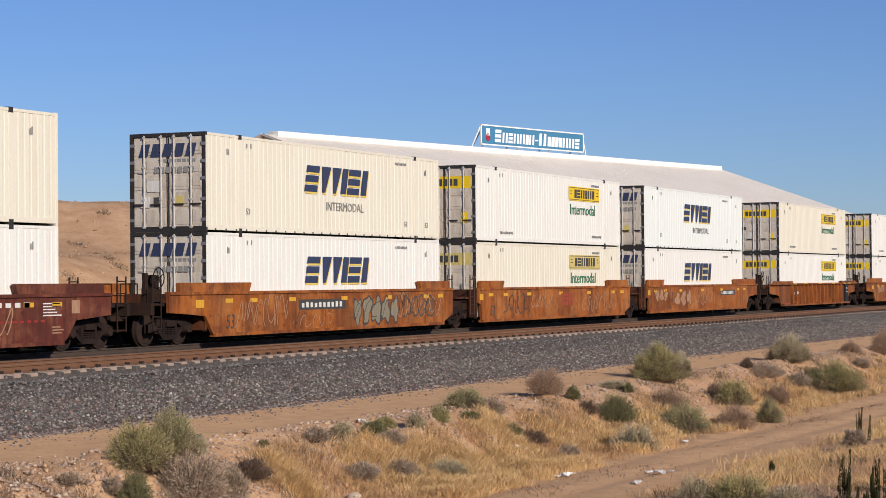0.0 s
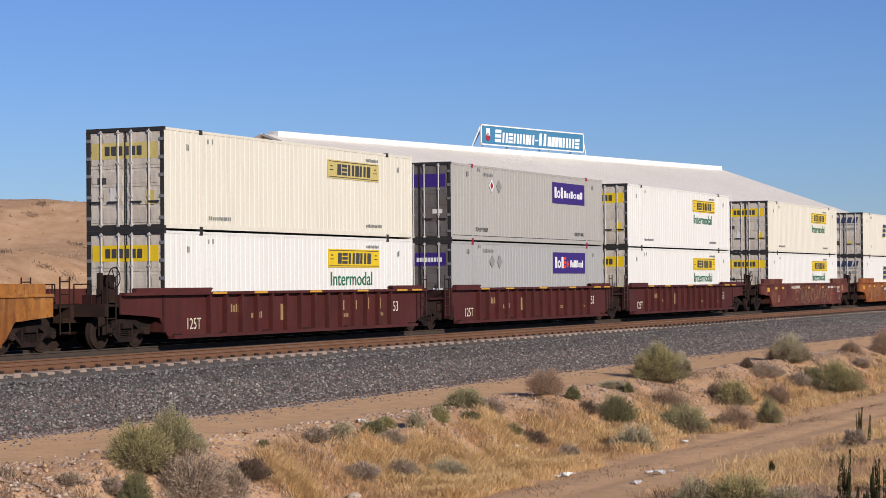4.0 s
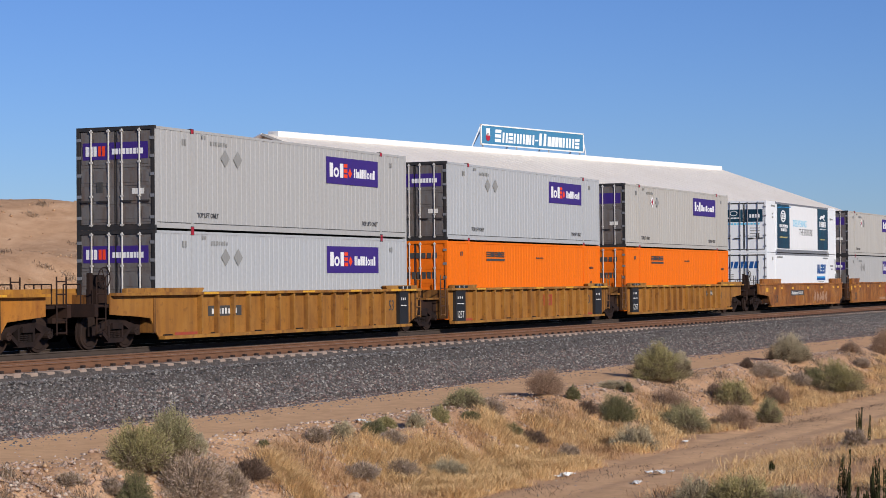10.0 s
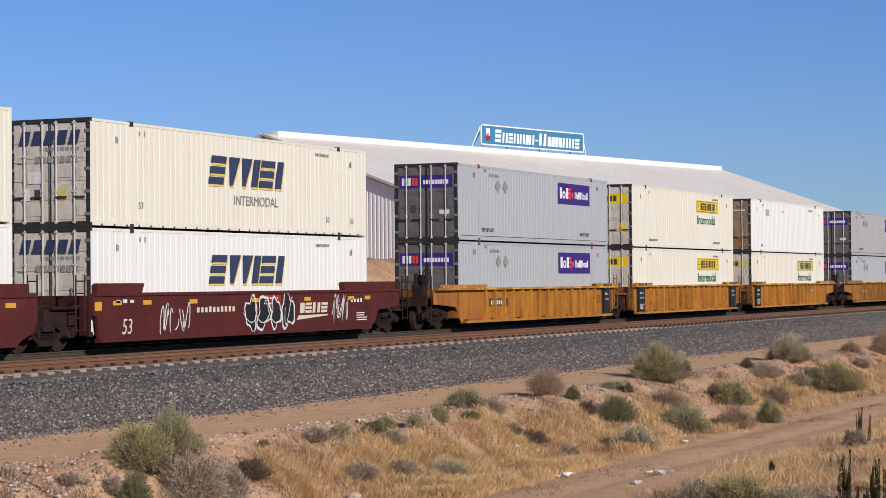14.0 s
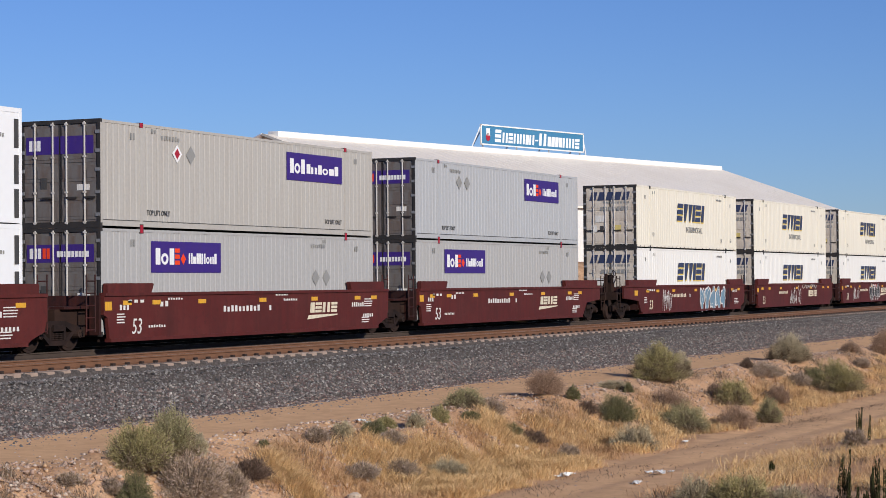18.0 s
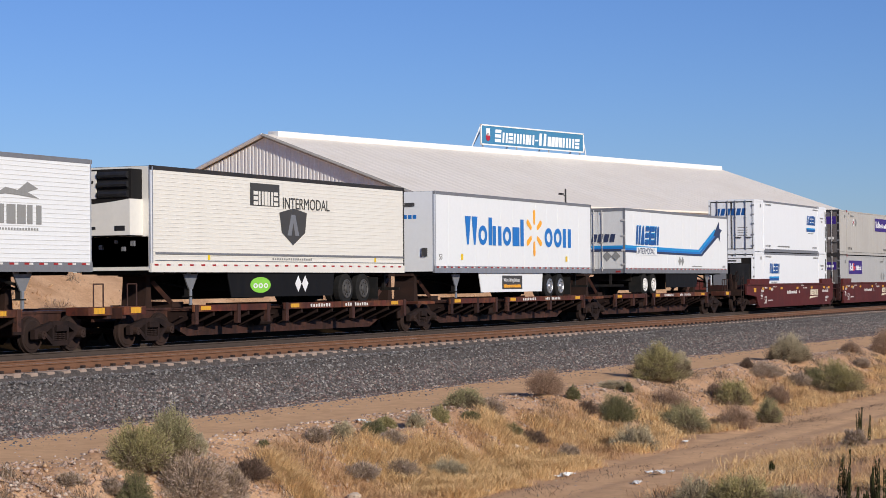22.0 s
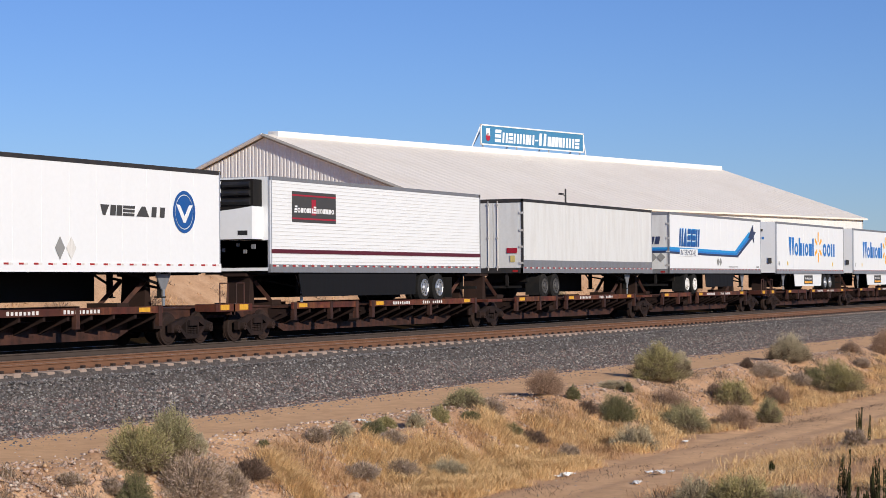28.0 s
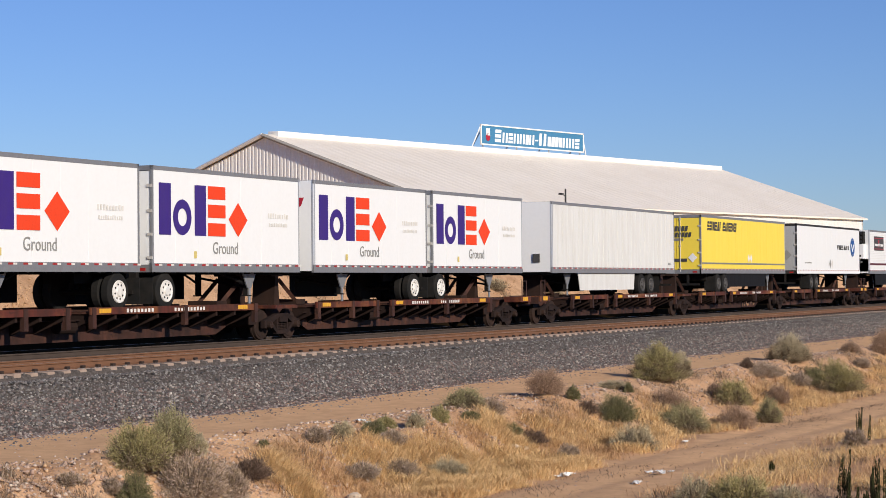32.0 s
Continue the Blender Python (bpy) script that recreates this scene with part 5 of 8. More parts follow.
def banner_scheme(c, y):
    """A poster on the flank: dark teal ends with round and running-horse signs, and a slogan on white."""
    boxes("banner", WHITE_DECAL, c, (2.28, 14.08, y - 0.003, y, 0.26, TALL - 0.13))
    for a, b in ((2.28, 4.95), (11.5, 14.08)):
        boxes("banner_end", TEAL_DARK, c, (a, b, y - 0.007, y - 0.003, 0.26, TALL - 0.13))
    for k in range(5):
        bm = bm_new()
        x0 = 2.35 + k * 0.5
        slab(bm, [(x0, 2.55 + 0.03 * k), (x0 + 0.9, 2.62 + 0.02 * k), (x0 + 1.0, 2.66), (x0 + 0.1, 2.60)], y - 0.009, y - 0.007)
        part("light_streak", bm, BLUE_LIGHT, c)
    bm = bm_new()
    ring(bm, 3.56, 2.11, y - 0.008, 0.26, 0.34, 28, 1.65)
    part("round_sign", bm, WHITE_DECAL, c)
    logotype(c, WHITE_DECAL, 3.2, 3.95, 1.95, 0.34, y - 0.008, "EE", 0.2)
    logotype(c, WHITE_DECAL, 2.75, 4.55, 1.46, 0.17, y - 0.008, "EIOEHHIOI", 0.15)
    logotype(c, WHITE_DECAL, 3.0, 4.4, 1.24, 0.17, y - 0.008, "EHIIEEE", 0.15)
    bars(c, DECAL_FADED, 2.8, 0.86, y - 0.008, 1.7, 0.09, 12, name="stencil")
    words("DELIVERING", 0.56, SKY_MARK, c, on_side(5.75, y - 0.006, 1.57), squeeze=1.02)
    words("THE FUTURE", 0.56, DARK_MARK, c, on_side(7.14, y - 0.006, 1.07), squeeze=0.98)
    bm = bm_new()
    slab(bm, [(12.0, 2.20), (12.4, 2.36), (12.85, 2.34), (13.1, 2.46), (13.4, 2.38), (13.2, 2.28), (13.0, 2.20), (13.4, 2.06), (13.1, 2.08), (12.8, 2.20), (12.4, 2.18), (12.15, 2.08)], y - 0.014, y - 0.008)
    part("horse_sign", bm, WHITE_DECAL, c)
    logotype(c, WHITE_DECAL, 12.0, 13.6, 1.66, 0.34, y - 0.008, "HIIH")
    bars(c, WHITE_DECAL, 12.05, 1.50, y - 0.008, 1.5, 0.07, 14)
    bars(c, DECAL_FADED, 12.1, 0.86, y - 0.008, 1.3, 0.09, 9)
    bars(c, GREY_MARK, 1.0, TALL - 0.3, y, 0.9, 0.10, 8)
    bars(c, GREY_MARK, 1.2, 2.15, y, 0.3, 0.10, 3)
    bars(c, GREY_MARK, 1.2, 1.95, y, 0.3, 0.10, 3)
    bars(c, GREY_MARK, LEN - 1.5, 2.15, y, 0.8, 0.12, 6)
    for s in (-1, 1):
        ya, yb = sorted((s * 0.06, s * 1.08))
        boxes("banner_end", TEAL_DARK, c, (0.022, 0.032, ya, yb, 1.72, 2.42))
    bm = bm_new()
    for i in range(20):
        a0, a1 = 2 * math.pi * i / 20, 2 * math.pi * (i + 1) / 20
        rod(bm, (0.016, 0.58 + 0.2 * math.cos(a0), 2.2 + 0.13 * math.sin(a0)), (0.016, 0.58 + 0.2 * math.cos(a1), 2.2 + 0.13 * math.sin(a1)), 0.018, 5)
    part("round_sign", bm, WHITE_DECAL, c)
    back_blocks(c, 0.020, WHITE_DECAL, 0.92, 0.25, 1.90, 1.98, 8)
    back_blocks(c, 0.020, WHITE_DECAL, -0.32, -0.95, 1.95, 2.15, 4)
    back_blocks(c, 0.030, SKY_MARK, 0.95, -0.95, 1.56, 1.66, 10)
    for i in range(5):
        boxes("door_label", GREY_MARK, c, (0.024, 0.034, -0.9, -0.35, 0.75 + i * 0.15, 0.79 + i * 0.15))
    boxes("door_label", DARK_MARK, c, (0.018, 0.034, -0.88, -0.70, 0.82, 1.06))


def orange_scheme(c, y):
    logotype(c, DARK_MARK, 3.65, 5.42, 2.32, 0.20, y, "EEHHEIIEE")
    boxes("logo_block", DARK_MARK, c, (3.65, 5.42, y - 0.004, y, 2.17, 2.26))
    bars(c, DARK_MARK, 8.7, 2.28, y, 0.8, 0.07, 8)
    bars(c, DARK_MARK, 1.2, TALL - 0.55, y, 0.26, 0.20, 2)
    bars(c, DARK_MARK, LEN - 1.2, 1.1, y, 0.2, 0.3, 2)
    bars(c, DARK_MARK, LEN - 1.3, 1.9, y, 0.5, 0.10, 4)
    back_blocks(c, 0.010, DARK_MARK, 0.2, -0.95, 2.25, 2.45, 5)
    back_blocks(c, 0.010, DARK_MARK, 0.95, -0.9, 1.5, 1.75, 9)


def blank_scheme(c, y):
    stencils(c, y)
    boxes("patched_paint", SKINS["warmgrey"], c, (3.1, 3.75, y - 0.003, y, 2.05, 2.4))
    bars(c, GREY_MARK, 6.6, 2.3, y, 0.25, 0.12, 2)
    bars(c, DARK_MARK, 2.1, 0.32, y, 0.3, 0.14, 2)
    back_blocks(c, 0.010, DARK_MARK, -0.5, -1.0, 2.42, 2.50, 4)
    back_blocks(c, 0.010, WHITE_MARK, -0.3, -1.0, 2.22, 2.30, 6)
    boxes("rust_patch", paint("rust_bloom", (0.30, 0.10, 0.02), 0.8, 0, 0.6, 2, 0.3, (0.12, 0.05, 0.02)), c, (0.012, 0.017, -0.95, -0.55, 0.55, 0.95))


KINDS = {
    "navy": lambda: container("box", "cream", "grey", navy_scheme, "cream corrugated container with leaning navy logo blocks"),
    "navywhite": lambda: container("box", "palewhite", "grey", navy_scheme, "cool white corrugated container with leaning navy logo blocks"),
    "navylow": lambda: container("box", "white", "grey", lambda c, y: navy_scheme(c, y, False), "white corrugated container with navy logo blocks, no subtitle"),
    "tag": lambda: container("box", "cream", "grey", tag_scheme, "cream corrugated container with yellow decal and green word"),
    "tagwhite": lambda: container("box", "white", "grey", tag_scheme, "white corrugated container with yellow decal and green word"),
    "tagfaded": lambda: container("box", "cream", "grey", lambda c, y: tag_scheme(c, y, True), "cream container with faded yellow decal and green word"),
    "tagbare": lambda: container("box", "cream", "grey", lambda c, y: tag_scheme(c, y, True, False), "cream container with a lone faded yellow decal"),
    "purple": lambda: container("box", "grey", "dark", purple_scheme, "pale grey container with purple decal and diamond placard holders"),
    "purplewarm": lambda: container("box", "warmgrey", "dark", lambda c, y: purple_scheme(c, y, False, True, True), "warm grey weathered container with faded purple decal"),
    "purplecool": lambda: container("box", "bluegrey", "dark", purple_scheme, "cool grey container with purple decal and placards"),
    "purplerev": lambda: container("box", "grey", "dark", lambda c, y: purple_scheme(c, y, True), "pale grey container with purple decal near its doors"),
    "blue": lambda: container("reefer", "reefer", "white", blue_scheme, "smooth white container with blue logo blocks and underline"),
    "bluerev": lambda: container("reefer", "reefer", "white", lambda c, y: blue_scheme(c, y, True, True), "smooth white container with blue logo blocks near its end unit"),
    "banner": lambda: container("reefer", "reefer", "white", banner_scheme, "white container with dark teal poster and slogan"),
    "orange": lambda: container("box", "orange", "orange", orange_scheme, "bright orange corrugated container with small black logo blocks"),
    "blank": lambda: container("box", "white", "rust", blank_scheme, "plain off-white container with rust-stained doors"),
}
Z_LOW, Z_TOP = 0.358, 3.258
# the stacks from the front of the train to its middle: place, lower load, upper load, car colour, ends, marks
TAG = "white_stencil"
DK = "dark_stencil"
M_TAN = [("text", "53", 0.95, 0.42, 0.62, DK), ("smear", 2.6, 8.2, 0.30, 1.40, 11, "brown_spray"), ("bars", 8.0, 1.06, 2.2, 0.17, 9, "brown_spray"), ("plate", 8.2, 10.0, 0.33, 0.50, "pale_spray"), ("slant", 10.0, 0.78, 1.6, 0.50, 3, "rust_lettering"), ("spray", 12.4, 13.7, 0.42, 1.35, 4, DK, 0.045), ("lines", 1.6, 1.0, 0.7, 4, "brown_spray")]
M_TAN2 = [("text", "53", 0.95, 0.42, 0.62, DK), ("plate", 4.4, 7.3, 0.80, 1.1, DK), ("bars", 4.6, 0.86, 2.5, 0.18, 10, TAG), ("smear", 1.8, 4.2, 0.35, 1.3, 4, "brown_spray"), ("fill", 9.6, 13.0, 0.35, 1.1, 5, "pale_spray", "brown_spray")]
M_TAN3 = [("text", "53", 0.95, 0.42, 0.62, DK), ("spray", 3.5, 4.9, 0.35, 1.35, 4, DK, 0.045), ("smear", 5.2, 8.6, 0.35, 1.35, 7, "brown_spray"), ("plate", 10.6, 13.2, 0.98, 1.26, DK), ("bars", 10.75, 1.03, 2.3, 0.17, 10, TAG), ("lines", 1.9, 0.9, 0.7, 4, "brown_spray")]
M_OR1 = [("text", "53", 0.75, 0.42, 0.60, DK), ("spray", 1.3, 4.6, 0.40, 1.40, 10, "pale_spray", 0.035), ("spray", 4.8, 7.4, 0.32, 0.85, 6, "pale_spray", 0.03), ("plate", 5.2, 8.4, 0.90, 1.22, DK), ("bars", 5.4, 0.97, 2.85, 0.18, 10, TAG), ("fill", 8.9, 12.4, 0.30, 1.30, 5, "grey_spray", DK), ("fill", 12.7, 15.2, 0.50, 1.30, 4, "brown_spray", DK), ("spray", 12.2, 15.8, 0.5, 1.4, 8, "pale_spray", 0.04)]
M_OR2 = [("text", "53", 0.85, 0.45, 0.55, DK), ("spray", 2.2, 4.8, 0.4, 1.3, 5, DK, 0.05), ("spray", 5.0, 7.4, 0.7, 1.25, 5, "pale_spray", 0.05), ("slant", 8.3, 0.75, 1.5, 0.5, 3, "rust_lettering"), ("spray", 10.8, 15.0, 0.4, 1.3, 8, "pale_spray", 0.05)]
M_OR3 = [("fill", 0.9, 2.8, 0.75, 1.35, 3, "pale_spray", "brown_spray"), ("fill", 3.8, 6.6, 0.45, 1.25, 3, "pale_spray", "brown_spray"), ("spray", 2.6, 3.6, 0.4, 1.2, 2, DK, 0.05), ("spray", 7.0, 10.0, 0.5, 1.2, 6, "pale_spray", 0.05), ("plate", 11.4, 14.0, 0.95, 1.22, DK), ("bars", 11.6, 1.0, 2.2, 0.17, 10, TAG)]
M_RED1 = [("text", "53", 1.15, 0.40, 0.60, TAG), ("bars", 6.0, 0.92, 2.2, 0.18, 10, TAG), ("bars", 8.7, 0.92, 0.2, 0.18, 1, TAG), ("slant", 11.3, 0.80, 1.9, 0.32, 4, "cream_logo"), ("wedge", 11.1, 13.2, 0.72, "cream_logo"), ("bars", 2.0, 0.55, 0.9, 0.08, 7, TAG), ("bars", 3.0, 1.3, 0.8, 0.06, 6, TAG), ("bars", 9.6, 1.2, 0.9, 0.07, 8, TAG), ("bars", 14.2, 0.95, 0.9, 0.16, 6, TAG), ("bars", 0.6, 1.05, 0.5, 0.14, 3, TAG), ("bars", 15.0, 0.6, 0.8, 0.12, 5, TAG), ("lines", 0.45, 0.70, 0.55, 4, TAG), ("lines", 14.9, 0.42, 0.8, 3, TAG), ("lines", 15.1, 0.95, 0.6, 4, TAG), ("bars", 2.6, 1.12, 0.5, 0.16, 2, TAG), ("bars", 1.0, 1.24, 0.9, 0.09, 3, TAG), ("bars", 9.1, 1.36, 0.8, 0.05, 8, TAG)]
M_SPRAY = [("text", "53", 1.15, 0.40, 0.60, "cream_logo"), ("spray", 3.0, 4.6, 0.30, 1.35, 6, TAG, 0.04), ("bars", 5.0, 0.92, 2.2, 0.18, 10, "cream_logo"), ("fill", 7.7, 10.7, 0.28, 1.40, 4, "black_paint", TAG), ("plate", 8.7, 9.9, 1.02, 1.38, "sign_red"), ("bars", 8.85, 1.10, 0.9, 0.06, 8, TAG), ("bars", 8.85, 1.26, 0.9, 0.06, 8, TAG), ("slant", 11.1, 0.80, 1.9, 0.32, 4, "cream_logo"), ("wedge", 10.9, 13.0, 0.72, "cream_logo"), ("spray", 13.2, 14.4, 0.4, 1.4, 6, TAG, 0.035), ("bars", 0.9, 1.24, 1.0, 0.10, 3, TAG), ("lines", 15.0, 0.5, 0.8, 4, TAG), ("bars", 14.6, 1.1, 0.9, 0.14, 4, TAG)]
M_SPRAY2 = [("text", "53", 1.15, 0.40, 0.60, "cream_logo"), ("spray", 3.1, 4.4, 0.25, 1.35, 6, TAG, 0.045), ("bars", 4.6, 0.92, 2.2, 0.18, 10, "cream_logo"), ("bars", 7.3, 0.9, 0.2, 0.2, 1, TAG), ("fill", 8.9, 13.4, 0.16, 1.46, 5, "blue_spray", TAG), ("spray", 13.2, 14.6, 0.3, 1.4, 5, "black_paint", 0.06), ("lines", 0.45, 0.70, 0.55, 4, TAG), ("bars", 0.9, 1.24, 1.2, 0.10, 4, TAG), ("lines", 15.0, 0.5, 0.8, 4, TAG), ("bars", 14.6, 1.1, 0.9, 0.14, 4, TAG)]
M_SPRAY3 = [("text", "53", 1.0, 0.40, 0.60, "cream_logo"), ("bars", 4.4, 0.92, 2.0, 0.18, 10, "cream_logo"), ("spray", 6.8, 9.2, 0.25, 1.35, 7, TAG, 0.05), ("slant", 11.0, 0.72, 2.0, 0.36, 4, "cream_logo"), ("spray", 9.6, 13.0, 1.2, 1.48, 9, TAG, 0.04)]
M_RIB = [("plate", 0.35, 1.2, 0.30, 1.45, "black_paint"), ("platetext", "125T", 0.42, 0.42, 0.36, TAG), ("plate", LEN - 1.15, LEN - 0.35, 0.30, 1.45, "black_paint"), ("bars", LEN - 1.0, 0.5, 0.5, 0.1, 4, TAG), ("text", "53", LEN - 1.9, 0.78, 0.5, DK), ("slant", 9.3, 0.75, 1.3, 0.45, 3, "rust_lettering"), ("plate", 1.25, 2.1, 0.24, 0.38, "rust_lettering"), ("plate", LEN - 2.2, LEN - 1.2, 0.24, 0.38, "rust_lettering")]
M_RIB2 = [("plate", 0.35, 1.2, 0.30, 1.45, "black_paint"), ("platetext", "125T", 0.42, 0.42, 0.36, TAG), ("plate", 12.0, 13.5, 0.95, 1.2, DK), ("bars", 12.1, 1.0, 1.3, 0.15, 8, TAG), ("text", "53", LEN - 1.9, 0.78, 0.5, DK)]
M_RIB3 = [("plate", 2.7, 4.6, 0.8, 1.1, DK), ("bars", 2.9, 0.86, 1.5, 0.18, 8, TAG), ("text", "53", LEN - 1.6, 0.78, 0.5, DK), ("plate", LEN - 1.0, LEN - 0.3, 0.30, 1.45, "black_paint"), ("plate", 0.9, 2.3, 0.24, 0.38, "rust_lettering")]
M_REDRIB = [("text", "125T", 1.0, 0.45, 0.46, "cream_logo"), ("bars", 10.6, 0.85, 0.3, 0.4, 1, "brass_letter"), ("bars", 11.5, 0.85, 0.3, 0.4, 1, "brass_letter"), ("bars", 12.4, 0.85, 0.3, 0.4, 1, "brass_letter"), ("bars", 13.3, 0.85, 0.3, 0.4, 1, "brass_letter"), ("text", "53", LEN - 1.75, 0.75, 0.5, "cream_logo"), ("bars", 3.5, 0.9, 0.7, 0.25, 5, "brass_letter"), ("bars", 4.7, 0.7, 0.7, 0.2, 5, "brass_letter"), ("plate", 6.5, 7.0, 0.6, 1.1, "brass_letter"), ("bars", 10.6, 0.62, 0.5, 0.12, 4, "brass_letter"), ("bars", 13.2, 0.62, 0.5, 0.12, 4, "brass_letter")]
M_RUST = [("text", "53", 1.2, 0.45, 0.55, "pale_spray"), ("spray", 6.4, 12.4, 0.28, 1.40, 14, "pale_spray", 0.03), ("bars", 4.3, 1.2, 1.9, 0.17, 9, TAG), ("spray", 5.0, 14.0, 0.35, 1.35, 12, "pale_spray", 0.04), ("bars", 12.2, 0.80, 3.2, 0.06, 11, "sign_red"), ("bars", 12.9, 1.18, 1.9, 0.13, 5, TAG), ("lines", 15.2, 0.95, 0.8, 5, TAG), ("plate", 16.45, 16.8, 1.0, 1.34, "pale_spray"), ("lines", 15.6, 0.5, 0.5, 3, "pale_spray")]
paint("sign_red", (0.30, 0.02, 0.018), 0.6, 0, 0.3, 3, 0)
paint("rust_lettering", (0.33, 0.045, 0.02), 0.6, 0, 0.4, 2, 0)
paint("brown_spray", (0.26, 0.095, 0.03), 0.7, 0, 0.3, 2, 0)
paint("pale_spray", (0.40, 0.23, 0.14), 0.7, 0, 0.5, 3, 0)
paint("grey_spray", (0.24, 0.21, 0.15), 0.7, 0, 0.5, 3, 0)
paint("blue_spray", (0.16, 0.27, 0.36), 0.7, 0, 0.5, 3, 0)
paint("cream_logo", (0.70, 0.62, 0.46), 0.6, 0, 0.3, 3, 0)
paint("brass_letter", (0.36, 0.22, 0.10), 0.6, 0, 0.3, 3, 0)

STACKS = [
    (470.0, "tagwhite", "tagwhite", "rustorange", "end", "end", M_OR3),
    (446.35, "tagwhite", "tag", "orangerib", "end", "end", M_RIB3),
    (422.72, "navylow", "navywhite", "rustorange", "art", "end", M_OR3),
    (403.20, "tagfaded", "tagwhite", "rustorange", "art", "art", M_OR2),
    (383.72, "navylow", "navy", "rustorange", "end", "art", M_OR1),
    (360.30, "tagwhite", "tag", "rustred", "end", "end", M_RUST),
    (336.70, "tagwhite", "tagwhite", "redrib", "art", "end", M_REDRIB),
    (317.25, "purple", "purplewarm", "redrib", "art", "art", M_REDRIB),
    (297.80, "tagwhite", "tagbare", "redrib", "end", "art", M_REDRIB),
    (274.00, "blue", "blue", "tan", "art", "end", M_TAN3),
    (254.43, "purple", "purplewarm", "tan", "art", "art", M_TAN),
    (234.98, "blue", "banner", "tan", "end", "art", M_TAN2),
    (211.36, "orange", "purplewarm", "ochrerib", "art", "end", M_RIB2),
    (191.84, "orange", "purplecool", "ochrerib", "art", "art", M_RIB),
    (172.28, "purplecool", "purple", "ochrerib", "end", "art", M_RIB3),
    (148.82, "tagfaded", "blank", "yellow", "art", "end", M_RIB2),
    (129.25, "tag", "tag", "yellow", "art", "art", M_RIB),
    (109.80, "purplecool", "purplecool", "yellow", "end", "art", M_RIB3),
    (86.13, "navylow", "navy", "red", "art", "end", M_SPRAY),
    (66.60, "navylow", "navy", "red", "art", "art", M_SPRAY3),
    (47.10, "navylow", "navy", "red", "end", "art", M_SPRAY2),
    (23.37, "purplerev", "purplecool", "red", "art", "end", M_RED1),
    (3.84, "purplerev", "purplewarm", "red", "art", "art", M_RED1),
    (-15.75, "bluerev", "blue", "red", "end", "art", M_RED1),
]
for s0, low_kind, top_kind, colour, le, re_, mk in STACKS:
    stock(("well", colour, le, re_, id(mk)), lambda: well_unit(colour, le, re_, mk), s0, 0)
    stock(low_kind, KINDS[low_kind], s0, Z_LOW)
    stock(top_kind, KINDS[top_kind], s0, Z_TOP)

# ---- spine cars and road trailers ----
# Arms and slung gear carry the shade under the decks in their colour.
ARM = paint("shaded_dark_arm", (0.020, 0.011, 0.009), 0.85, 0, 0.5, 0.8, 0.3, (0.042, 0.021, 0.016))
SPINE = weathered("rusty_brown_spine", (0.062, 0.026, 0.019), (0.095, 0.040, 0.026), (0.026, 0.014, 0.011), 1.0)
DECK_EDGE = weathered("worn_deck_edge", (0.115, 0.028, 0.018), (0.20, 0.075, 0.028), (0.045, 0.018, 0.013), 1.0)
TYRE = paint("tyre_rubber", (0.012, 0.012, 0.012), 0.9, 0, 0.5, 2, 0.2, (0.035, 0.029, 0.025), streak=False)
RIM_WHITE = paint("white_wheel_rim", (0.72, 0.70, 0.66), 0.5, 0, 0.3, 2, 0.1)
RIM_ALU = paint("polished_rim", (0.60, 0.60, 0.60), 0.30, 0.8, 0.2, 2, 0)
RIM_GREY = paint("grey_wheel_rim", (0.075, 0.070, 0.066), 0.6, 0.2, 0.4, 2, 0.1, (0.03, 0.025, 0.02))
SKIRT_DARK = paint("dark_fairing", (0.007, 0.007, 0.008), 0.66, 0, 0.3, 1, 0.02, (0.022, 0.019, 0.017))
TAPE_RED = paint("red_tape", (0.35, 0.015, 0.015), 0.4, 0, 0.1, 3, 0)
ALU = paint("brushed_aluminium", (0.52, 0.53, 0.55), 0.35, 0.7, 0.2, 1, 0.05)
QUILT = paint("dull_steel_door", (0.17, 0.175, 0.18), 0.30, 0.6, 0.3, 1, 0.1, (0.05, 0.045, 0.04))
VAN_WHITE = paint("white_van_panel", (0.79, 0.80, 0.80), 0.4, 0, 0.05, 0.5, 0.0, (0.5, 0.46, 0.4), tint=0.01)
VAN_CREAM = paint("off_white_van_panel", (0.76, 0.73, 0.66), 0.45, 0, 0.10, 0.5, 0.0, (0.45, 0.38, 0.3), tint=0.015)
VAN_DULL = paint("worn_white_van_panel", (0.68, 0.68, 0.66), 0.5, 0, 0.3, 0.9, 0.03, (0.42, 0.38, 0.33), tint=0.02)
VAN_GREY = paint("grey_van_end", (0.40, 0.41, 0.42), 0.5, 0, 0.25, 0.9, 0.03, (0.25, 0.2, 0.17))
YELLOW = paint("bright_yellow_panel", (0.86, 0.66, 0.075), 0.42, 0, 0.06, 0.8, 0.0, (0.5, 0.36, 0.1), tint=0.01)
WM_BLUE = paint("mid_blue_lettering", (0.015, 0.17, 0.52), 0.45, 0, 0.05, 2, 0)
SPARK = paint("amber_petal", (0.93, 0.42, 0.03), 0.45, 0, 0.05, 2, 0)
TAN_MARK = paint("tan_swoosh", (0.50, 0.42, 0.31), 0.5, 0, 0.05, 2, 0)
MAROON = paint("maroon_band", (0.09, 0.006, 0.015), 0.45, 0, 0.05, 2, 0)
LEAF_GREEN = paint("lime_mark", (0.25, 0.62, 0.06), 0.5, 0, 0.05, 2, 0)
DECK_Z = 1.03


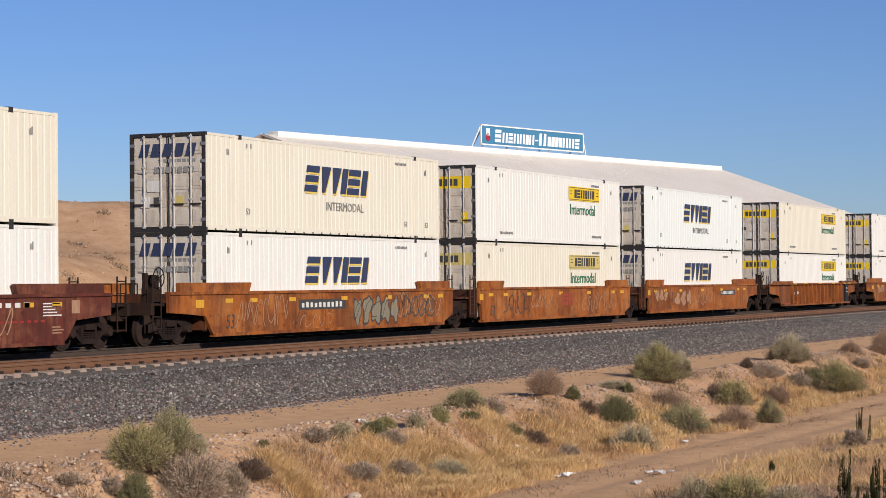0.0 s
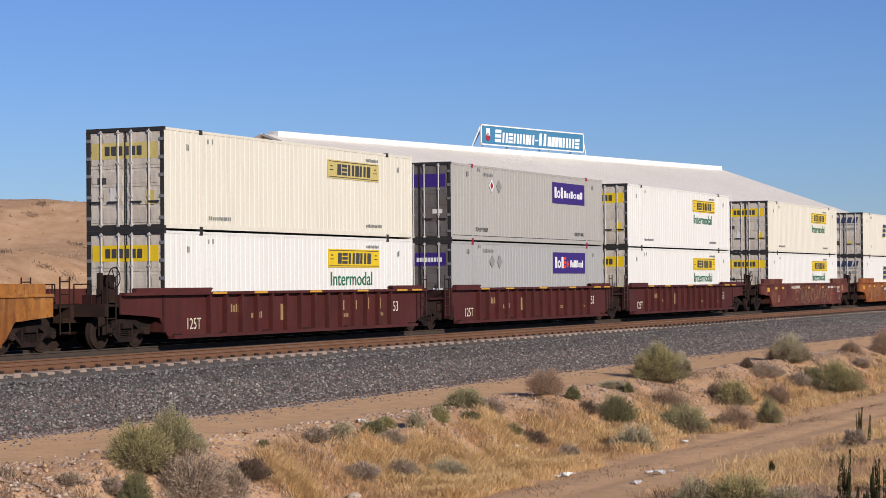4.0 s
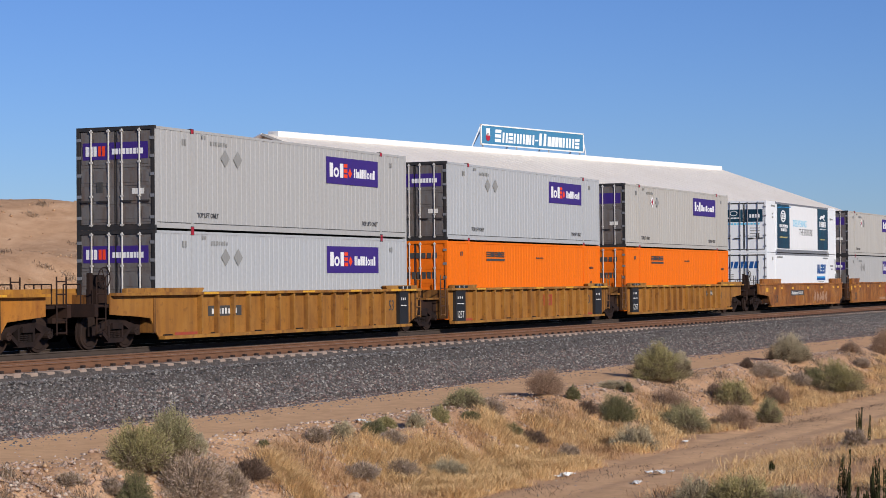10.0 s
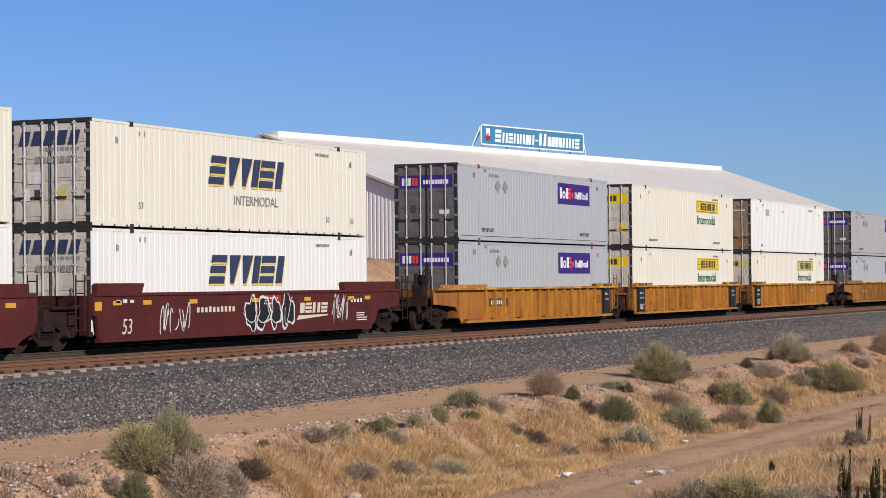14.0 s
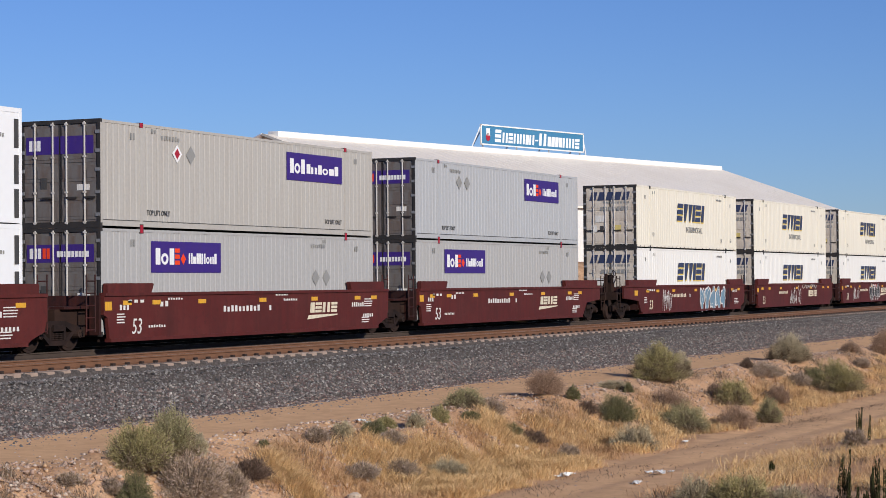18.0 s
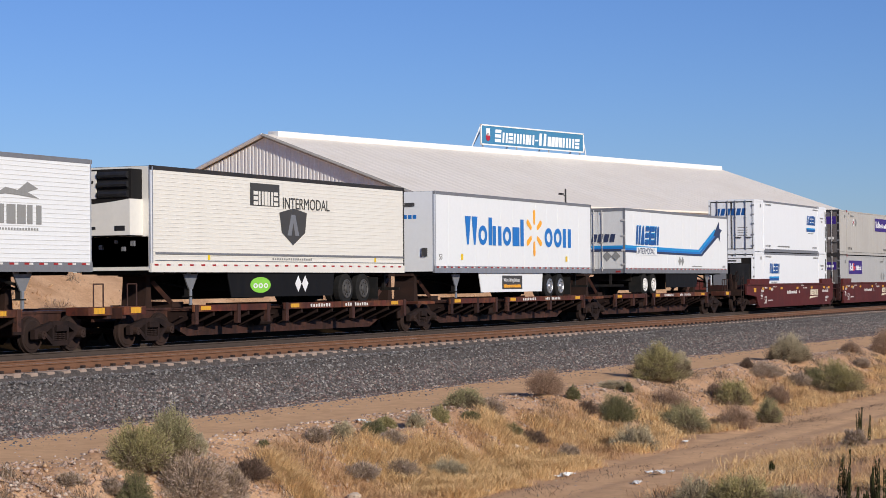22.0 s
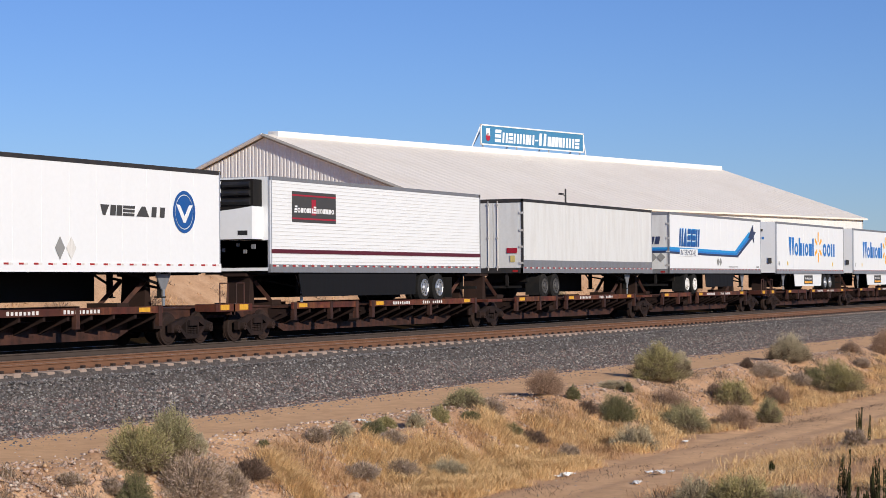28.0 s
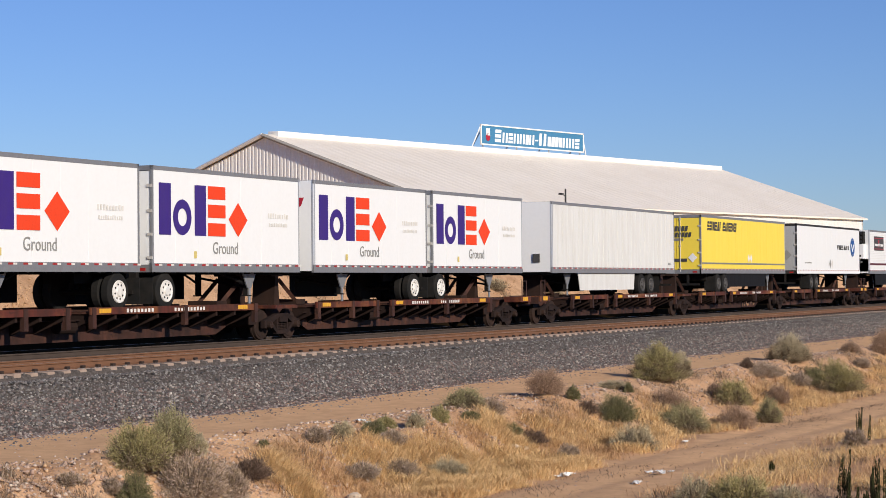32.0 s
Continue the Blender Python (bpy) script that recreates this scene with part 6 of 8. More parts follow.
def spine_unit(span, left, right, seed):
    """One platform of a spine car between truck centres at 0 and span."""
    r = random.Random(seed)
    c = root("spine_car", "rusty brown skeleton flat car carrying a road trailer", "rail car", "spine cars of the train")
    xl = -1.9 if left == "end" else 0.15
    xr = span + (1.9 if right == "end" else -0.15)
    bm = bm_new()
    for y0, y1 in ((-0.42, -0.36), (0.36, 0.42)):
        slab(bm, [(xl, 1.02), (xl, 0.72), (1.5, 0.72), (2.9, 0.22), (span - 2.9, 0.22), (span - 1.5, 0.72), (xr, 0.72), (xr, 1.02)], y0, y1)
    box(bm, xl, xr, -0.46, 0.46, 1.0, 1.06)
    part("spine", bm, SPINE, c)
    boxes("spine_floor", SPINE, c, (2.9, span - 2.9, -0.36, 0.36, 0.22, 0.27))
    # side decks on which the tyres run, on tapered arms
    for s in (-1, 1):
        for a, b in ((span * 0.10, span * 0.34), (span * 0.40, span * 0.88)):
            y0, y1 = sorted((s * 0.62, s * 1.36))
            d = boxes("wheel_deck", SPINE, c, (a, b, y0, y1, DECK_Z - 0.05, DECK_Z))
            ye = sorted((s * 1.36, s * 1.41))
            boxes("deck_edge", DECK_EDGE, d, (a - 0.1, b + 0.1, ye[0], ye[1], DECK_Z - 0.09, DECK_Z + 0.10))
            for x in (a + 0.05, (a + b) / 2 + 0.3, b - 0.05) if s < 0 else ():
                boxes("stake_bracket", SPINE, d, (x - 0.09, x + 0.09, *sorted((s * 1.30, s * 1.43)), 0.58, DECK_Z + 0.11))
            k = int((b - a) / 1.05)
            for i in range(k + 1):
                x = a + 0.12 + i * (b - a - 0.24) / k
                bm = bm_new()
                v = [bm.verts.new((x + dx, yy, z)) for dx in (-0.05, 0.05) for yy, z in ((s * 0.42, DECK_Z - 0.07), (s * 0.42, 0.45), (s * 1.34, DECK_Z - 0.22), (s * 1.34, DECK_Z - 0.07))]
                bm.faces.new(v[:4])
                bm.faces.new(v[4:][::-1])
                for j in range(4):
                    bm.faces.new((v[j], v[(j + 1) % 4], v[4 + (j + 1) % 4], v[4 + j]))
                part("arm", bm, ARM, c)
            if s < 0:
                for x in (a + 0.3, b - 1.1) if b - a > 5 else (a + 0.3,):
                    boxes("reflector", YELLOW_MARK, d, (x, x + 0.55, -1.416, -1.41, DECK_Z - 0.05, DECK_Z + 0.07))
                if b - a > 5:
                    bars(d, WHITE_MARK, a + 1.6, DECK_Z - 0.05, -1.411, 1.4, 0.11, 8)
                    bars(d, WHITE_MARK, a + 4.0, DECK_Z - 0.05, -1.411, 1.7, 0.11, 10)
    # hitch stands at both ends
    for x, d in ((span * 0.05, 1), (span * 0.93, -1)):
        bm = bm_new()
        slab(bm, [(x - 0.18, 1.05), (x + 0.18, 1.05), (x + 0.10, 1.80), (x + 0.10, 1.95), (x + 0.40, 1.96), (x + 0.40, 2.05), (x - 0.35, 2.05), (x - 0.35, 1.96), (x - 0.10, 1.95), (x - 0.10, 1.80)], -0.40, 0.40)
        part("hitch_stand", bm, END_SHADE_GRIME, c)
        for y in (-0.40, 0.40):
            bm = bm_new()
            beam(bm, (x + 0.15 * d, y, 1.84), (x + 1.35 * d, y, 1.10), 0.12)
            part("hitch_strut", bm, SPINE, c)
        boxes("hitch_shoe", END_SHADE_GRIME, c, (*sorted((x + 1.1 * d, x + 1.7 * d)), -0.5, 0.5, 1.06, 1.22))
    if seed == 3 and left == right:
        strokes(c, MATS["pale_spray"], span - 5.4, span - 2.9, 0.27, 0.66, -0.425, 6, 77, 0.13)
    # brake gear slung beside the beam
    bm = bm_new()
    rod(bm, (span * 0.36, -0.75, 0.62), (span * 0.36 + 0.75, -0.75, 0.62), 0.17, 12)
    part("air_reservoir", bm, ARM, c)
    boxes("brake_valve", ARM, c, (span * 0.90, span * 0.90 + 0.42, -0.95, -0.5, 0.48, 0.86))
    bm = bm_new()
    rod(bm, (1.6, -0.95, 0.80), (span - 1.6, -0.95, 0.80), 0.022, 6)
    part("brake_pipe", bm, ARM, c)
    for end, x, d in ((left, 0.0, -1), (right, span, 1)):
        if end == "end":
            boxes("end_sill", SPINE, c, (*sorted((x + d * 1.72, x + d * 1.92)), -1.36, 1.36, 0.82, 1.10))
            boxes("reflector", YELLOW_MARK, c, (*sorted((x + d * 1.05, x + d * 1.55)), -1.416, -1.41, DECK_Z - 0.07, DECK_Z + 0.09))
            boxes("step_plate", DECK_EDGE, c, (*sorted((x + d * 0.8, x + d * 1.9)), -1.41, -0.7, DECK_Z - 0.11, DECK_Z + 0.11))
            bm = bm_new()
            box(bm, *sorted((x + d * 1.9, x + d * 2.3)), -0.13, 0.13, 0.78, 1.02)
            box(bm, *sorted((x + d * 2.05, x + d * 2.28)), -0.20, 0.17, 0.74, 1.06)
            part("coupler", bm, STEEL_DARK, c)
            bm = bm_new()
            rod(bm, (x + d * 1.6, -1.33, 1.1), (x + d * 1.6, -1.33, 1.75), 0.02, 6)
            rod(bm, (x + d * 1.15, -1.33, 1.1), (x + d * 1.15, -1.33, 1.75), 0.02, 6)
            rod(bm, (x + d * 1.6, -1.33, 1.75), (x + d * 1.15, -1.33, 1.75), 0.02, 6)
            part("grab_rail", bm, SPINE, c)
            truck(c, x)
        elif d < 0:
            truck(c, x)
            boxes("articulation_deck", DECK_EDGE, c, (-0.7, 0.7, -1.25, -0.5, DECK_Z - 0.07, DECK_Z + 0.03))
    return c


def tyre_pair(parent, x, y_out, z, rimm):
    """Dual tyres with the dished rim that faces outwards."""
    s = -1 if y_out < 0 else 1
    R = 0.51
    bm = bm_new()
    for y in (y_out, y_out - s * 0.32):
        a, b = y, y - s * 0.27
        rod(bm, (x, a, z), (x, a - s * 0.04, z), R - 0.05, 26, R)
        rod(bm, (x, a - s * 0.04, z), (x, b + s * 0.04, z), R, 26)
        rod(bm, (x, b + s * 0.04, z), (x, b, z), R, 26, R - 0.05)
    for k in range(8):
        a = 2 * math.pi * (k + 0.3) / 8
        q = (x + 0.20 * math.cos(a), y_out + s * 0.008, z + 0.20 * math.sin(a))
        rod(bm, q, (q[0], y_out + s * 0.015, q[2]), 0.032, 8)
    w = part("wheel", bm, TYRE, parent)
    bm = bm_new()
    n = 22
    prof = ((0.315, 0.002), (0.305, 0.030), (0.275, 0.034), (0.255, 0.012), (0.14, 0.012), (0.115, 0.055), (0.0, 0.055))
    rings = []
    for rr, dy in prof[:-1]:
        rings.append([bm.verts.new((x + rr * math.cos(2 * math.pi * i / n), y_out - s * -1 * dy if s > 0 else y_out - dy, z + rr * math.sin(2 * math.pi * i / n))) for i in range(n)])
    for p, q in zip(rings, rings[1:]):
        for i in range(n):
            bm.faces.new((p[i], p[(i + 1) % n], q[(i + 1) % n], q[i]))
    bm.faces.new(rings[-1])
    part("rim", bm, rimm, w)
    return w


def trailer(length, rear, skin, scheme, label, wall="plain", rim=None, top=RAIL_GREY, bottom=RAIL_GREY, skirt=None, axles=2, nose=None, door=None, reefer=False, slide=0.0):
    """A road trailer. rear: -1 when its doors face -x, 1 when they face +x; its rear corner there."""
    c = root("road_trailer", label, "trailer", "road trailers on the train")
    L, y, H = length, 1.2955, 4.06
    floor_z, roof_z = 1.20, H
    # x runs from 0 to L in the world's sense; u() measures from the doors
    def u(a):
        return a if rear < 0 else L - a
    for s in (-1, 1):
        boxes("side_wall", skin, c, (0.03, L - 0.03, *sorted((s * (y - 0.05), s * (y - 0.008))), floor_z + 0.12, roof_z - 0.08))
        boxes("top_rail", top, c, (0.0, L, *sorted((s * (y - 0.07), s * y)), roof_z - 0.12, roof_z))
        boxes("bottom_rail", bottom, c, (0.0, L, *sorted((s * (y - 0.09), s * (y + 0.002))), floor_z - 0.10, floor_z + 0.15))
    boxes("roof", top, c, (0.03, L - 0.03, -y + 0.07, y - 0.07, roof_z - 0.04, roof_z - 0.01))
    boxes("floor", CHASSIS, c, (0.03, L - 0.03, -y + 0.09, y - 0.09, floor_z - 0.06, floor_z + 0.05))
    if wall == "ribs":
        if "vrib" not in CM:
            bm = bm_new()
            box(bm, -0.03, 0.03, -0.012, 0.012, floor_z + 0.16, roof_z - 0.13)
            CM["vrib"] = mesh_of(bm, "panel_rib")
            CM["vrib"].materials.append(skin)
        for k in range(1, int(L / 0.62)):
            ob = part("panel_rib", CM["vrib"], None, c, at=pose(k * 0.62, -y + 0.006, 0))
            ob.material_slots[0].link = "OBJECT"
            ob.material_slots[0].material = LIT_CHORD.get(colour, skin)
    elif wall == "slats":
        bm = bm_new()
        for k in range(22):
            z = floor_z + 0.24 + k * 0.115
            box(bm, 0.08, L - 0.08, -y - 0.001, -y + 0.02, z, z + 0.016)
        tagged(part("slat_bead", bm, VAN_DULL if skin is not VAN_CREAM else skin, c), kind="stuff")
    else:
        bm = bm_new()
        for k in range(1, int(L / 1.22)):
            box(bm, k * 1.22 - 0.003, k * 1.22 + 0.003, -y + 0.004, -y + 0.02, floor_z + 0.15, roof_z - 0.12)
        tagged(part("panel_seam", bm, skin, c), kind="stuff")
    # reflective tape along the bottom rail
    bm, bw = bm_new(), bm_new()
    k = 0
    x = 0.15
    while x < L - 0.3:
        box(bm, x, x + 0.20, -y - 0.006, -y - 0.002, floor_z + 0.08, floor_z + 0.13)
        box(bw, x + 0.20, x + 0.36, -y - 0.006, -y - 0.002, floor_z + 0.08, floor_z + 0.13)
        x += 0.62
    tagged(part("red_tape", bm, TAPE_RED, c), kind="stuff")
    tagged(part("white_tape", bw, WHITE_MARK, c), kind="stuff")
    # rear: frame, two doors, rods, lamps, bumper
    xr = 0.0 if rear < 0 else L
    d = -1 if rear < 0 else 1
    doorm = door or skin
    xa = sorted((xr, xr - d * 0.09))
    boxes("rear_frame", top, c, (*xa, -y, -y + 0.07, floor_z - 0.1, roof_z), (*xa, y - 0.07, y, floor_z - 0.1, roof_z), (*xa, -y + 0.07, y - 0.07, roof_z - 0.14, roof_z), (*xa, -y + 0.07, y - 0.07, floor_z - 0.1, floor_z + 0.1))
    for s in (-1, 1):
        ya, yb = sorted((s * 0.012, s * (y - 0.075)))
        dd = boxes("door", doorm, c, (*sorted((xr - d * 0.02, xr - d * 0.06)), ya, yb, floor_z + 0.11, roof_z - 0.15))
        bm = bm_new()
        rod(bm, (xr + d * 0.005, s * 0.20, floor_z), (xr + d * 0.005, s * 0.20, roof_z - 0.08), 0.022, 8)
        for z in (floor_z + 0.15, roof_z - 0.22, floor_z + 1.3):
            box(bm, *sorted((xr - d * 0.02, xr + d * 0.03)), s * 0.20 - 0.05, s * 0.20 + 0.05, z - 0.03, z + 0.03)
        part("lock_rod", bm, ROD, dd)
        bm = bm_new()
        for z in (floor_z + 0.3, floor_z + 0.95, floor_z + 1.6, floor_z + 2.3):
            box(bm, *sorted((xr - d * 0.02, xr + d * 0.015)), *sorted((s * (y - 0.16), s * (y + 0.008))), z - 0.04, z + 0.04)
        tagged(part("hinge", bm, ROD, dd), kind="stuff")
        boxes("tail_lamp", TAPE_RED, c, (*sorted((xr, xr + d * 0.012)), *sorted((s * 0.85, s * 1.08)), floor_z - 0.06, floor_z + 0.02))
    bm = bm_new()
    box(bm, *sorted((xr - d * 0.08, xr - d * 0.18)), -1.15, 1.15, 0.50, 0.60)
    for s in (-0.55, 0.55):
        box(bm, *sorted((xr - d * 0.08, xr - d * 0.20)), s - 0.05, s + 0.05, 0.55, floor_z - 0.08)
    part("bumper", bm, CHASSIS, c)
    # nose
    xn = L if rear < 0 else 0.0
    boxes("nose_wall", nose or skin, c, (*sorted((xn - (-d) * 0.05, xn)), -y + 0.08, y - 0.08, floor_z - 0.05, roof_z - 0.02))
    for s in (-1, 1):
        bm = bm_new()
        rod(bm, (xn + d * 0.07, s * (y - 0.07), floor_z), (xn + d * 0.07, s * (y - 0.07), roof_z - 0.02), 0.075, 10)
        part("corner_radius", bm, ALU, c)
    # bogie, chassis, landing gear
    first = 1.5 + slide
    for k in range(axles):
        xx = u(first + k * 1.24)
        for s in (-1, 1):
            tyre_pair(c, xx, s * 1.24, 0.57, rim or RIM_WHITE)
        bm = bm_new()
        rod(bm, (xx, -1.0, 0.57), (xx, 1.0, 0.57), 0.07, 8)
        part("axle", bm, CHASSIS, c)
    xa = sorted((u(first - 0.9), u(first + 1.25 * (axles - 1) + 1.1)))
    bm = bm_new()
    for s in (-0.5, 0.5):
        box(bm, *xa, s - 0.06, s + 0.06, 0.80, floor_z - 0.06)
    box(bm, *sorted((u(first - 1.0), u(first - 0.86))), -0.9, 0.9, 0.75, floor_z - 0.06)
    part("slider", bm, CHASSIS, c)
    for s in (-1.05, 1.05):
        boxes("mud_flap", TYRE, c, (*sorted((u(first - 0.85), u(first - 0.87))), s - 0.3, s + 0.3, 0.22, 0.95))
    lg = u(L - 2.6)
    bm = bm_new()
    for s in (-0.85, 0.85):
        box(bm, lg - 0.07, lg + 0.07, s - 0.07, s + 0.07, 0.42, floor_z - 0.06)
        box(bm, lg - 0.12, lg + 0.12, s - 0.12, s + 0.12, 0.38, 0.42)
        beam(bm, (lg, s, 0.75), (u(L - 4.0), s * 0.7, floor_z - 0.08), 0.06)
    beam(bm, (lg, -0.85, 0.65), (lg, 0.85, 0.95), 0.05)
    gear = part("landing_gear", bm, CHASSIS, c)
    bm = bm_new()
    slab(bm, [(lg - 0.42, floor_z - 0.10), (lg + 0.42, floor_z - 0.10), (lg + 0.10, 0.62), (lg - 0.10, 0.62)], -0.96, -0.92)
    part("gusset", bm, RAIL_GREY, gear, "grey triangular gusset plate")
    boxes("leg", ALU, gear, (lg - 0.055, lg + 0.055, -0.965, -0.925, 0.16, 0.62))
    bm = bm_new()
    box(bm, *sorted((u(L - 0.3), u(L - 1.6))), -0.7, 0.7, floor_z - 0.18, floor_z - 0.06)
    for k in range(int(L / 0.6)):
        box(bm, k * 0.6 + 0.2, k * 0.6 + 0.26, -1.15, 1.15, floor_z - 0.15, floor_z - 0.06)
    tagged(part("cross_member", bm, CHASSIS, c), kind="stuff")
    if skirt is not None:
        mat, a, b, low = skirt
        bm = bm_new()
        a0, b0 = u(a), u(b)
        slab(bm, [(a0, floor_z - 0.1), (a0 + (0.12 if a0 < b0 else -0.12), low), (b0 - (0.25 if a0 < b0 else -0.25), low), (b0, floor_z - 0.1)], -1.20, -1.17)
        part("side_skirt", bm, mat, c)
    # Dark panel added under every trailer's far side, for the shade beneath it.
    a0, b0 = sorted((u(first + 1.25 * axles), u(L - 2.9)))
    boxes("far_skirt", SKIRT_DARK, c, (a0, b0, 1.17, 1.20, 0.30, floor_z - 0.1))
    if reefer:
        xo = sorted((xn, xn - d * 0.55))
        bm = bm_new()
        box(bm, *xo, -1.0, 1.0, 2.10, 3.95)
        ru = part("cooling_unit", bm, CHASSIS, c, "cooling unit with white cowl and black grilles")
        xg = xo[0]
        bm = bm_new()
        prof = [(-1.02, 2.12), (1.02, 2.12), (1.02, 2.96), (0.3, 2.98), (-0.4, 3.04), (-1.02, 3.12)]
        lo = [bm.verts.new((xg - 0.10, a, b)) for a, b in prof]
        hi = [bm.verts.new((xo[1], a, b)) for a, b in prof]
        bm.faces.new(lo)
        bm.faces.new(hi[::-1])
        for k in range(6):
            bm.faces.new((lo[k], lo[(k + 1) % 6], hi[(k + 1) % 6], hi[k]))
        part("cowl", bm, nose or skin, ru, "white moulded cowl")
        boxes("upper_cover", nose or skin, ru, (xg - 0.05, xg - 0.001, 0.12, 0.95, 3.14, 3.90))
        boxes("upper_louvre", BLACK, ru, (xg - 0.056, xg - 0.05, 0.2, 0.9, 3.56, 3.64))
        for k in range(3):
            bm = bm_new()
            rod(bm, (xg - 0.02, -0.92, 3.26 + k * 0.26), (xg - 0.02, 0.04, 3.26 + k * 0.26), 0.10, 10)
            part("grille", bm, BLACK, ru)
        boxes("vent", BLACK, ru, (xg - 0.106, xg - 0.10, -0.86, -0.52, 2.24, 2.38))
        boxes("vent", BLACK, ru, (xg - 0.106, xg - 0.10, 0.10, 0.36, 2.28, 2.36), (xg - 0.106, xg - 0.10, 0.44, 0.70, 2.28, 2.36))
        boxes("lower_plate", VAN_GREY if d < 0 else CHASSIS, c, (*sorted((xn, xn + d * 0.02)), -1.2, 1.2, 1.25, 2.09))
        bm = bm_new()
        for a, b, e in ((-0.75, 1.9, 0.12), (-0.45, 1.75, 0.10), (-0.2, 1.95, 0.08), (0.3, 1.8, 0.10)):
            box(bm, xg + 0.42, xg + 0.50, a - e * 0.5, a + e * 0.5, b - e * 0.6, b + e * 0.6)
        tagged(part("hose_fitting", bm, RAIL_GREY, c), kind="stuff")
        boxes("fuel_tank", SKIRT_DARK, c, (*sorted((u(L - 5.0), u(L - 6.4))), -1.0, 1.0, 0.55, 1.0))
    scheme(c, -y - 0.004, L, u)
    return c


def van_swoosh(c, y, L, u):
    logotype(c, BLUE_LIGHT, 1.56, 4.86, 2.46, 0.85, y, "HAElEH", 0.16)
    logotype(c, BLUE, 1.50, 4.80, 2.42, 0.85, y - 0.007, "HAElEH", 0.16)
    for off, wd, m in ((0.0, 0.125, NAVY), (0.12, 0.115, WM_BLUE), (0.23, 0.13, BLUE_LIGHT)):
        zz = 1.96 + off * 0.85
        bm = bm_new()
        slab(bm, [(0.02, zz + 0.10), (9.0, zz + 0.02), (11.6 - off * 1.9, zz), (14.5 - off * 2.2, zz + 1.05), (14.35 - off * 2.2, zz + 1.05 + wd * 1.3), (11.5 - off * 1.9, zz + wd), (9.0, zz + wd + 0.01), (0.02, zz + wd + 0.09)], y - 0.004 - off * 0.01, y)
        part("swoosh", bm, m, c)
    boxes("word_panel", VAN_WHITE, c, (1.6, 4.5, y - 0.008, y - 0.004, 1.94, 2.30))
    words("INTERMODAL", 0.40, NAVY, c, on_side(1.68, y - 0.011, 1.99), squeeze=1.0, shear=0.2)
    bm = bm_new()
    slab(bm, [(13.6, 3.02), (14.0, 3.35), (14.55, 3.75), (14.62, 3.4), (15.1, 3.35), (14.7, 3.15), (14.75, 2.75), (14.4, 3.0)], y - 0.014, y - 0.007)
    part("star_sign", bm, NAVY, c)
    for k in range(2):
        lozenge(c, 8.0 + k * 0.45, 1.70, 0.22, 0.22, y, GREY_MARK)
    bars(c, GREY_MARK, 10.0, 1.42, y, 1.6, 0.06, 14)
    bars(c, GREY_MARK, 15.2, 1.4, y, 0.5, 0.12, 4)
    back_blocks(c, -0.003, NAVY, 0.88, -0.85, 2.52, 2.88, 6, 0.08)
    boxes("swoosh", NAVY, c, (-0.009, -0.003, -1.2, 1.2, 2.10, 2.20))
    boxes("swoosh", WM_BLUE, c, (-0.009, -0.003, -1.2, 1.2, 2.20, 2.28))
    boxes("swoosh", BLUE_LIGHT, c, (-0.009, -0.003, -1.2, 1.2, 2.28, 2.36))
    for k in range(2):
        back_lozenge(c, -0.45 - k * 0.42, 1.88, 0.22, GREY_MARK)


def back_lozenge(c, yc, z, r, material):
    bm = bm_new()
    q = [(yc - r, z), (yc, z + r), (yc + r, z), (yc, z - r)]
    f = [bm.verts.new((-0.003, a, b)) for a, b in q]
    g = [bm.verts.new((-0.009, a, b)) for a, b in q]
    bm.faces.new(f)
    bm.faces.new(g[::-1])
    for k in range(4):
        bm.faces.new((f[k], f[(k + 1) % 4], g[(k + 1) % 4], g[k]))
    part("placard_holder", bm, material, c)


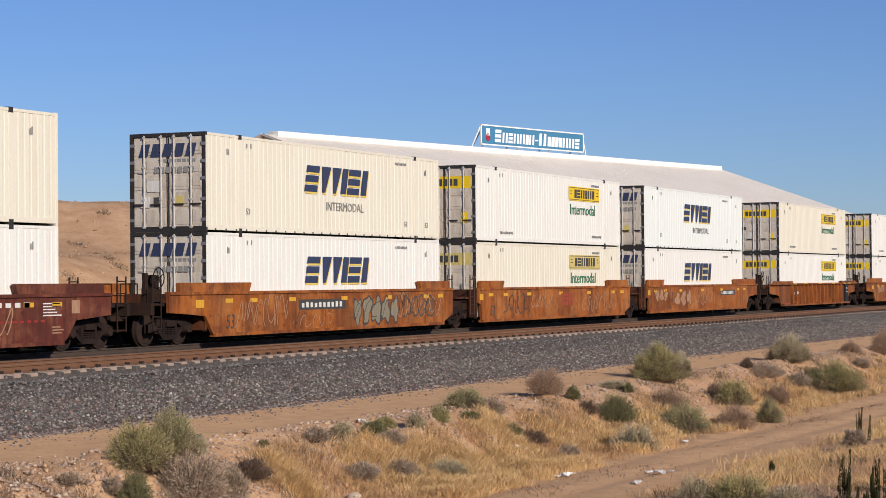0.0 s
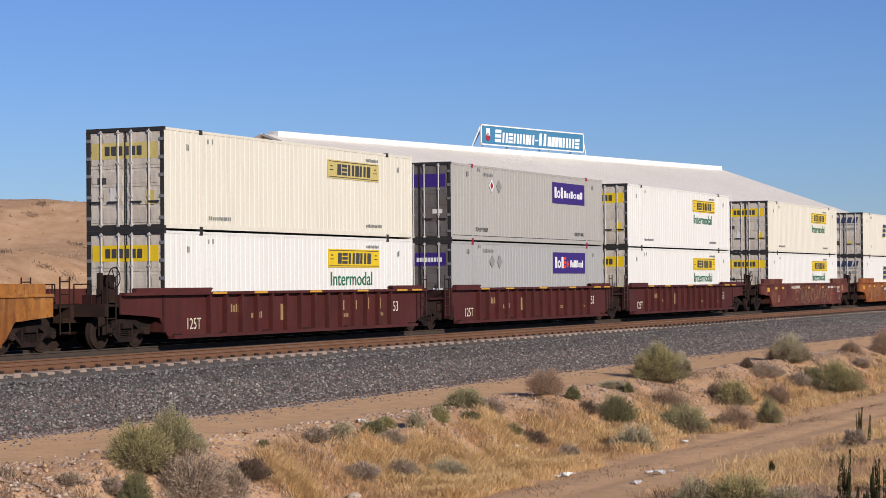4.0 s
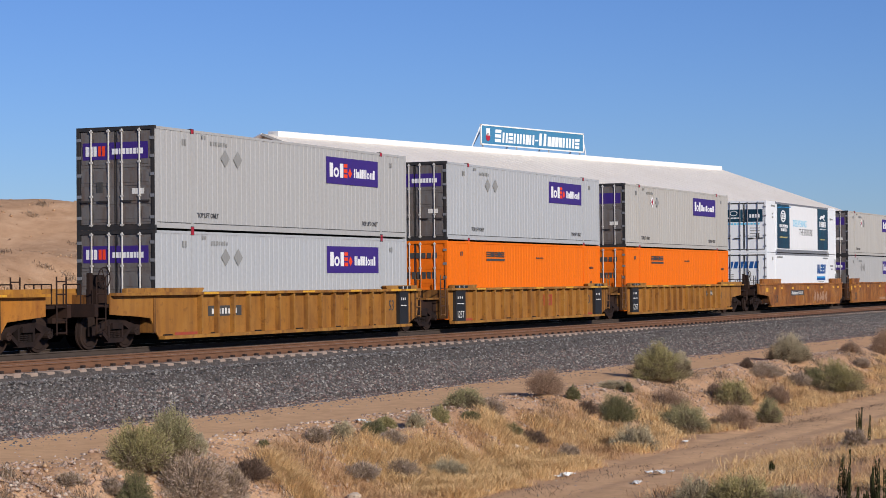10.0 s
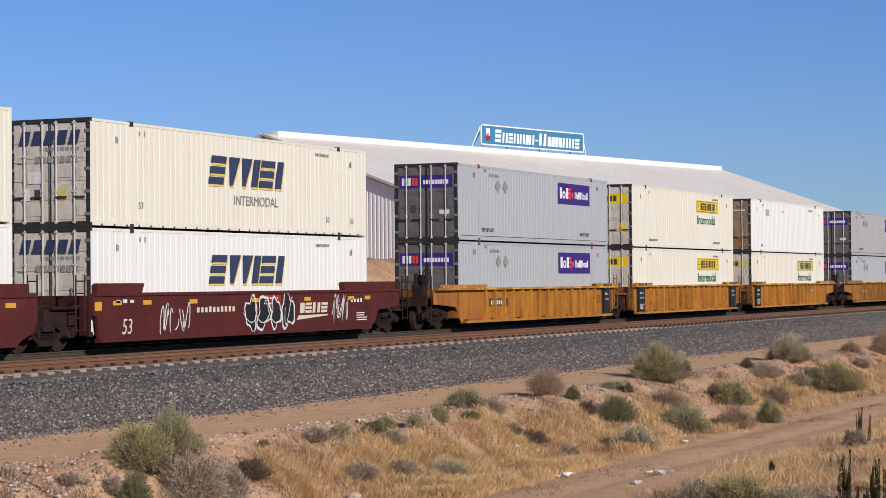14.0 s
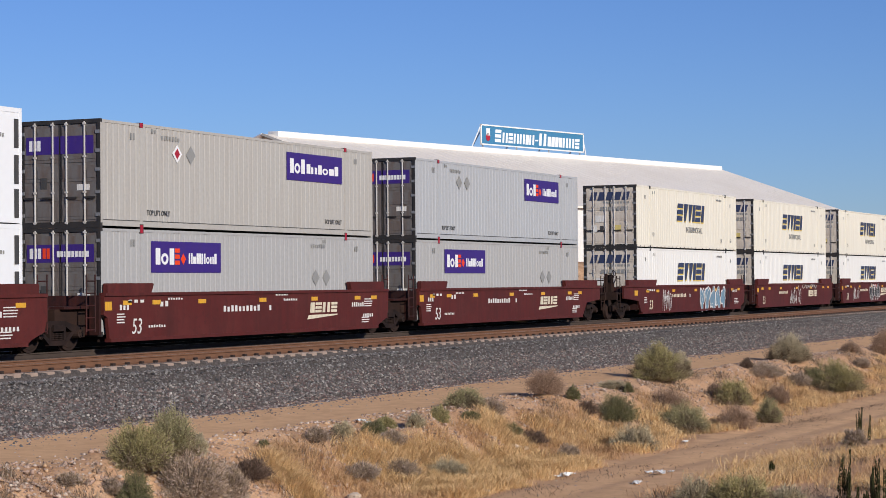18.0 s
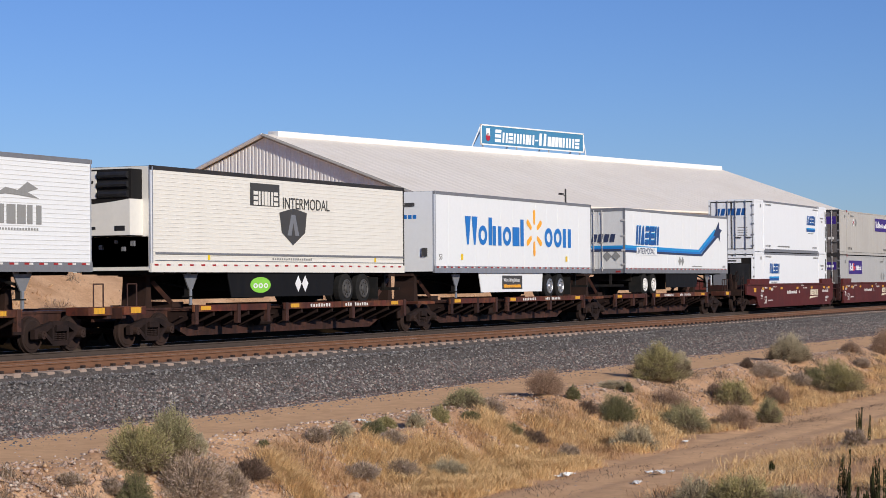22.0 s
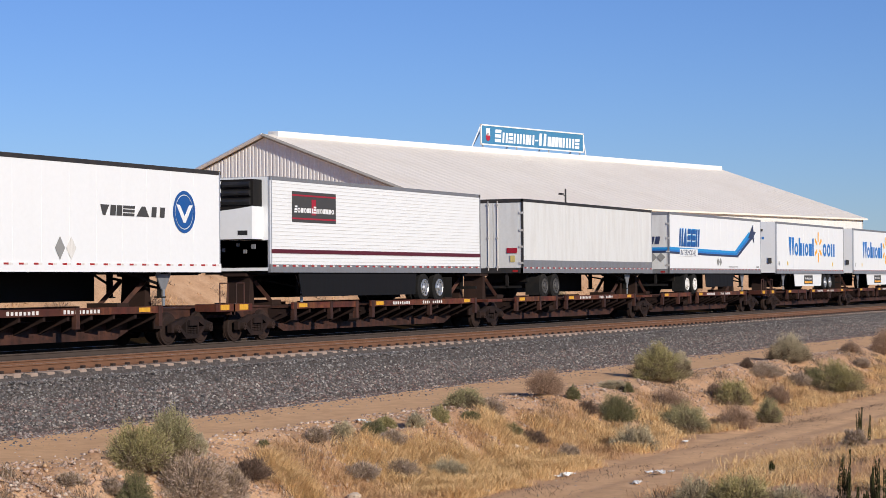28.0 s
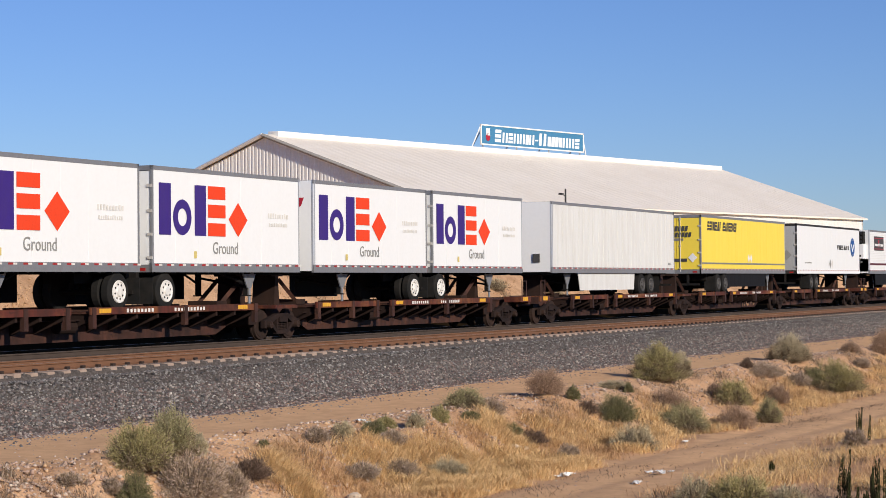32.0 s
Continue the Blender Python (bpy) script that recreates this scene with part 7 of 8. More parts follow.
def van_spark(c, y, L, u):
    """Blue blocks, a ring of amber petals, and more blue blocks."""
    logotype(c, WM_BLUE, 2.68, 8.50, 2.16, 1.06, y, "VVolnoil")
    cx, cz = 9.57, 2.71
    for k in range(6):
        a = math.pi / 2 + k * math.pi / 3
        ca, sa = math.cos(a), math.sin(a)
        bm = bm_new()
        side = ((0.34, 0.05), (0.40, 0.09), (0.80, 0.12), (0.90, 0.09), (0.94, 0.0))
        out = [(cx + (rr * ca - ww * sa) * 0.98, cz + rr * sa + ww * ca) for rr, ww in side] + [(cx + (rr * ca + ww * sa) * 0.98, cz + rr * sa - ww * ca) for rr, ww in side[-2::-1]]
        slab(bm, out, y - 0.004, y)
        part("petal", bm, SPARK, c)
    logotype(c, WM_BLUE, 10.70, 13.85, 2.16, 1.12, y, "oon")
    for x in (2.3, 13.05):
        boxes("hazard_sticker", DECAL_YELLOW, c, (x, x + 0.2, y - 0.003, y, 1.58, 1.80))
    words("53", 0.3, GREY_MARK, c, on_side(0.35, y - 0.004, 1.58))
    boxes("hiring_panel", DARK_MARK, c, (6.42, 8.46, -1.212, -1.204, 0.47, 1.0))
    bars(c, SPARK, 6.56, 0.53, -1.213, 1.78, 0.13, 18, 0.2)
    words("We're Hiring Drivers", 0.21, WHITE_DECAL, c, on_side(6.55, -1.216, 0.75), squeeze=0.90)
    back_blocks(c, -0.003, WM_BLUE, 1.0, 0.28, 3.06, 3.24, 5)
    boxes("petal", SPARK, c, (-0.009, -0.003, 0.06, 0.20, 3.04, 3.28))
    back_blocks(c, -0.003, WM_BLUE, -0.05, -0.62, 3.06, 3.20, 3)
    back_blocks(c, -0.003, WM_BLUE, 0.95, 0.05, 2.42, 2.62, 6)
    boxes("air_fitting", DARK_MARK, c, (-0.06, -0.003, -1.0, -0.8, 1.70, 2.0), (-0.03, -0.003, 0.1, 0.6, 1.5, 1.62), (-0.05, -0.003, -0.5, 0.4, 3.52, 3.64))


def van_shield(c, y, L, u):
    boxes("logo_panel", DARK_MARK, c, (5.45, 7.25, y - 0.004, y, 3.12, 3.80))
    logotype(c, VAN_CREAM, 5.65, 7.2, 3.14, 0.42, y - 0.004, "EHIHE")
    words("INTERMODAL", 0.50, DARK_MARK, c, on_side(7.44, y - 0.004, 3.08), squeeze=1.0)
    bm = bm_new()
    slab(bm, [(7.25, 2.95), (8.12, 3.10), (9.02, 2.98), (8.9, 2.35), (8.12, 1.95), (7.4, 2.33)], y - 0.004, y)
    part("shield_sign", bm, DARK_MARK, c)
    bm = bm_new()
    slab(bm, [(7.75, 2.25), (8.0, 2.9), (8.25, 2.9), (8.5, 2.25), (8.25, 2.25), (8.12, 2.65), (8.0, 2.25)], y - 0.008, y - 0.004)
    part("road_sign", bm, RAIL_GREY, c)
    boxes("rub_rail", RAIL_GREY, c, (0.2, L - 0.1, y - 0.012, y, 1.60, 1.66), (0.2, L - 0.1, y - 0.008, y, 1.42, 1.44))
    for x in (3.0, 13.8):
        boxes("hazard_sticker", DECAL_YELLOW, c, (x, x + 0.12, y - 0.003, y, 1.45, 1.65))
    bars(c, GREY_MARK, 6.8, 1.48, y, 2.6, 0.07, 18)
    bm = bm_new()
    ring(bm, 6.2, 0.72, -1.210, 0.0001, 0.24, 20, 2.6)
    part("eco_sign", bm, LEAF_GREEN, c)
    logotype(c, WHITE_DECAL, 5.75, 6.7, 0.62, 0.22, -1.217, "ooo")
    for k in range(2):
        lozenge(c, 8.6 + k * 0.45, 0.75, 0.21, 0.26, -1.206, WHITE_DECAL)


def van_horse(c, y, L, u):
    words("Serving North America", 0.43, GREY_MARK, c, on_side(0.34, y - 0.006, 3.22), squeeze=0.91)
    words("For Over 50 Years", 0.43, GREY_MARK, c, on_side(0.40, y - 0.006, 2.74), squeeze=0.92)
    for pts in (((0.18, 1.56), (1.36, 1.56), (2.7, 2.08), (4.6, 2.48), (6.2, 2.50), (7.7, 2.38), (6.3, 2.60), (4.8, 2.68), (3.4, 2.60), (1.8, 2.32), (0.18, 1.98)), ((2.34, 1.56), (3.68, 1.56), (4.7, 2.0), (6.0, 2.30), (7.7, 2.36), (6.0, 2.40), (4.6, 2.26), (3.4, 1.97))):
        bm = bm_new()
        slab(bm, list(pts), y - 0.005, y)
        part("swoosh", bm, TAN_MARK, c)
    bm = bm_new()
    slab(bm, [(11.9, 2.98), (12.4, 3.2), (12.9, 3.14), (13.3, 3.36), (13.75, 3.2), (13.3, 3.1), (13.8, 2.95), (12.9, 3.02), (12.4, 3.04)], y - 0.005, y)
    part("horse_sign", bm, GREY_MARK, c)
    logotype(c, GREY_MARK, 11.74, 14.0, 2.30, 0.48, y, "HIIH")
    bars(c, GREY_MARK, 11.9, 2.14, y, 1.9, 0.07, 16)
    for k in range(2):
        lozenge(c, 7.9 + k * 0.5, 1.60, 0.24, 0.26, y, GREY_MARK)
    back_blocks(c, -0.003, CHASSIS, 0.70, -0.80, 2.92, 3.26, 4)
    for s in (-1, 1):
        for z in (2.50, 1.92):
            boxes("door_panel_bead", ROD, c, (-0.016, -0.003, *sorted((s * 0.28, s * 1.18)), z, z + 0.06))
    boxes("warning_label", DECAL_FADED, c, (-0.012, -0.003, -1.05, -0.35, 1.52, 1.88))


def van_plain(c, y, L, u):
    bars(c, GREY_MARK, L - 1.0, 1.5, y, 0.5, 0.12, 4)
    if u(0) < 1:
        boxes("door_label", CRIMSON, c, (-0.012, -0.003, -1.05, -0.6, 1.9, 2.1))
        boxes("door_label", DECAL_FADED, c, (-0.012, -0.003, -0.95, -0.75, 1.55, 1.8))
        boxes("band", RAIL_GREY, c, (0.05, L - 0.05, y - 0.003, y, 1.35, 1.62))
    else:
        boxes("air_fitting", DARK_MARK, c, (-0.06, -0.003, -0.75, -0.45, 1.55, 1.9), (-0.03, -0.003, 0.8, 0.95, 3.6, 3.7))


def van_stripe(c, y, L, u):
    boxes("band", MAROON, c, (0.05, L - 0.05, y - 0.004, y, 1.69, 1.82))
    boxes("logo_panel", DARK_MARK, c, (1.37, 4.32, y - 0.004, y, 2.68, 3.65))
    boxes("logo_edge", CRIMSON, c, (1.37, 4.32, y - 0.008, y - 0.0045, 3.50, 3.55), (1.37, 4.32, y - 0.008, y - 0.0045, 2.77, 2.82), (2.65, 2.95, y - 0.008, y - 0.0045, 2.92, 3.42))
    logotype(c, WHITE_DECAL, 1.5, 4.2, 2.98, 0.22, y - 0.009, "EoioinEnoiiio", 0.15)


def van_round(c, y, L, u):
    logotype(c, DARK_MARK, 9.9, 13.2, 2.62, 0.28, y, "VllEAH", 0.12)
    bm = bm_new()
    ring(bm, 14.12, 2.81, y, 0.50, 0.60, 28, 0.98)
    part("round_sign", bm, BLUE, c)
    bm = bm_new()
    ring(bm, 14.12, 2.81, y, 0.0001, 0.47, 24, 0.98)
    part("round_sign", bm, BLUE, c)
    bm = bm_new()
    slab(bm, [(13.68, 3.02), (14.07, 2.5), (14.17, 2.5), (14.56, 3.02), (14.36, 3.0), (14.12, 2.68), (13.88, 3.0)], y - 0.012, y - 0.007)
    part("chevron_sign", bm, WHITE_DECAL, c)
    for k, m in enumerate((GREY_MARK, WHITE_MARK)):
        lozenge(c, 8.1 + k * 0.5, 1.72, 0.22, 0.30, y, m)
    bars(c, GREY_MARK, 1.9, 1.72, y, 1.6, 0.08, 13)
    bm = bm_new()
    for i in range(20):
        a0, a1 = 2 * math.pi * i / 20, 2 * math.pi * (i + 1) / 20
        rod(bm, (-0.006, 0.55 + 0.36 * math.cos(a0), 3.2 + 0.36 * math.sin(a0)), (-0.006, 0.55 + 0.36 * math.cos(a1), 3.2 + 0.36 * math.sin(a1)), 0.05, 5)
    part("round_sign", bm, DARK_MARK, c)
    back_blocks(c, -0.003, DARK_MARK, 1.05, -0.5, 2.56, 2.72, 6)
    back_lozenge(c, -0.7, 2.2, 0.3, GREY_MARK)


def van_yellow(c, y, L, u):
    logotype(c, DARK_MARK, 1.05, 3.35, 3.30, 0.46, y, "EEHlEAl", 0.2)
    logotype(c, DARK_MARK, 3.75, 6.25, 3.30, 0.46, y, "lEAHEEOEl", 0.2)
    boxes("rub_rail", RAIL_GREY, c, (0.15, L - 0.05, y - 0.012, y, 1.58, 1.66))
    for k in range(2):
        lozenge(c, 8.6 + k * 0.45, 1.92, 0.2, 0.24, y, WHITE_DECAL)
        back_lozenge(c, (0.85, -0.85)[k], 1.9, 0.24, WHITE_DECAL)
    back_blocks(c, -0.003, DARK_MARK, 0.62, -0.62, 3.24, 3.50, 7, 0.05)
    back_blocks(c, -0.003, DARK_MARK, 0.80, -0.80, 2.94, 3.18, 9, 0.05)
    back_blocks(c, -0.003, RAIL_GREY, 0.4, -0.4, 2.76, 2.88, 7)
    boxes("door_label", DARK_MARK, c, (-0.012, -0.003, -0.55, 0.55, 1.70, 1.86))


def van_short(c, y, L, u):
    logotype(c, PURPLE, 0.36, 2.98, 2.15, 1.45, y, "IoI")
    logotype(c, RED_ORANGE, 2.98, 5.45, 2.15, 1.45, y, "Ex")
    words("Ground", 0.50, GREY_MARK, c, on_side(3.22, y - 0.004, 1.64), squeeze=0.92)
    bars(c, WHITE_MARK, 6.5, 2.75, y, 1.3, 0.16, 9)
    bars(c, WHITE_MARK, 6.55, 2.5, y, 1.2, 0.12, 11)
    boxes("hazard_sticker", DECAL_FADED, c, (2.2, 2.35, y - 0.003, y, 1.5, 1.7))
    if u(0) > 1:
        bm = bm_new()
        slab_y = [(-0.55, 3.0), (-0.85, 3.25), (-0.95, 3.5), (-0.6, 3.5), (-0.4, 3.2)]
        bm.faces.new([bm.verts.new((-0.006, a, b)) for a, b in slab_y])
        part("logo_block", bm, CRIMSON, c)
        boxes("air_fitting", DARK_MARK, c, (-0.05, -0.003, -0.6, -0.25, 1.55, 1.95))


# platform spans from the front of the stretch to the train's rear: first truck, last truck of each three-platform car
SETS = [(-75.85, -22.7), (-134.45, -80.2), (-193.30, -138.95), (-250.85, -197.0), (-309.4, -255.6)]
for k, (a, b) in enumerate(SETS):
    w = (b - a) / 3
    for i, (le, re_) in enumerate((("end", "art"), ("art", "art"), ("art", "end"))):
        stock(("spine", round(w, 2), le, re_), lambda: spine_unit(w, le, re_, k), a + i * w, 0)

VANS = [
    (-37.00, lambda: trailer(16.15, -1, VAN_WHITE, van_swoosh, "white road trailer with blue swoosh and star, doors rearward", "plain", RIM_WHITE, RAIL_GREY, RAIL_GREY, (SKIRT_DARK, 6.1, 11.2, 0.42), door=VAN_DULL, slide=1.4), "swoosh_van"),
    (-57.50, lambda: trailer(16.15, 1, VAN_WHITE, van_spark, "white road trailer with blue logo blocks and amber petals", "plain", RIM_ALU, RAIL_GREY, ALU, (VAN_WHITE, 5.46, 11.99, 0.36), nose=VAN_WHITE, slide=2.08), "spark_van"),
    (-76.19, lambda: trailer(16.15, 1, VAN_CREAM, van_shield, "cream refrigerated road trailer with black shield sign", "slats", RIM_GREY, GASKET, VAN_CREAM, (SKIRT_DARK, 5.1, 11.9, 0.36), nose=VAN_CREAM, reefer=True, slide=1.57), "shield_van"),
    (-95.18, lambda: trailer(16.15, -1, VAN_WHITE, van_horse, "white slatted road trailer with tan swoosh and steel doors", "slats", RIM_ALU, RAIL_GREY, RAIL_GREY, (SKIRT_DARK, 5.6, 11.6, 0.36), door=QUILT, slide=1.29), "horse_van"),
    (-115.60, None, "spark_van"),
    (-134.45, None, "spark_van"),
    (-153.86, None, "swoosh_van"),
    (-172.40, lambda: trailer(16.0, -1, VAN_DULL, van_plain, "worn plain white road trailer with grey doors", "plain", RIM_GREY, GASKET, RAIL_GREY, None, door=VAN_DULL, slide=0.93), "plain_van"),
    (-192.76, lambda: trailer(16.15, 1, VAN_WHITE, van_stripe, "white refrigerated road trailer with maroon stripe", "slats", RIM_ALU, RAIL_GREY, RAIL_GREY, (SKIRT_DARK, 5.5, 14.2, 0.34), nose=VAN_WHITE, reefer=True, slide=2.19), "stripe_van"),
    (-211.85, lambda: trailer(16.15, -1, VAN_WHITE, van_round, "white road trailer with dark blocks and blue round sign", "plain", RIM_GREY, GASKET, VAN_WHITE, None, door=VAN_GREY, slide=2.06), "round_van"),
    (-230.60, lambda: trailer(16.15, -1, YELLOW, van_yellow, "bright yellow road trailer with leaning black logo blocks", "plain", RIM_GREY, RAIL_GREY, RAIL_GREY, (SKIRT_DARK, 4.6, 12.3, 0.40), door=YELLOW, slide=1.61), "yellow_van"),
    (-251.07, lambda: trailer(16.15, 1, VAN_DULL, van_plain, "plain white ribbed road trailer with pale skirt", "ribs", RIM_GREY, RAIL_GREY, RAIL_GREY, (VAN_DULL, 5.6, 12.9, 0.36), nose=VAN_WHITE, slide=1.91), "ribbed_van"),
    (-262.80, lambda: trailer(8.53, -1, VAN_WHITE, van_short, "short white road trailer with purple and orange blocks, doors rearward", "plain", RIM_WHITE, RAIL_GREY, RAIL_GREY, None, axles=1, slide=-0.7), "short_rear"),
    (-271.80, lambda: trailer(8.53, 1, VAN_WHITE, van_short, "short white road trailer with purple and orange blocks, nose rearward", "plain", RIM_WHITE, RAIL_GREY, RAIL_GREY, None, axles=1, nose=VAN_WHITE, slide=-0.55), "short_fore"),
    (-281.25, None, "short_rear"),
    (-290.40, None, "short_fore"),
]
for s0, build, key in VANS:
    stock(key, build, s0, DECK_Z - 0.06)

# ---- plants ----
OLIVE = mottled("olive_leaves", [(0.20, 0.172, 0.078), (0.31, 0.27, 0.12), (0.41, 0.355, 0.17), (0.41, 0.335, 0.19)], 6, 4, 0.85, 0, 0, islands=True)
GREEN_LEAF = mottled("grey_green_leaves", [(0.18, 0.16, 0.082), (0.29, 0.265, 0.138), (0.39, 0.35, 0.19), (0.40, 0.33, 0.205)], 6, 4, 0.85, 0, 0, islands=True)
DEEP_LEAF = mottled("deep_green_leaves", [(0.085, 0.082, 0.040), (0.155, 0.148, 0.072), (0.24, 0.22, 0.115), (0.27, 0.225, 0.135)], 6, 4, 0.85, 0, 0, islands=True)
SAGE = mottled("sage_leaves", [(0.27, 0.225, 0.145), (0.42, 0.36, 0.235), (0.52, 0.44, 0.295), (0.48, 0.38, 0.255)], 6, 4, 0.9, 0, 0, islands=True)
GREY_TWIGS = mottled("grey_twig_shoots", [(0.20, 0.145, 0.10), (0.31, 0.23, 0.16), (0.41, 0.31, 0.22), (0.47, 0.37, 0.33)], 6, 4, 0.9, 0, 0, islands=True)
DRYBUSH = mottled("dry_twig_leaves", [(0.22, 0.145, 0.10), (0.37, 0.25, 0.175), (0.50, 0.35, 0.25)], 6, 4, 0.9, 0, 0, islands=True)
BROWN_TWIGS = mottled("brown_twig_shoots", [(0.11, 0.082, 0.055), (0.20, 0.15, 0.10), (0.31, 0.24, 0.16)], 6, 4, 0.9, 0, 0, islands=True)
DARK_TWIGS = mottled("dark_dead_shoots", [(0.07, 0.045, 0.034), (0.15, 0.10, 0.075), (0.28, 0.20, 0.15)], 6, 4, 0.9, 0, 0, islands=True)
STRAW = mottled("dry_straw", [(0.56, 0.345, 0.155), (0.68, 0.435, 0.20), (0.78, 0.53, 0.265), (0.82, 0.61, 0.35)], 6, 4, 0.85, 0, 0, islands=True)
RUSSET = mottled("russet_straw", [(0.36, 0.205, 0.105), (0.50, 0.295, 0.15), (0.62, 0.39, 0.205), (0.68, 0.46, 0.26)], 6, 4, 0.85, 0, 0, islands=True)
TWIG = paint("grey_twig", (0.13, 0.095, 0.07), 0.9, 0, 0.3, 4, 0.2, streak=False)
SPIKE = mottled("dark_spike", [(0.035, 0.04, 0.018), (0.075, 0.075, 0.035)], 6, 4, 0.85, 0, 0, islands=True)


def leaf_mesh(name, w, h, count, size, seed, fat=0.062):
    """A shrub's foliage: fine shoots set along many stems that fan up from the root, with an uneven crown."""
    r = np.random.RandomState(seed)
    n = max(60, int(260 * w))
    a = r.uniform(0, 6.28, n)
    e = np.arcsin(r.uniform(0.10, 1.0, n))
    ph = r.uniform(0, 6.28, 3)
    lump = 0.86 + 0.09 * np.sin(2 * a + ph[0]) + 0.07 * np.sin(5 * a + ph[1]) + 0.05 * np.sin(9 * e + ph[2])
    reach = np.minimum(1.04, lump * r.uniform(0.78, 1.12, n))
    tip = np.stack([np.cos(a) * np.cos(e) * w * 0.52, np.sin(a) * np.cos(e) * w * 0.52, np.sin(e) * h], 1) * reach[:, None]
    foot = np.stack([np.cos(a), np.sin(a), np.zeros(n)], 1) * (0.10 * w * r.random_sample(n))[:, None]
    mid = tip * (0.46, 0.46, 0.64) + r.normal(0, 0.03 * w, (n, 3))
    pick = r.randint(n, size=count)
    t = (0.22 + 0.80 * r.random_sample(count) ** 0.7)[:, None]
    f, m, q = foot[pick], mid[pick], tip[pick]
    p = (1 - t) ** 2 * f + 2 * t * (1 - t) * m + t * t * q + r.normal(0, 1, (count, 3)) * (0.022 + 0.022 * t) * min(w, 1.2)
    out = (1 - t) * (m - f) + t * (q - m)
    out /= np.linalg.norm(out, axis=1)[:, None] + 1e-6
    out += r.normal(0, 0.55, (count, 3)) + (0, 0, 0.2)
    out /= np.linalg.norm(out, axis=1)[:, None] + 1e-6
    side = np.cross(out, r.normal(0, 1, (count, 3)))
    side /= np.linalg.norm(side, axis=1)[:, None] + 1e-6
    ln = (size * r.uniform(0.45, 1.25, count))[:, None]
    wd = (size * fat * r.uniform(0.7, 1.5, count))[:, None]
    v = np.stack([p - side * wd, p + side * wd, p + out * ln], 1).reshape(-1, 3)
    v[:, 2] = np.maximum(v[:, 2], -0.02)
    ob = fast_mesh(name, v, np.arange(count * 3).reshape(-1, 3), None)
    me = ob.data
    bpy.data.objects.remove(ob)
    return me


def shrub(x, y, w, h, material, label, seed, count=5000, size=0.13):
    c = root("shrub", label, "shrub")
    part("foliage", leaf_mesh("foliage", w, h, count, size, seed), material, c)
    if material in (OLIVE, GREEN_LEAF, SAGE) and w > 0.6:
        part("lower_growth", leaf_mesh("lower_growth", w * 0.98, h * 0.66, count // 2, size * 1.5, seed + 9), BROWN_TWIGS, c, "brown leafless lower twigs")
    r = random.Random(seed)
    bm = bm_new()
    for i in range(22):
        a, e = r.uniform(0, 6.28), r.uniform(0.4, 1.45)
        tip = (math.cos(a) * math.cos(e) * w * 0.46, math.sin(a) * math.cos(e) * w * 0.46, math.sin(e) * h * 0.9)
        mid = (tip[0] * 0.45 + r.uniform(-0.05, 0.05), tip[1] * 0.45, tip[2] * 0.55)
        rod(bm, (r.uniform(-0.05, 0.05), r.uniform(-0.05, 0.05), -0.05), mid, 0.014, 5, 0.009)
        rod(bm, mid, tip, 0.009, 4, 0.004)
    part("stem", bm, TWIG, c)
    c.matrix_basis = pose(x, y, lie(x, y) - 0.02, 0, 0, r.uniform(0, 360))
    return c


def thicket(places, material, label, dense, size):
    """Shrubs of one kind; each place is the near foot of the bush, its width and its height."""
    for x, y, w, h in places:
        bulk = w * max(h, 0.35)
        shrub(x + 0.23 * w, y + 0.09 * w, w, h, material, label, int(x * 10) + int(-y * 7), int(4000 + 2.0 * dense * min(2.2, bulk)), size * 0.58)


thicket(((28.96, -12.97, 1.24, 0.81), (39.5, -12.47, 0.52, 0.25), (41.47, -12.83, 0.53, 0.41), (59.18, -12.08, 1.81, 1.22), (59.66, -14.34, 1.08, 0.83), (70.72, -14.81, 2.35, 1.1), (32.55, -22.44, 1.14, 0.66)), OLIVE, "olive-green desert shrub on the sandy bank", 9500, 0.13)
thicket(((30.8, -12.47, 1.0, 0.85), (44.08, -12.31, 1.02, 0.46), (52.83, -14.92, 1.52, 0.87), (57.49, -16.02, 0.77, 0.77)), GREEN_LEAF, "fresh grey-green shrub with upright shoots", 11000, 0.12)
thicket(((28.11, -13.47, 0.58, 0.55), (34.44, -12.31, 0.22, 0.14), (38.4, -12.71, 0.55, 0.31), (42.85, -12.99, 0.44, 0.18), (49.88, -12.84, 0.45, 0.39), (50.33, -13.9, 1.34, 0.78), (54.46, -12.77, 0.29, 0.26), (70.39, -14.05, 0.81, 0.73), (43.73, -13.65, 0.53, 0.24)), DEEP_LEAF, "small deep green bush among the stones", 10000, 0.11)
thicket(((31.34, -12.67, 0.47, 0.45), (37.05, -12.7, 0.47, 0.3), (40.02, -12.94, 0.44, 0.32), (37.94, -14.64, 0.9, 0.45), (46.91, -15.6, 1.17, 0.8), (54.6, -12.26, 1.04, 0.27), (60.89, -12.27, 0.78, 0.86), (73.62, -12.38, 1.78, 1.06), (32.65, -21.64, 0.88, 0.59), (32.93, -23.15, 0.73, 0.48)), SAGE, "grey-green sagebrush growing on the bank", 9500, 0.12)
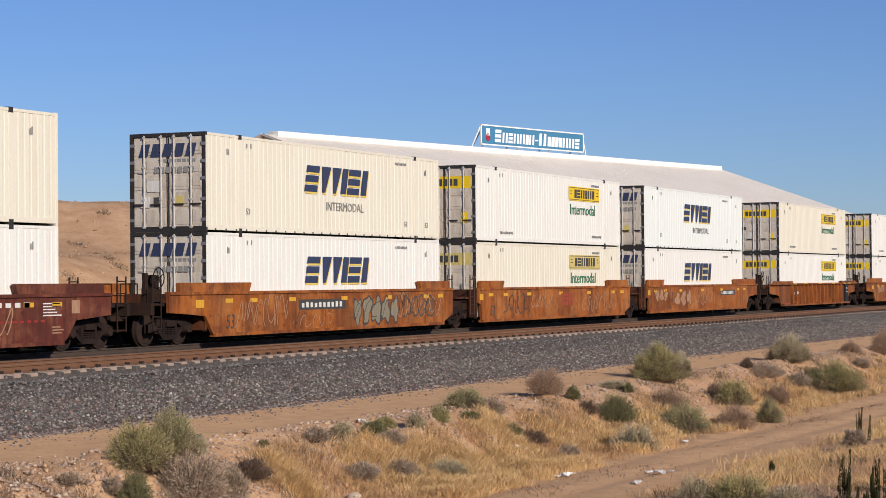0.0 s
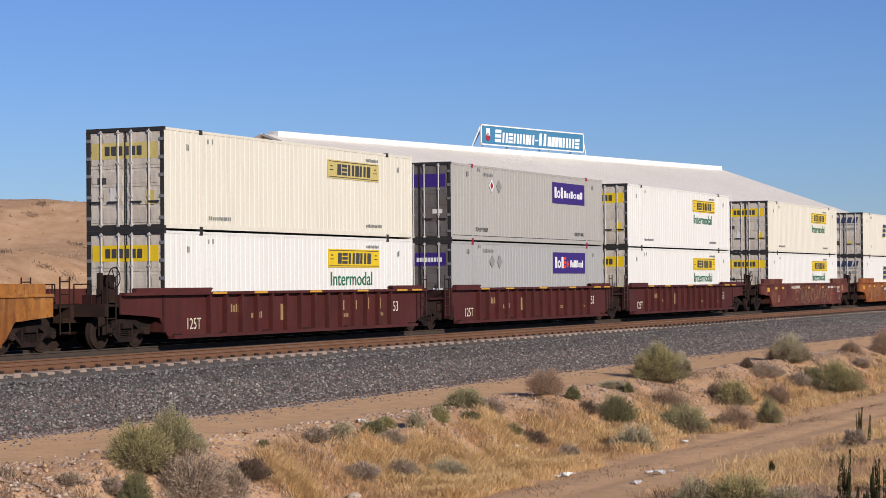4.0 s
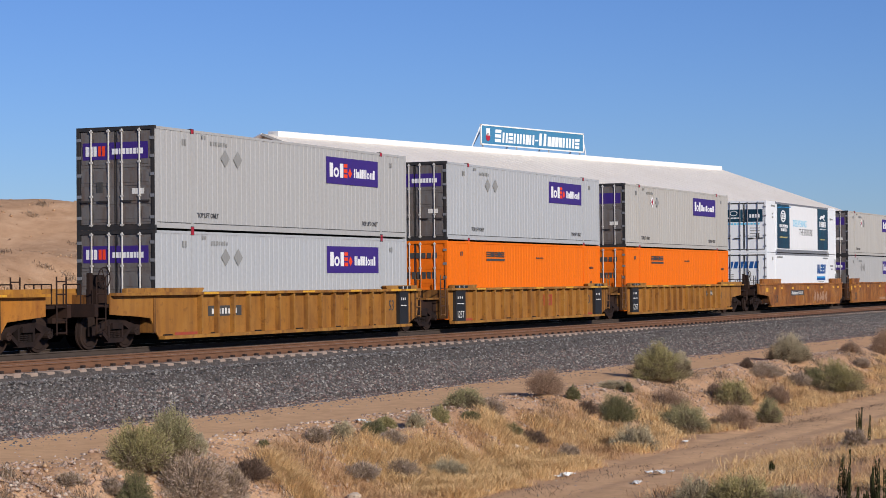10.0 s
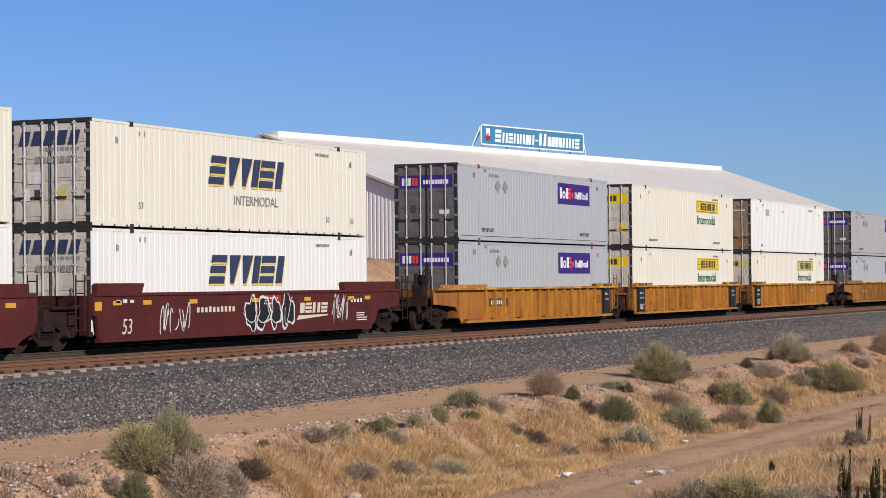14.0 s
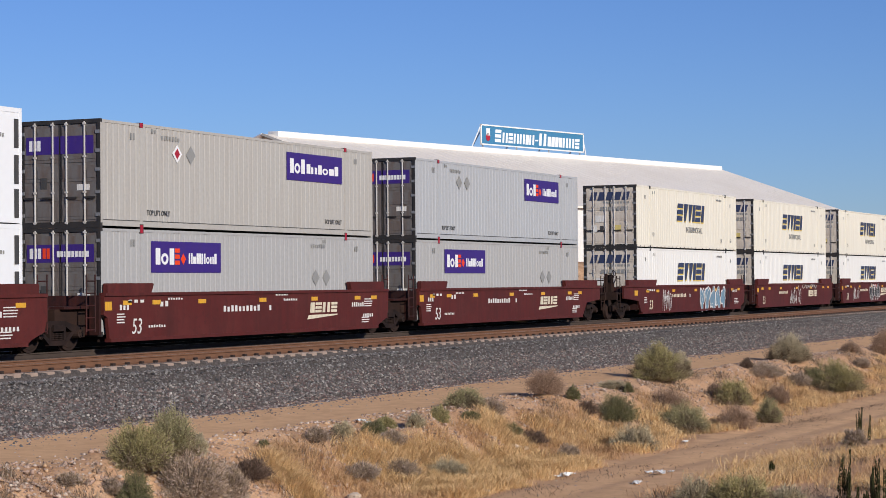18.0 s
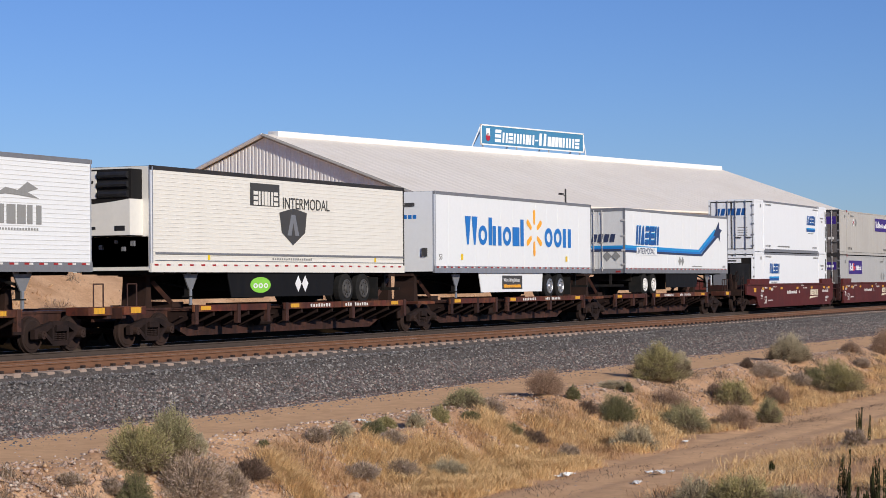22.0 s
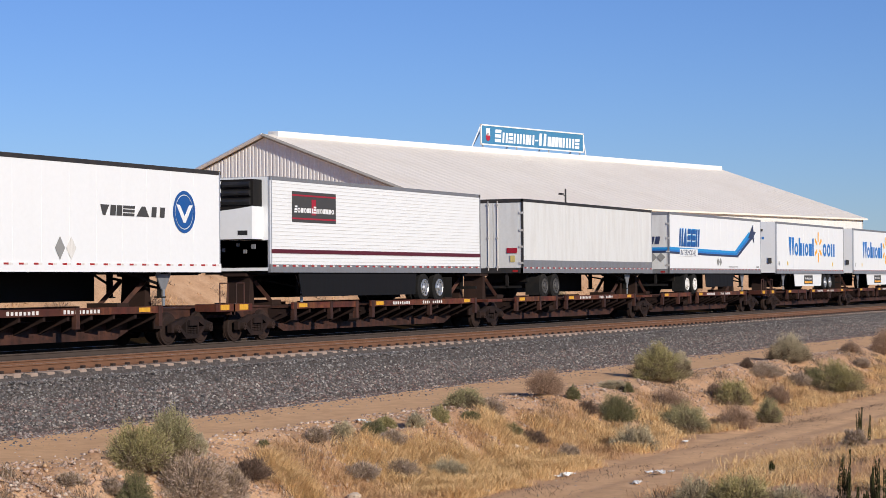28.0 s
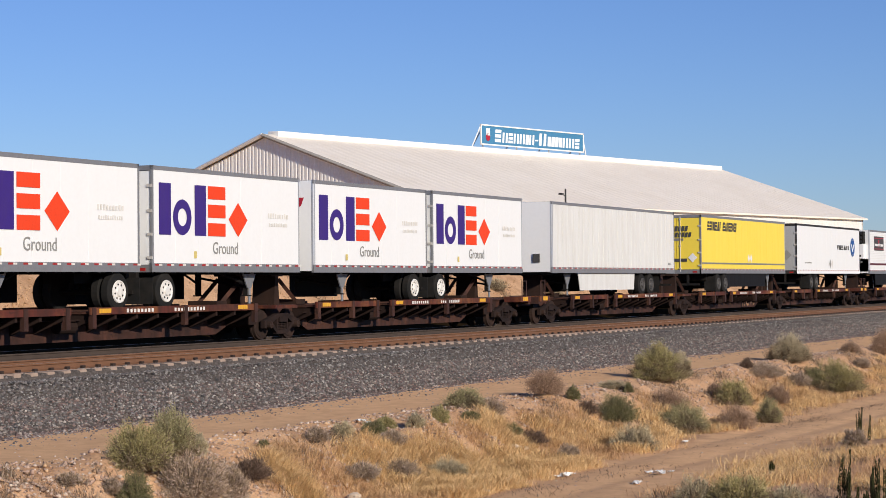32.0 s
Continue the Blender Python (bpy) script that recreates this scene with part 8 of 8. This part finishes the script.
thicket(((29.2, -13.86, 1.44, 0.91), (27.53, -12.6, 0.34, 0.19), (28.03, -13.1, 0.32, 0.21), (30.31, -13.97, 0.79, 0.69), (38.28, -13.19, 0.64, 0.31), (44.53, -12.78, 0.84, 0.38), (67.46, -13.08, 1.8, 0.43), (79.43, -13.69, 0.82, 0.36), (68.35, -14.08, 0.98, 0.43), (46.83, -21.01, 0.59, 0.48), (36.1, -12.59, 0.46, 0.23), (36.98, -13.99, 0.9, 0.3), (35.36, -13.98, 0.75, 0.26), (43.34, -15.21, 0.52, 0.34)), GREY_TWIGS, "leafless grey twiggy bush on the bank", 5500, 0.16)
thicket(((49.12, -12.38, 1.18, 0.68), (54.72, -13.82, 1.61, 0.64), (60.41, -13.54, 0.53, 0.35), (54.44, -15.95, 1.2, 0.7), (63.8, -14.58, 0.92, 0.63), (82.61, -12.55, 0.99, 0.43), (86.47, -13.05, 1.18, 1.28)), DRYBUSH, "dry brown twiggy shrub on the bank", 8500, 0.12)
thicket(((31.62, -13.63, 0.86, 0.43), (49.91, -13.24, 0.59, 0.36), (67.37, -12.52, 0.51, 0.31), (44.32, -13.98, 0.67, 0.32)), DARK_TWIGS, "dark dead bush of tangled twigs", 7000, 0.12)


def spikes(x, y, w, h, seed):
    """A clump of upright dark seed stalks."""
    c = root("stalk_clump", "clump of upright dark green seed stalks", "weed")
    r = np.random.RandomState(seed)
    for i in range(6):
        v, f = [], []
        bx, by, hh = r.uniform(-w / 2, w / 2), r.uniform(-w / 2, w / 2), h * r.uniform(0.55, 1.05)
        lx, ly = r.uniform(-0.10, 0.14), r.uniform(-0.1, 0.1)
        for j in range(200):
            z = hh * r.random_sample() ** 0.8
            a = r.uniform(0, 6.28)
            rr = 0.024 * (1.1 - z / hh) + 0.010
            k = len(v)
            px, py = bx + lx * z + math.cos(a) * 0.006, by + ly * z + math.sin(a) * 0.006
            v += [(px, py, z), (px + math.cos(a) * rr, py + math.sin(a) * rr, z + 0.02), (px + math.cos(a + 0.6) * rr, py + math.sin(a + 0.6) * rr, z + 0.05)]
            f.append((k, k + 1, k + 2))
        me = bpy.data.meshes.new("stalk")
        me.from_pydata(v, [], f)
        part("stalk", me, SPIKE, c)
    c.matrix_basis = pose(x, y, lie(x, y) - 0.02)


for x, y, w, h in ((49.26, -20.72, 0.51, 0.93), (35.01, -23.5, 0.26, 0.85), (34.55, -24.17, 0.46, 0.77), (38.84, -21.21, 0.16, 0.36), (33.87, -24.2, 0.39, 0.39)):
    spikes(x, y, w, h, int(x * 7))


def blades(name, count, spread, length, material, seed, lean=0.35, fat=1.0):
    r = np.random.RandomState(seed)
    p = np.array([spread(r) for _ in range(count)])
    ln = np.array([length(r) for _ in range(count)])[:, None]
    a, b = r.uniform(0, 6.28, count), r.uniform(0, 6.28, count)
    d = np.stack([np.cos(a), np.sin(a), np.zeros(count)], 1)
    q = (lean * r.uniform(0.35, 1.9, count))[:, None]
    wd = ((0.0025 + 0.003 * r.random_sample(count)) * fat)[:, None]
    s = np.stack([np.cos(b), np.sin(b), np.zeros(count)], 1) * wd
    up = np.array([0, 0, 1.0])
    m = p + d * ln * q * 0.35 + up * ln * 0.6
    tip = p + d * ln * q + up * ln * np.maximum(0.15, 1 - 0.25 * q)
    v = np.stack([p - s - up * 0.02, p + s - up * 0.02, m + s * 0.8, m - s * 0.8, tip], 1).reshape(-1, 3)
    f = np.array([(0, 1, 2), (0, 2, 3), (3, 2, 4)])[None] + 5 * np.arange(count)[:, None, None]
    return fast_mesh(name, v, f.reshape(-1, 3), material)


def tufts(seed, x0, x1, y0, y1, n, rad=0.16, least=0.02, phase=11.0, power=1.5):
    """Places of grass stems, gathered in tufts where the ground favours them; the stand has a ragged upper border."""
    r = np.random.RandomState(seed)
    centres = []
    while len(centres) < n:
        x, y = along(r, x0, x1, power), r.uniform(y0, y1)
        border = y1 - 0.55 - 0.75 * noise.noise((x * 0.42, 4.0, phase))
        if y < border and noise.noise((x * 0.28, y * 0.45, phase)) + 0.5 * noise.noise((x, y, 3.0)) > least:
            centres.append((x, y))

    def spread(rr):
        x, y = centres[rr.randint(len(centres))]
        x, y = x + rr.normal(0, rad), y + rr.normal(0, rad)
        return x, y, lie(x, y)
    return spread


def tall(lo, hi, power=1.3):
    return lambda r: lo + (hi - lo) * r.random_sample() ** power


tagged(blades("dry_grass", 98000, tufts(5, 32.6, 46.5, -15.9, -12.75, 560, 0.19, -0.05), tall(0.06, 0.37), STRAW, 8, 1.0, 0.95), "matted straw-coloured dry grass on the bank", "grass", kind="stuff")
tagged(blades("russet_grass", 40000, tufts(25, 32, 50, -15.7, -12.5, 380, 0.22, 0.04, 17.0), tall(0.05, 0.28), RUSSET, 28, 1.0, 1.0), "reddish brown withered grass on the bank", "grass", kind="stuff")
tagged(blades("bank_grass", 46000, tufts(7, 44, 88, -15.7, -13.2, 360, 0.26, 0.10), tall(0.06, 0.36), STRAW, 10, 0.95, 1.25), "golden grass among the shrubs", "grass", kind="stuff")
tagged(blades("bank_russet", 22000, tufts(27, 48, 88, -15.5, -12.8, 220, 0.3, 0.12, 5.0), tall(0.05, 0.32), RUSSET, 30, 1.0, 1.25), "reddish withered grass among the shrubs", "grass", kind="stuff")
tagged(blades("roadside_grass", 44000, tufts(6, 37, 84, -25.5, -18.8, 520, 0.26, -0.02), tall(0.05, 0.32), STRAW, 9, 1.05, 1.0), "dry yellow grass beside the dirt road", "grass", kind="stuff")
tagged(blades("roadside_russet", 24000, tufts(29, 37, 84, -25.5, -18.8, 380, 0.28, 0.0, 8.0), tall(0.05, 0.28), RUSSET, 32, 1.05, 1.0), "reddish dry grass beside the dirt road", "grass", kind="stuff")

WEED = mottled("grey_brown_weed", [(0.13, 0.09, 0.06), (0.26, 0.185, 0.13), (0.40, 0.31, 0.22)], 6, 4, 0.9, 0, 0, islands=True)
tagged(blades("low_weeds", 30000, tufts(15, 24, 90, -15.6, -11.7, 520, 0.13), tall(0.05, 0.21, 1.0), WEED, 16, 1.0, 1.3), "low grey-brown dry weeds on the bank", "weeds", kind="stuff")


def on_land(y0, y1, x0=22, x1=110, lean=1.0):
    def spread(r):
        x, y = along(r, x0, x1, 1.7), y1 + (y0 - y1) * r.random_sample() ** lean
        return x, y, lie(x, y) - 0.01
    return spread


PALE_STONE = mottled("pale_pebble", [(0.28, 0.185, 0.135), (0.44, 0.31, 0.235), (0.60, 0.49, 0.40), (0.38, 0.26, 0.20), (0.50, 0.36, 0.28), (0.16, 0.11, 0.085)], 5, 4, 0.9, 0.2, 0.01, islands=True)
CLOD = mottled("earth_clod", [(0.36, 0.22, 0.13), (0.46, 0.30, 0.18), (0.54, 0.37, 0.235)], 5, 4, 0.95, 0.2, 0.01, islands=True)
tagged(pebbles("bank_rubble", 46000, on_land(-14.2, -11.2, 22, 92, 0.8), lambda r: 0.010 + 0.050 * r.random_sample() ** 4, PALE_STONE, 12), "pale and pinkish stones strewn on the bank", "rubble", kind="stuff")
tagged(pebbles("bank_clods", 9000, on_land(-15.6, -11.5, 22, 92), lambda r: 0.012 + 0.06 * r.random_sample() ** 4, CLOD, 14), "clods of earth broken off the bank", "rubble", kind="stuff")
tagged(pebbles("road_pebbles", 4500, on_land(-19.5, -8.0), lambda r: 0.01 + 0.025 * r.random_sample() ** 2, PALE_STONE, 13), "small stones strewn on the dirt roads", "pebbles", kind="stuff")
tagged(blades("roadside_weeds", 12000, tufts(17, 34, 84, -25.0, -19.2, 260, 0.18), tall(0.05, 0.25, 1.0), WEED, 18, 1.1, 1.2), "low brown weeds among the roadside grass", "weeds", kind="stuff")
DEBRIS = mottled("dark_dry_debris", [(0.05, 0.035, 0.025), (0.12, 0.08, 0.055), (0.24, 0.165, 0.11)], 6, 4, 0.9, 0, 0, islands=True)
tagged(blades("twig_debris", 7000, tufts(19, 22, 90, -17.6, -11.4, 700, 0.35), tall(0.03, 0.10, 1.0), DEBRIS, 20, 2.4, 1.2), "dark broken twigs lying on the bank", "debris", kind="stuff")
LITTER = ((38.98, -12.15, 0.2), (39.53, -12.04, 0.15), (40.6, -16.26, 0.32), (40.48, -16.11, 0.17), (41.43, -18.01, 0.34), (41.99, -17.62, 0.17), (49.84, -15.92, 0.18), (61.42, -15.7, 0.12), (36.89, -15.93, 0.16), (39.23, -18.29, 0.21), (37.41, -15.85, 0.11), (41.63, -18.23, 0.15))
ROCKS = ((34.13, -14.45, 0.36, 0.26, 0.21), (42.94, -13.98, 0.57, 0.4, 0.13), (43.22, -14.21, 0.26, 0.18, 0.16), (36.06, -13.97, 0.2, 0.14, 0.14), (35.53, -14.02, 0.13, 0.09, 0.1), (40.5, -14.64, 0.32, 0.22, 0.15), (39.17, -13.47, 0.12, 0.08, 0.1))

# ---- the roof sign and far things ----
sg = roof_sign()
sg.matrix_basis = BLD @ pose(28.45, 16.65, 4.6 + 5.6 + 0.1)


def lamp_post(x, y, z0, h):
    c = root("lamp_post", "dark slim post with a short lamp arm", "lamp post")
    bm = bm_new()
    rod(bm, (0, 0, 0), (0, 0, h), 0.09, 8, 0.06)
    part("pole", bm, GASKET, c)
    bm = bm_new()
    rod(bm, (0, 0, h - 0.5), (-0.45, 0.1, h - 0.35), 0.03, 6)
    box(bm, -0.75, -0.40, -0.02, 0.22, h - 0.42, h - 0.30)
    part("lamp_arm", bm, GASKET, c)
    c.matrix_basis = pose(x, y, z0)


lamp_post(128.0, 17.4, lie(128.0, 17.4) - 0.1, 5.2)


def far_shed(name, label, x, y, w, d, h, wall_m, roof_m, turn, flat=False):
    """A low building far off, with a roof that overhangs its walls, a door and windows."""
    c = root(name, label, "building")
    boxes("wall", wall_m, c, (0, w, 0, d, -3.0, h))
    bm = bm_new()
    pk = 0.15 if flat else 1.4
    v = [bm.verts.new(p) for p in ((-0.4, -0.5, h), (w + 0.4, -0.5, h), (w + 0.4, d / 2, h + pk), (-0.4, d / 2, h + pk), (-0.4, d + 0.5, h), (w + 0.4, d + 0.5, h))]
    u = [bm.verts.new((p.co.x, p.co.y, p.co.z + 0.25)) for p in v]
    for a, b, cc, dd in ((0, 1, 2, 3), (3, 2, 5, 4)):
        bm.faces.new((u[a], u[b], u[cc], u[dd]))
        bm.faces.new((v[dd], v[cc], v[b], v[a]))
    for a, b in ((0, 1), (1, 2), (2, 5), (5, 4), (4, 3), (3, 0)):
        bm.faces.new((v[a], v[b], u[b], u[a]))
    part("roof", bm, roof_m, c)
    for k in range(3):
        boxes("window", BLACK, c, (w * (0.2 + 0.25 * k), w * (0.2 + 0.25 * k) + 1.2, -0.03, 0.02, 1.2, 2.2))
    c.matrix_basis = pose(x, y, 3.6, 0, 0, turn)


far_shed("barn", "long low grey-blue shed on the far plain", 193.0, 110.0, 26.0, 10.0, 5.6, VAN_DULL, paint("slate_blue_roof", (0.20, 0.24, 0.30), 0.6, 0, 0.2, 0.3, 0.05), -35)
far_shed("house", "small white house on the far plain", 214.0, 96.0, 9.0, 8.0, 5.4, TRIM_WHITE, TRIM_WHITE, -35, True)
far_shed("annex", "low cream building beyond the warehouse", 222.0, 17.0, 40.0, 14.0, 2.4, TRIM_WHITE, TRIM_WHITE, -13.3, True)


def water_tank(x, y):
    c = root("water_tank", "round white storage tank on the far plain", "tank")
    bm = bm_new()
    rod(bm, (0, 0, -2), (0, 0, 5.2), 2.2, 24)
    rod(bm, (0, 0, 5.2), (0, 0, 5.9), 2.25, 24, 0.3)
    part("shell", bm, TRIM_WHITE, c)
    c.matrix_basis = pose(x, y, 3.4)


water_tank(203.0, 103.5)


def far_tree(x, y, w, h, seed):
    c = root("tree", "dark green broad tree on the far plain", "tree")
    part("crown", leaf_mesh("crown", w, h, 5000, 0.5, seed, 0.10), OLIVE, c, at=pose(0, 0, 1.2))
    bm = bm_new()
    rod(bm, (0, 0, -1), (0, 0, 1.8), 0.25, 8, 0.16)
    for k in range(6):
        a = k * 1.05
        rod(bm, (0, 0, 1.4), (math.cos(a) * w * 0.3, math.sin(a) * w * 0.3, h * 0.7), 0.10, 6, 0.03)
    part("trunk", bm, TWIG, c)
    c.matrix_basis = pose(x, y, 4.2)


far_tree(205.0, 91.0, 7.0, 5.0, 5)
# shrubs on the spoil heap and along its foot
for k, (x, y, w, h) in enumerate(((93.5, 25.0, 2.2, 1.0), (94.6, 24.2, 1.6, 0.8), (95.6, 23.2, 1.4, 0.6), (104.0, 15.6, 1.6, 0.8), (110.0, 15.0, 1.8, 0.9), (84.0, 12.5, 1.4, 0.6), (90.0, 13.0, 1.2, 0.6), (97.0, 13.5, 1.6, 0.7), (118.0, 14.4, 1.7, 0.9), (78.0, 12.4, 1.2, 0.6), (60.5, 12.6, 1.5, 0.8), (64.0, 13.4, 1.8, 0.9), (67.5, 12.2, 1.1, 0.5), (71.0, 13.8, 1.6, 0.8), (74.5, 12.0, 1.0, 0.5), (126.0, 14.0, 1.8, 0.9), (135.0, 14.6, 2.0, 1.0), (146.0, 14.2, 1.8, 0.9))):
    shrub(x, y, w, h, (SAGE, DRYBUSH)[k % 2], "dusty grey shrub on the far bank", 300 + k, 2200, 0.14)
tagged(pebbles("heap_rubble", 7000, lambda r: (lambda x, y: (x, y, lie(x, y)))(r.uniform(55, 125), 10.4 + 24 * r.random_sample() ** 1.7), lambda r: 0.02 + 0.09 * r.random_sample() ** 5, CLOD, 21), "clods and stones on the spoil heap", "rubble", kind="stuff")

def on_heap(seed, n, rad, deep):
    r = np.random.RandomState(seed)
    centres = [(r.uniform(56, 140), 10.6 + deep * r.random_sample() ** 1.6) for _ in range(n)]

    def spread(rr):
        x, y = centres[rr.randint(n)]
        x, y = x + rr.normal(0, rad), y + rr.normal(0, rad)
        return x, y, lie(x, y)
    return spread


tagged(blades("heap_weeds", 16000, on_heap(41, 150, 0.22, 20), tall(0.05, 0.20), WEED, 42, 1.0, 3.0), "low dusty weeds scattered over the spoil heap", "weeds", kind="stuff")
tagged(blades("heap_grass", 14000, on_heap(43, 150, 0.45, 5), tall(0.05, 0.28), RUSSET, 44, 1.0, 2.5), "pale dry grass on the far bank", "grass", kind="stuff")

# ---- litter by the dirt roads ----
PAPER = paint("crumpled_white_film", (0.78, 0.78, 0.76), 0.5, 0, 0.2, 3, 0.1)


def scrap(x, y, w, seed, label):
    r = random.Random(seed)
    bm = bm_new()
    n = 5
    g = [[bm.verts.new((w * (i / n - 0.5) + r.uniform(-0.02, 0.02), w * 0.7 * (j / n - 0.5) + r.uniform(-0.02, 0.02), 0.02 + r.random() * w * 0.28)) for j in range(n + 1)] for i in range(n + 1)]
    for i in range(n):
        for j in range(n):
            bm.faces.new((g[i][j], g[i + 1][j], g[i + 1][j + 1], g[i][j + 1]))
    me = mesh_of(bm, "litter")
    me.materials.append(PAPER)
    ob = new("litter", me)
    md = ob.modifiers.new("thickness", "SOLIDIFY")
    md.thickness = 0.006
    ob.matrix_basis = pose(x, y, lie(x, y), 0, 0, r.uniform(0, 360))
    tagged(ob, label, "litter", "litter by the roads")


for k, (x, y, w) in enumerate(LITTER):
    scrap(x, y, w, 40 + k, "crumpled white plastic scrap on the dirt")


def rock(x, y, w, d, h, seed, label):
    """A worn boulder half sunk in the soil."""
    r = random.Random(seed)
    bm = bm_new()
    bmesh.ops.create_icosphere(bm, subdivisions=2, radius=0.5)
    for v in bm.verts:
        v.co *= r.uniform(0.82, 1.12)
        v.co = Vector((v.co.x * w, v.co.y * d, v.co.z * h))
    me = mesh_of(bm, "rock")
    me.materials.append(PALE_ROCK)
    ob = tagged(new("rock", me), label, "rock", "rocks on the bank")
    ob.matrix_basis = pose(x, y, lie(x, y) + h * 0.15, 0, 0, r.uniform(-30, 30))


PALE_ROCK = mottled("pale_rock", [(0.46, 0.36, 0.27), (0.58, 0.48, 0.38), (0.68, 0.58, 0.47)], 5.0, 8, 0.9, 0.5, 0.02)
for k, (x, y, w, d, h) in enumerate(ROCKS):
    rock(x, y, w, d, h, 60 + k, "pale worn boulder sunk in the grassy bank")


# ---- what moves: the whole train, and the wheels that roll under it ----
def motions():
    times = [0, 4, 8, 12, 16, 20, 24, 28, 32]
    for ob, s0, z in MOVING:
        walk(ob, [(t, pose(s0 + run(t), 0, z)) for t in times])
    # all axles on one side of a truck turn alike, so they share one set of keys
    axles = [o for o in scene.objects if o.name.split(".")[0] == "wheelset"]
    for d in (-0.86, 0.86):
        mates = [o for o in axles if abs(o.matrix_basis.translation.x - d) < 0.01]
        first = mates[0]
        walk(first, [(k / FPS, pose(d, 0, WHEEL_R) @ Matrix.Rotation((run(k / FPS) - run(0)) / WHEEL_R, 4, "Y")) for k in range(32 * FPS + 1)])
        for o in mates[1:]:
            o.rotation_mode = "QUATERNION"
            o.animation_data_create().action = first.animation_data.action
            o.animation_data.action_slot = first.animation_data.action_slot


motions()
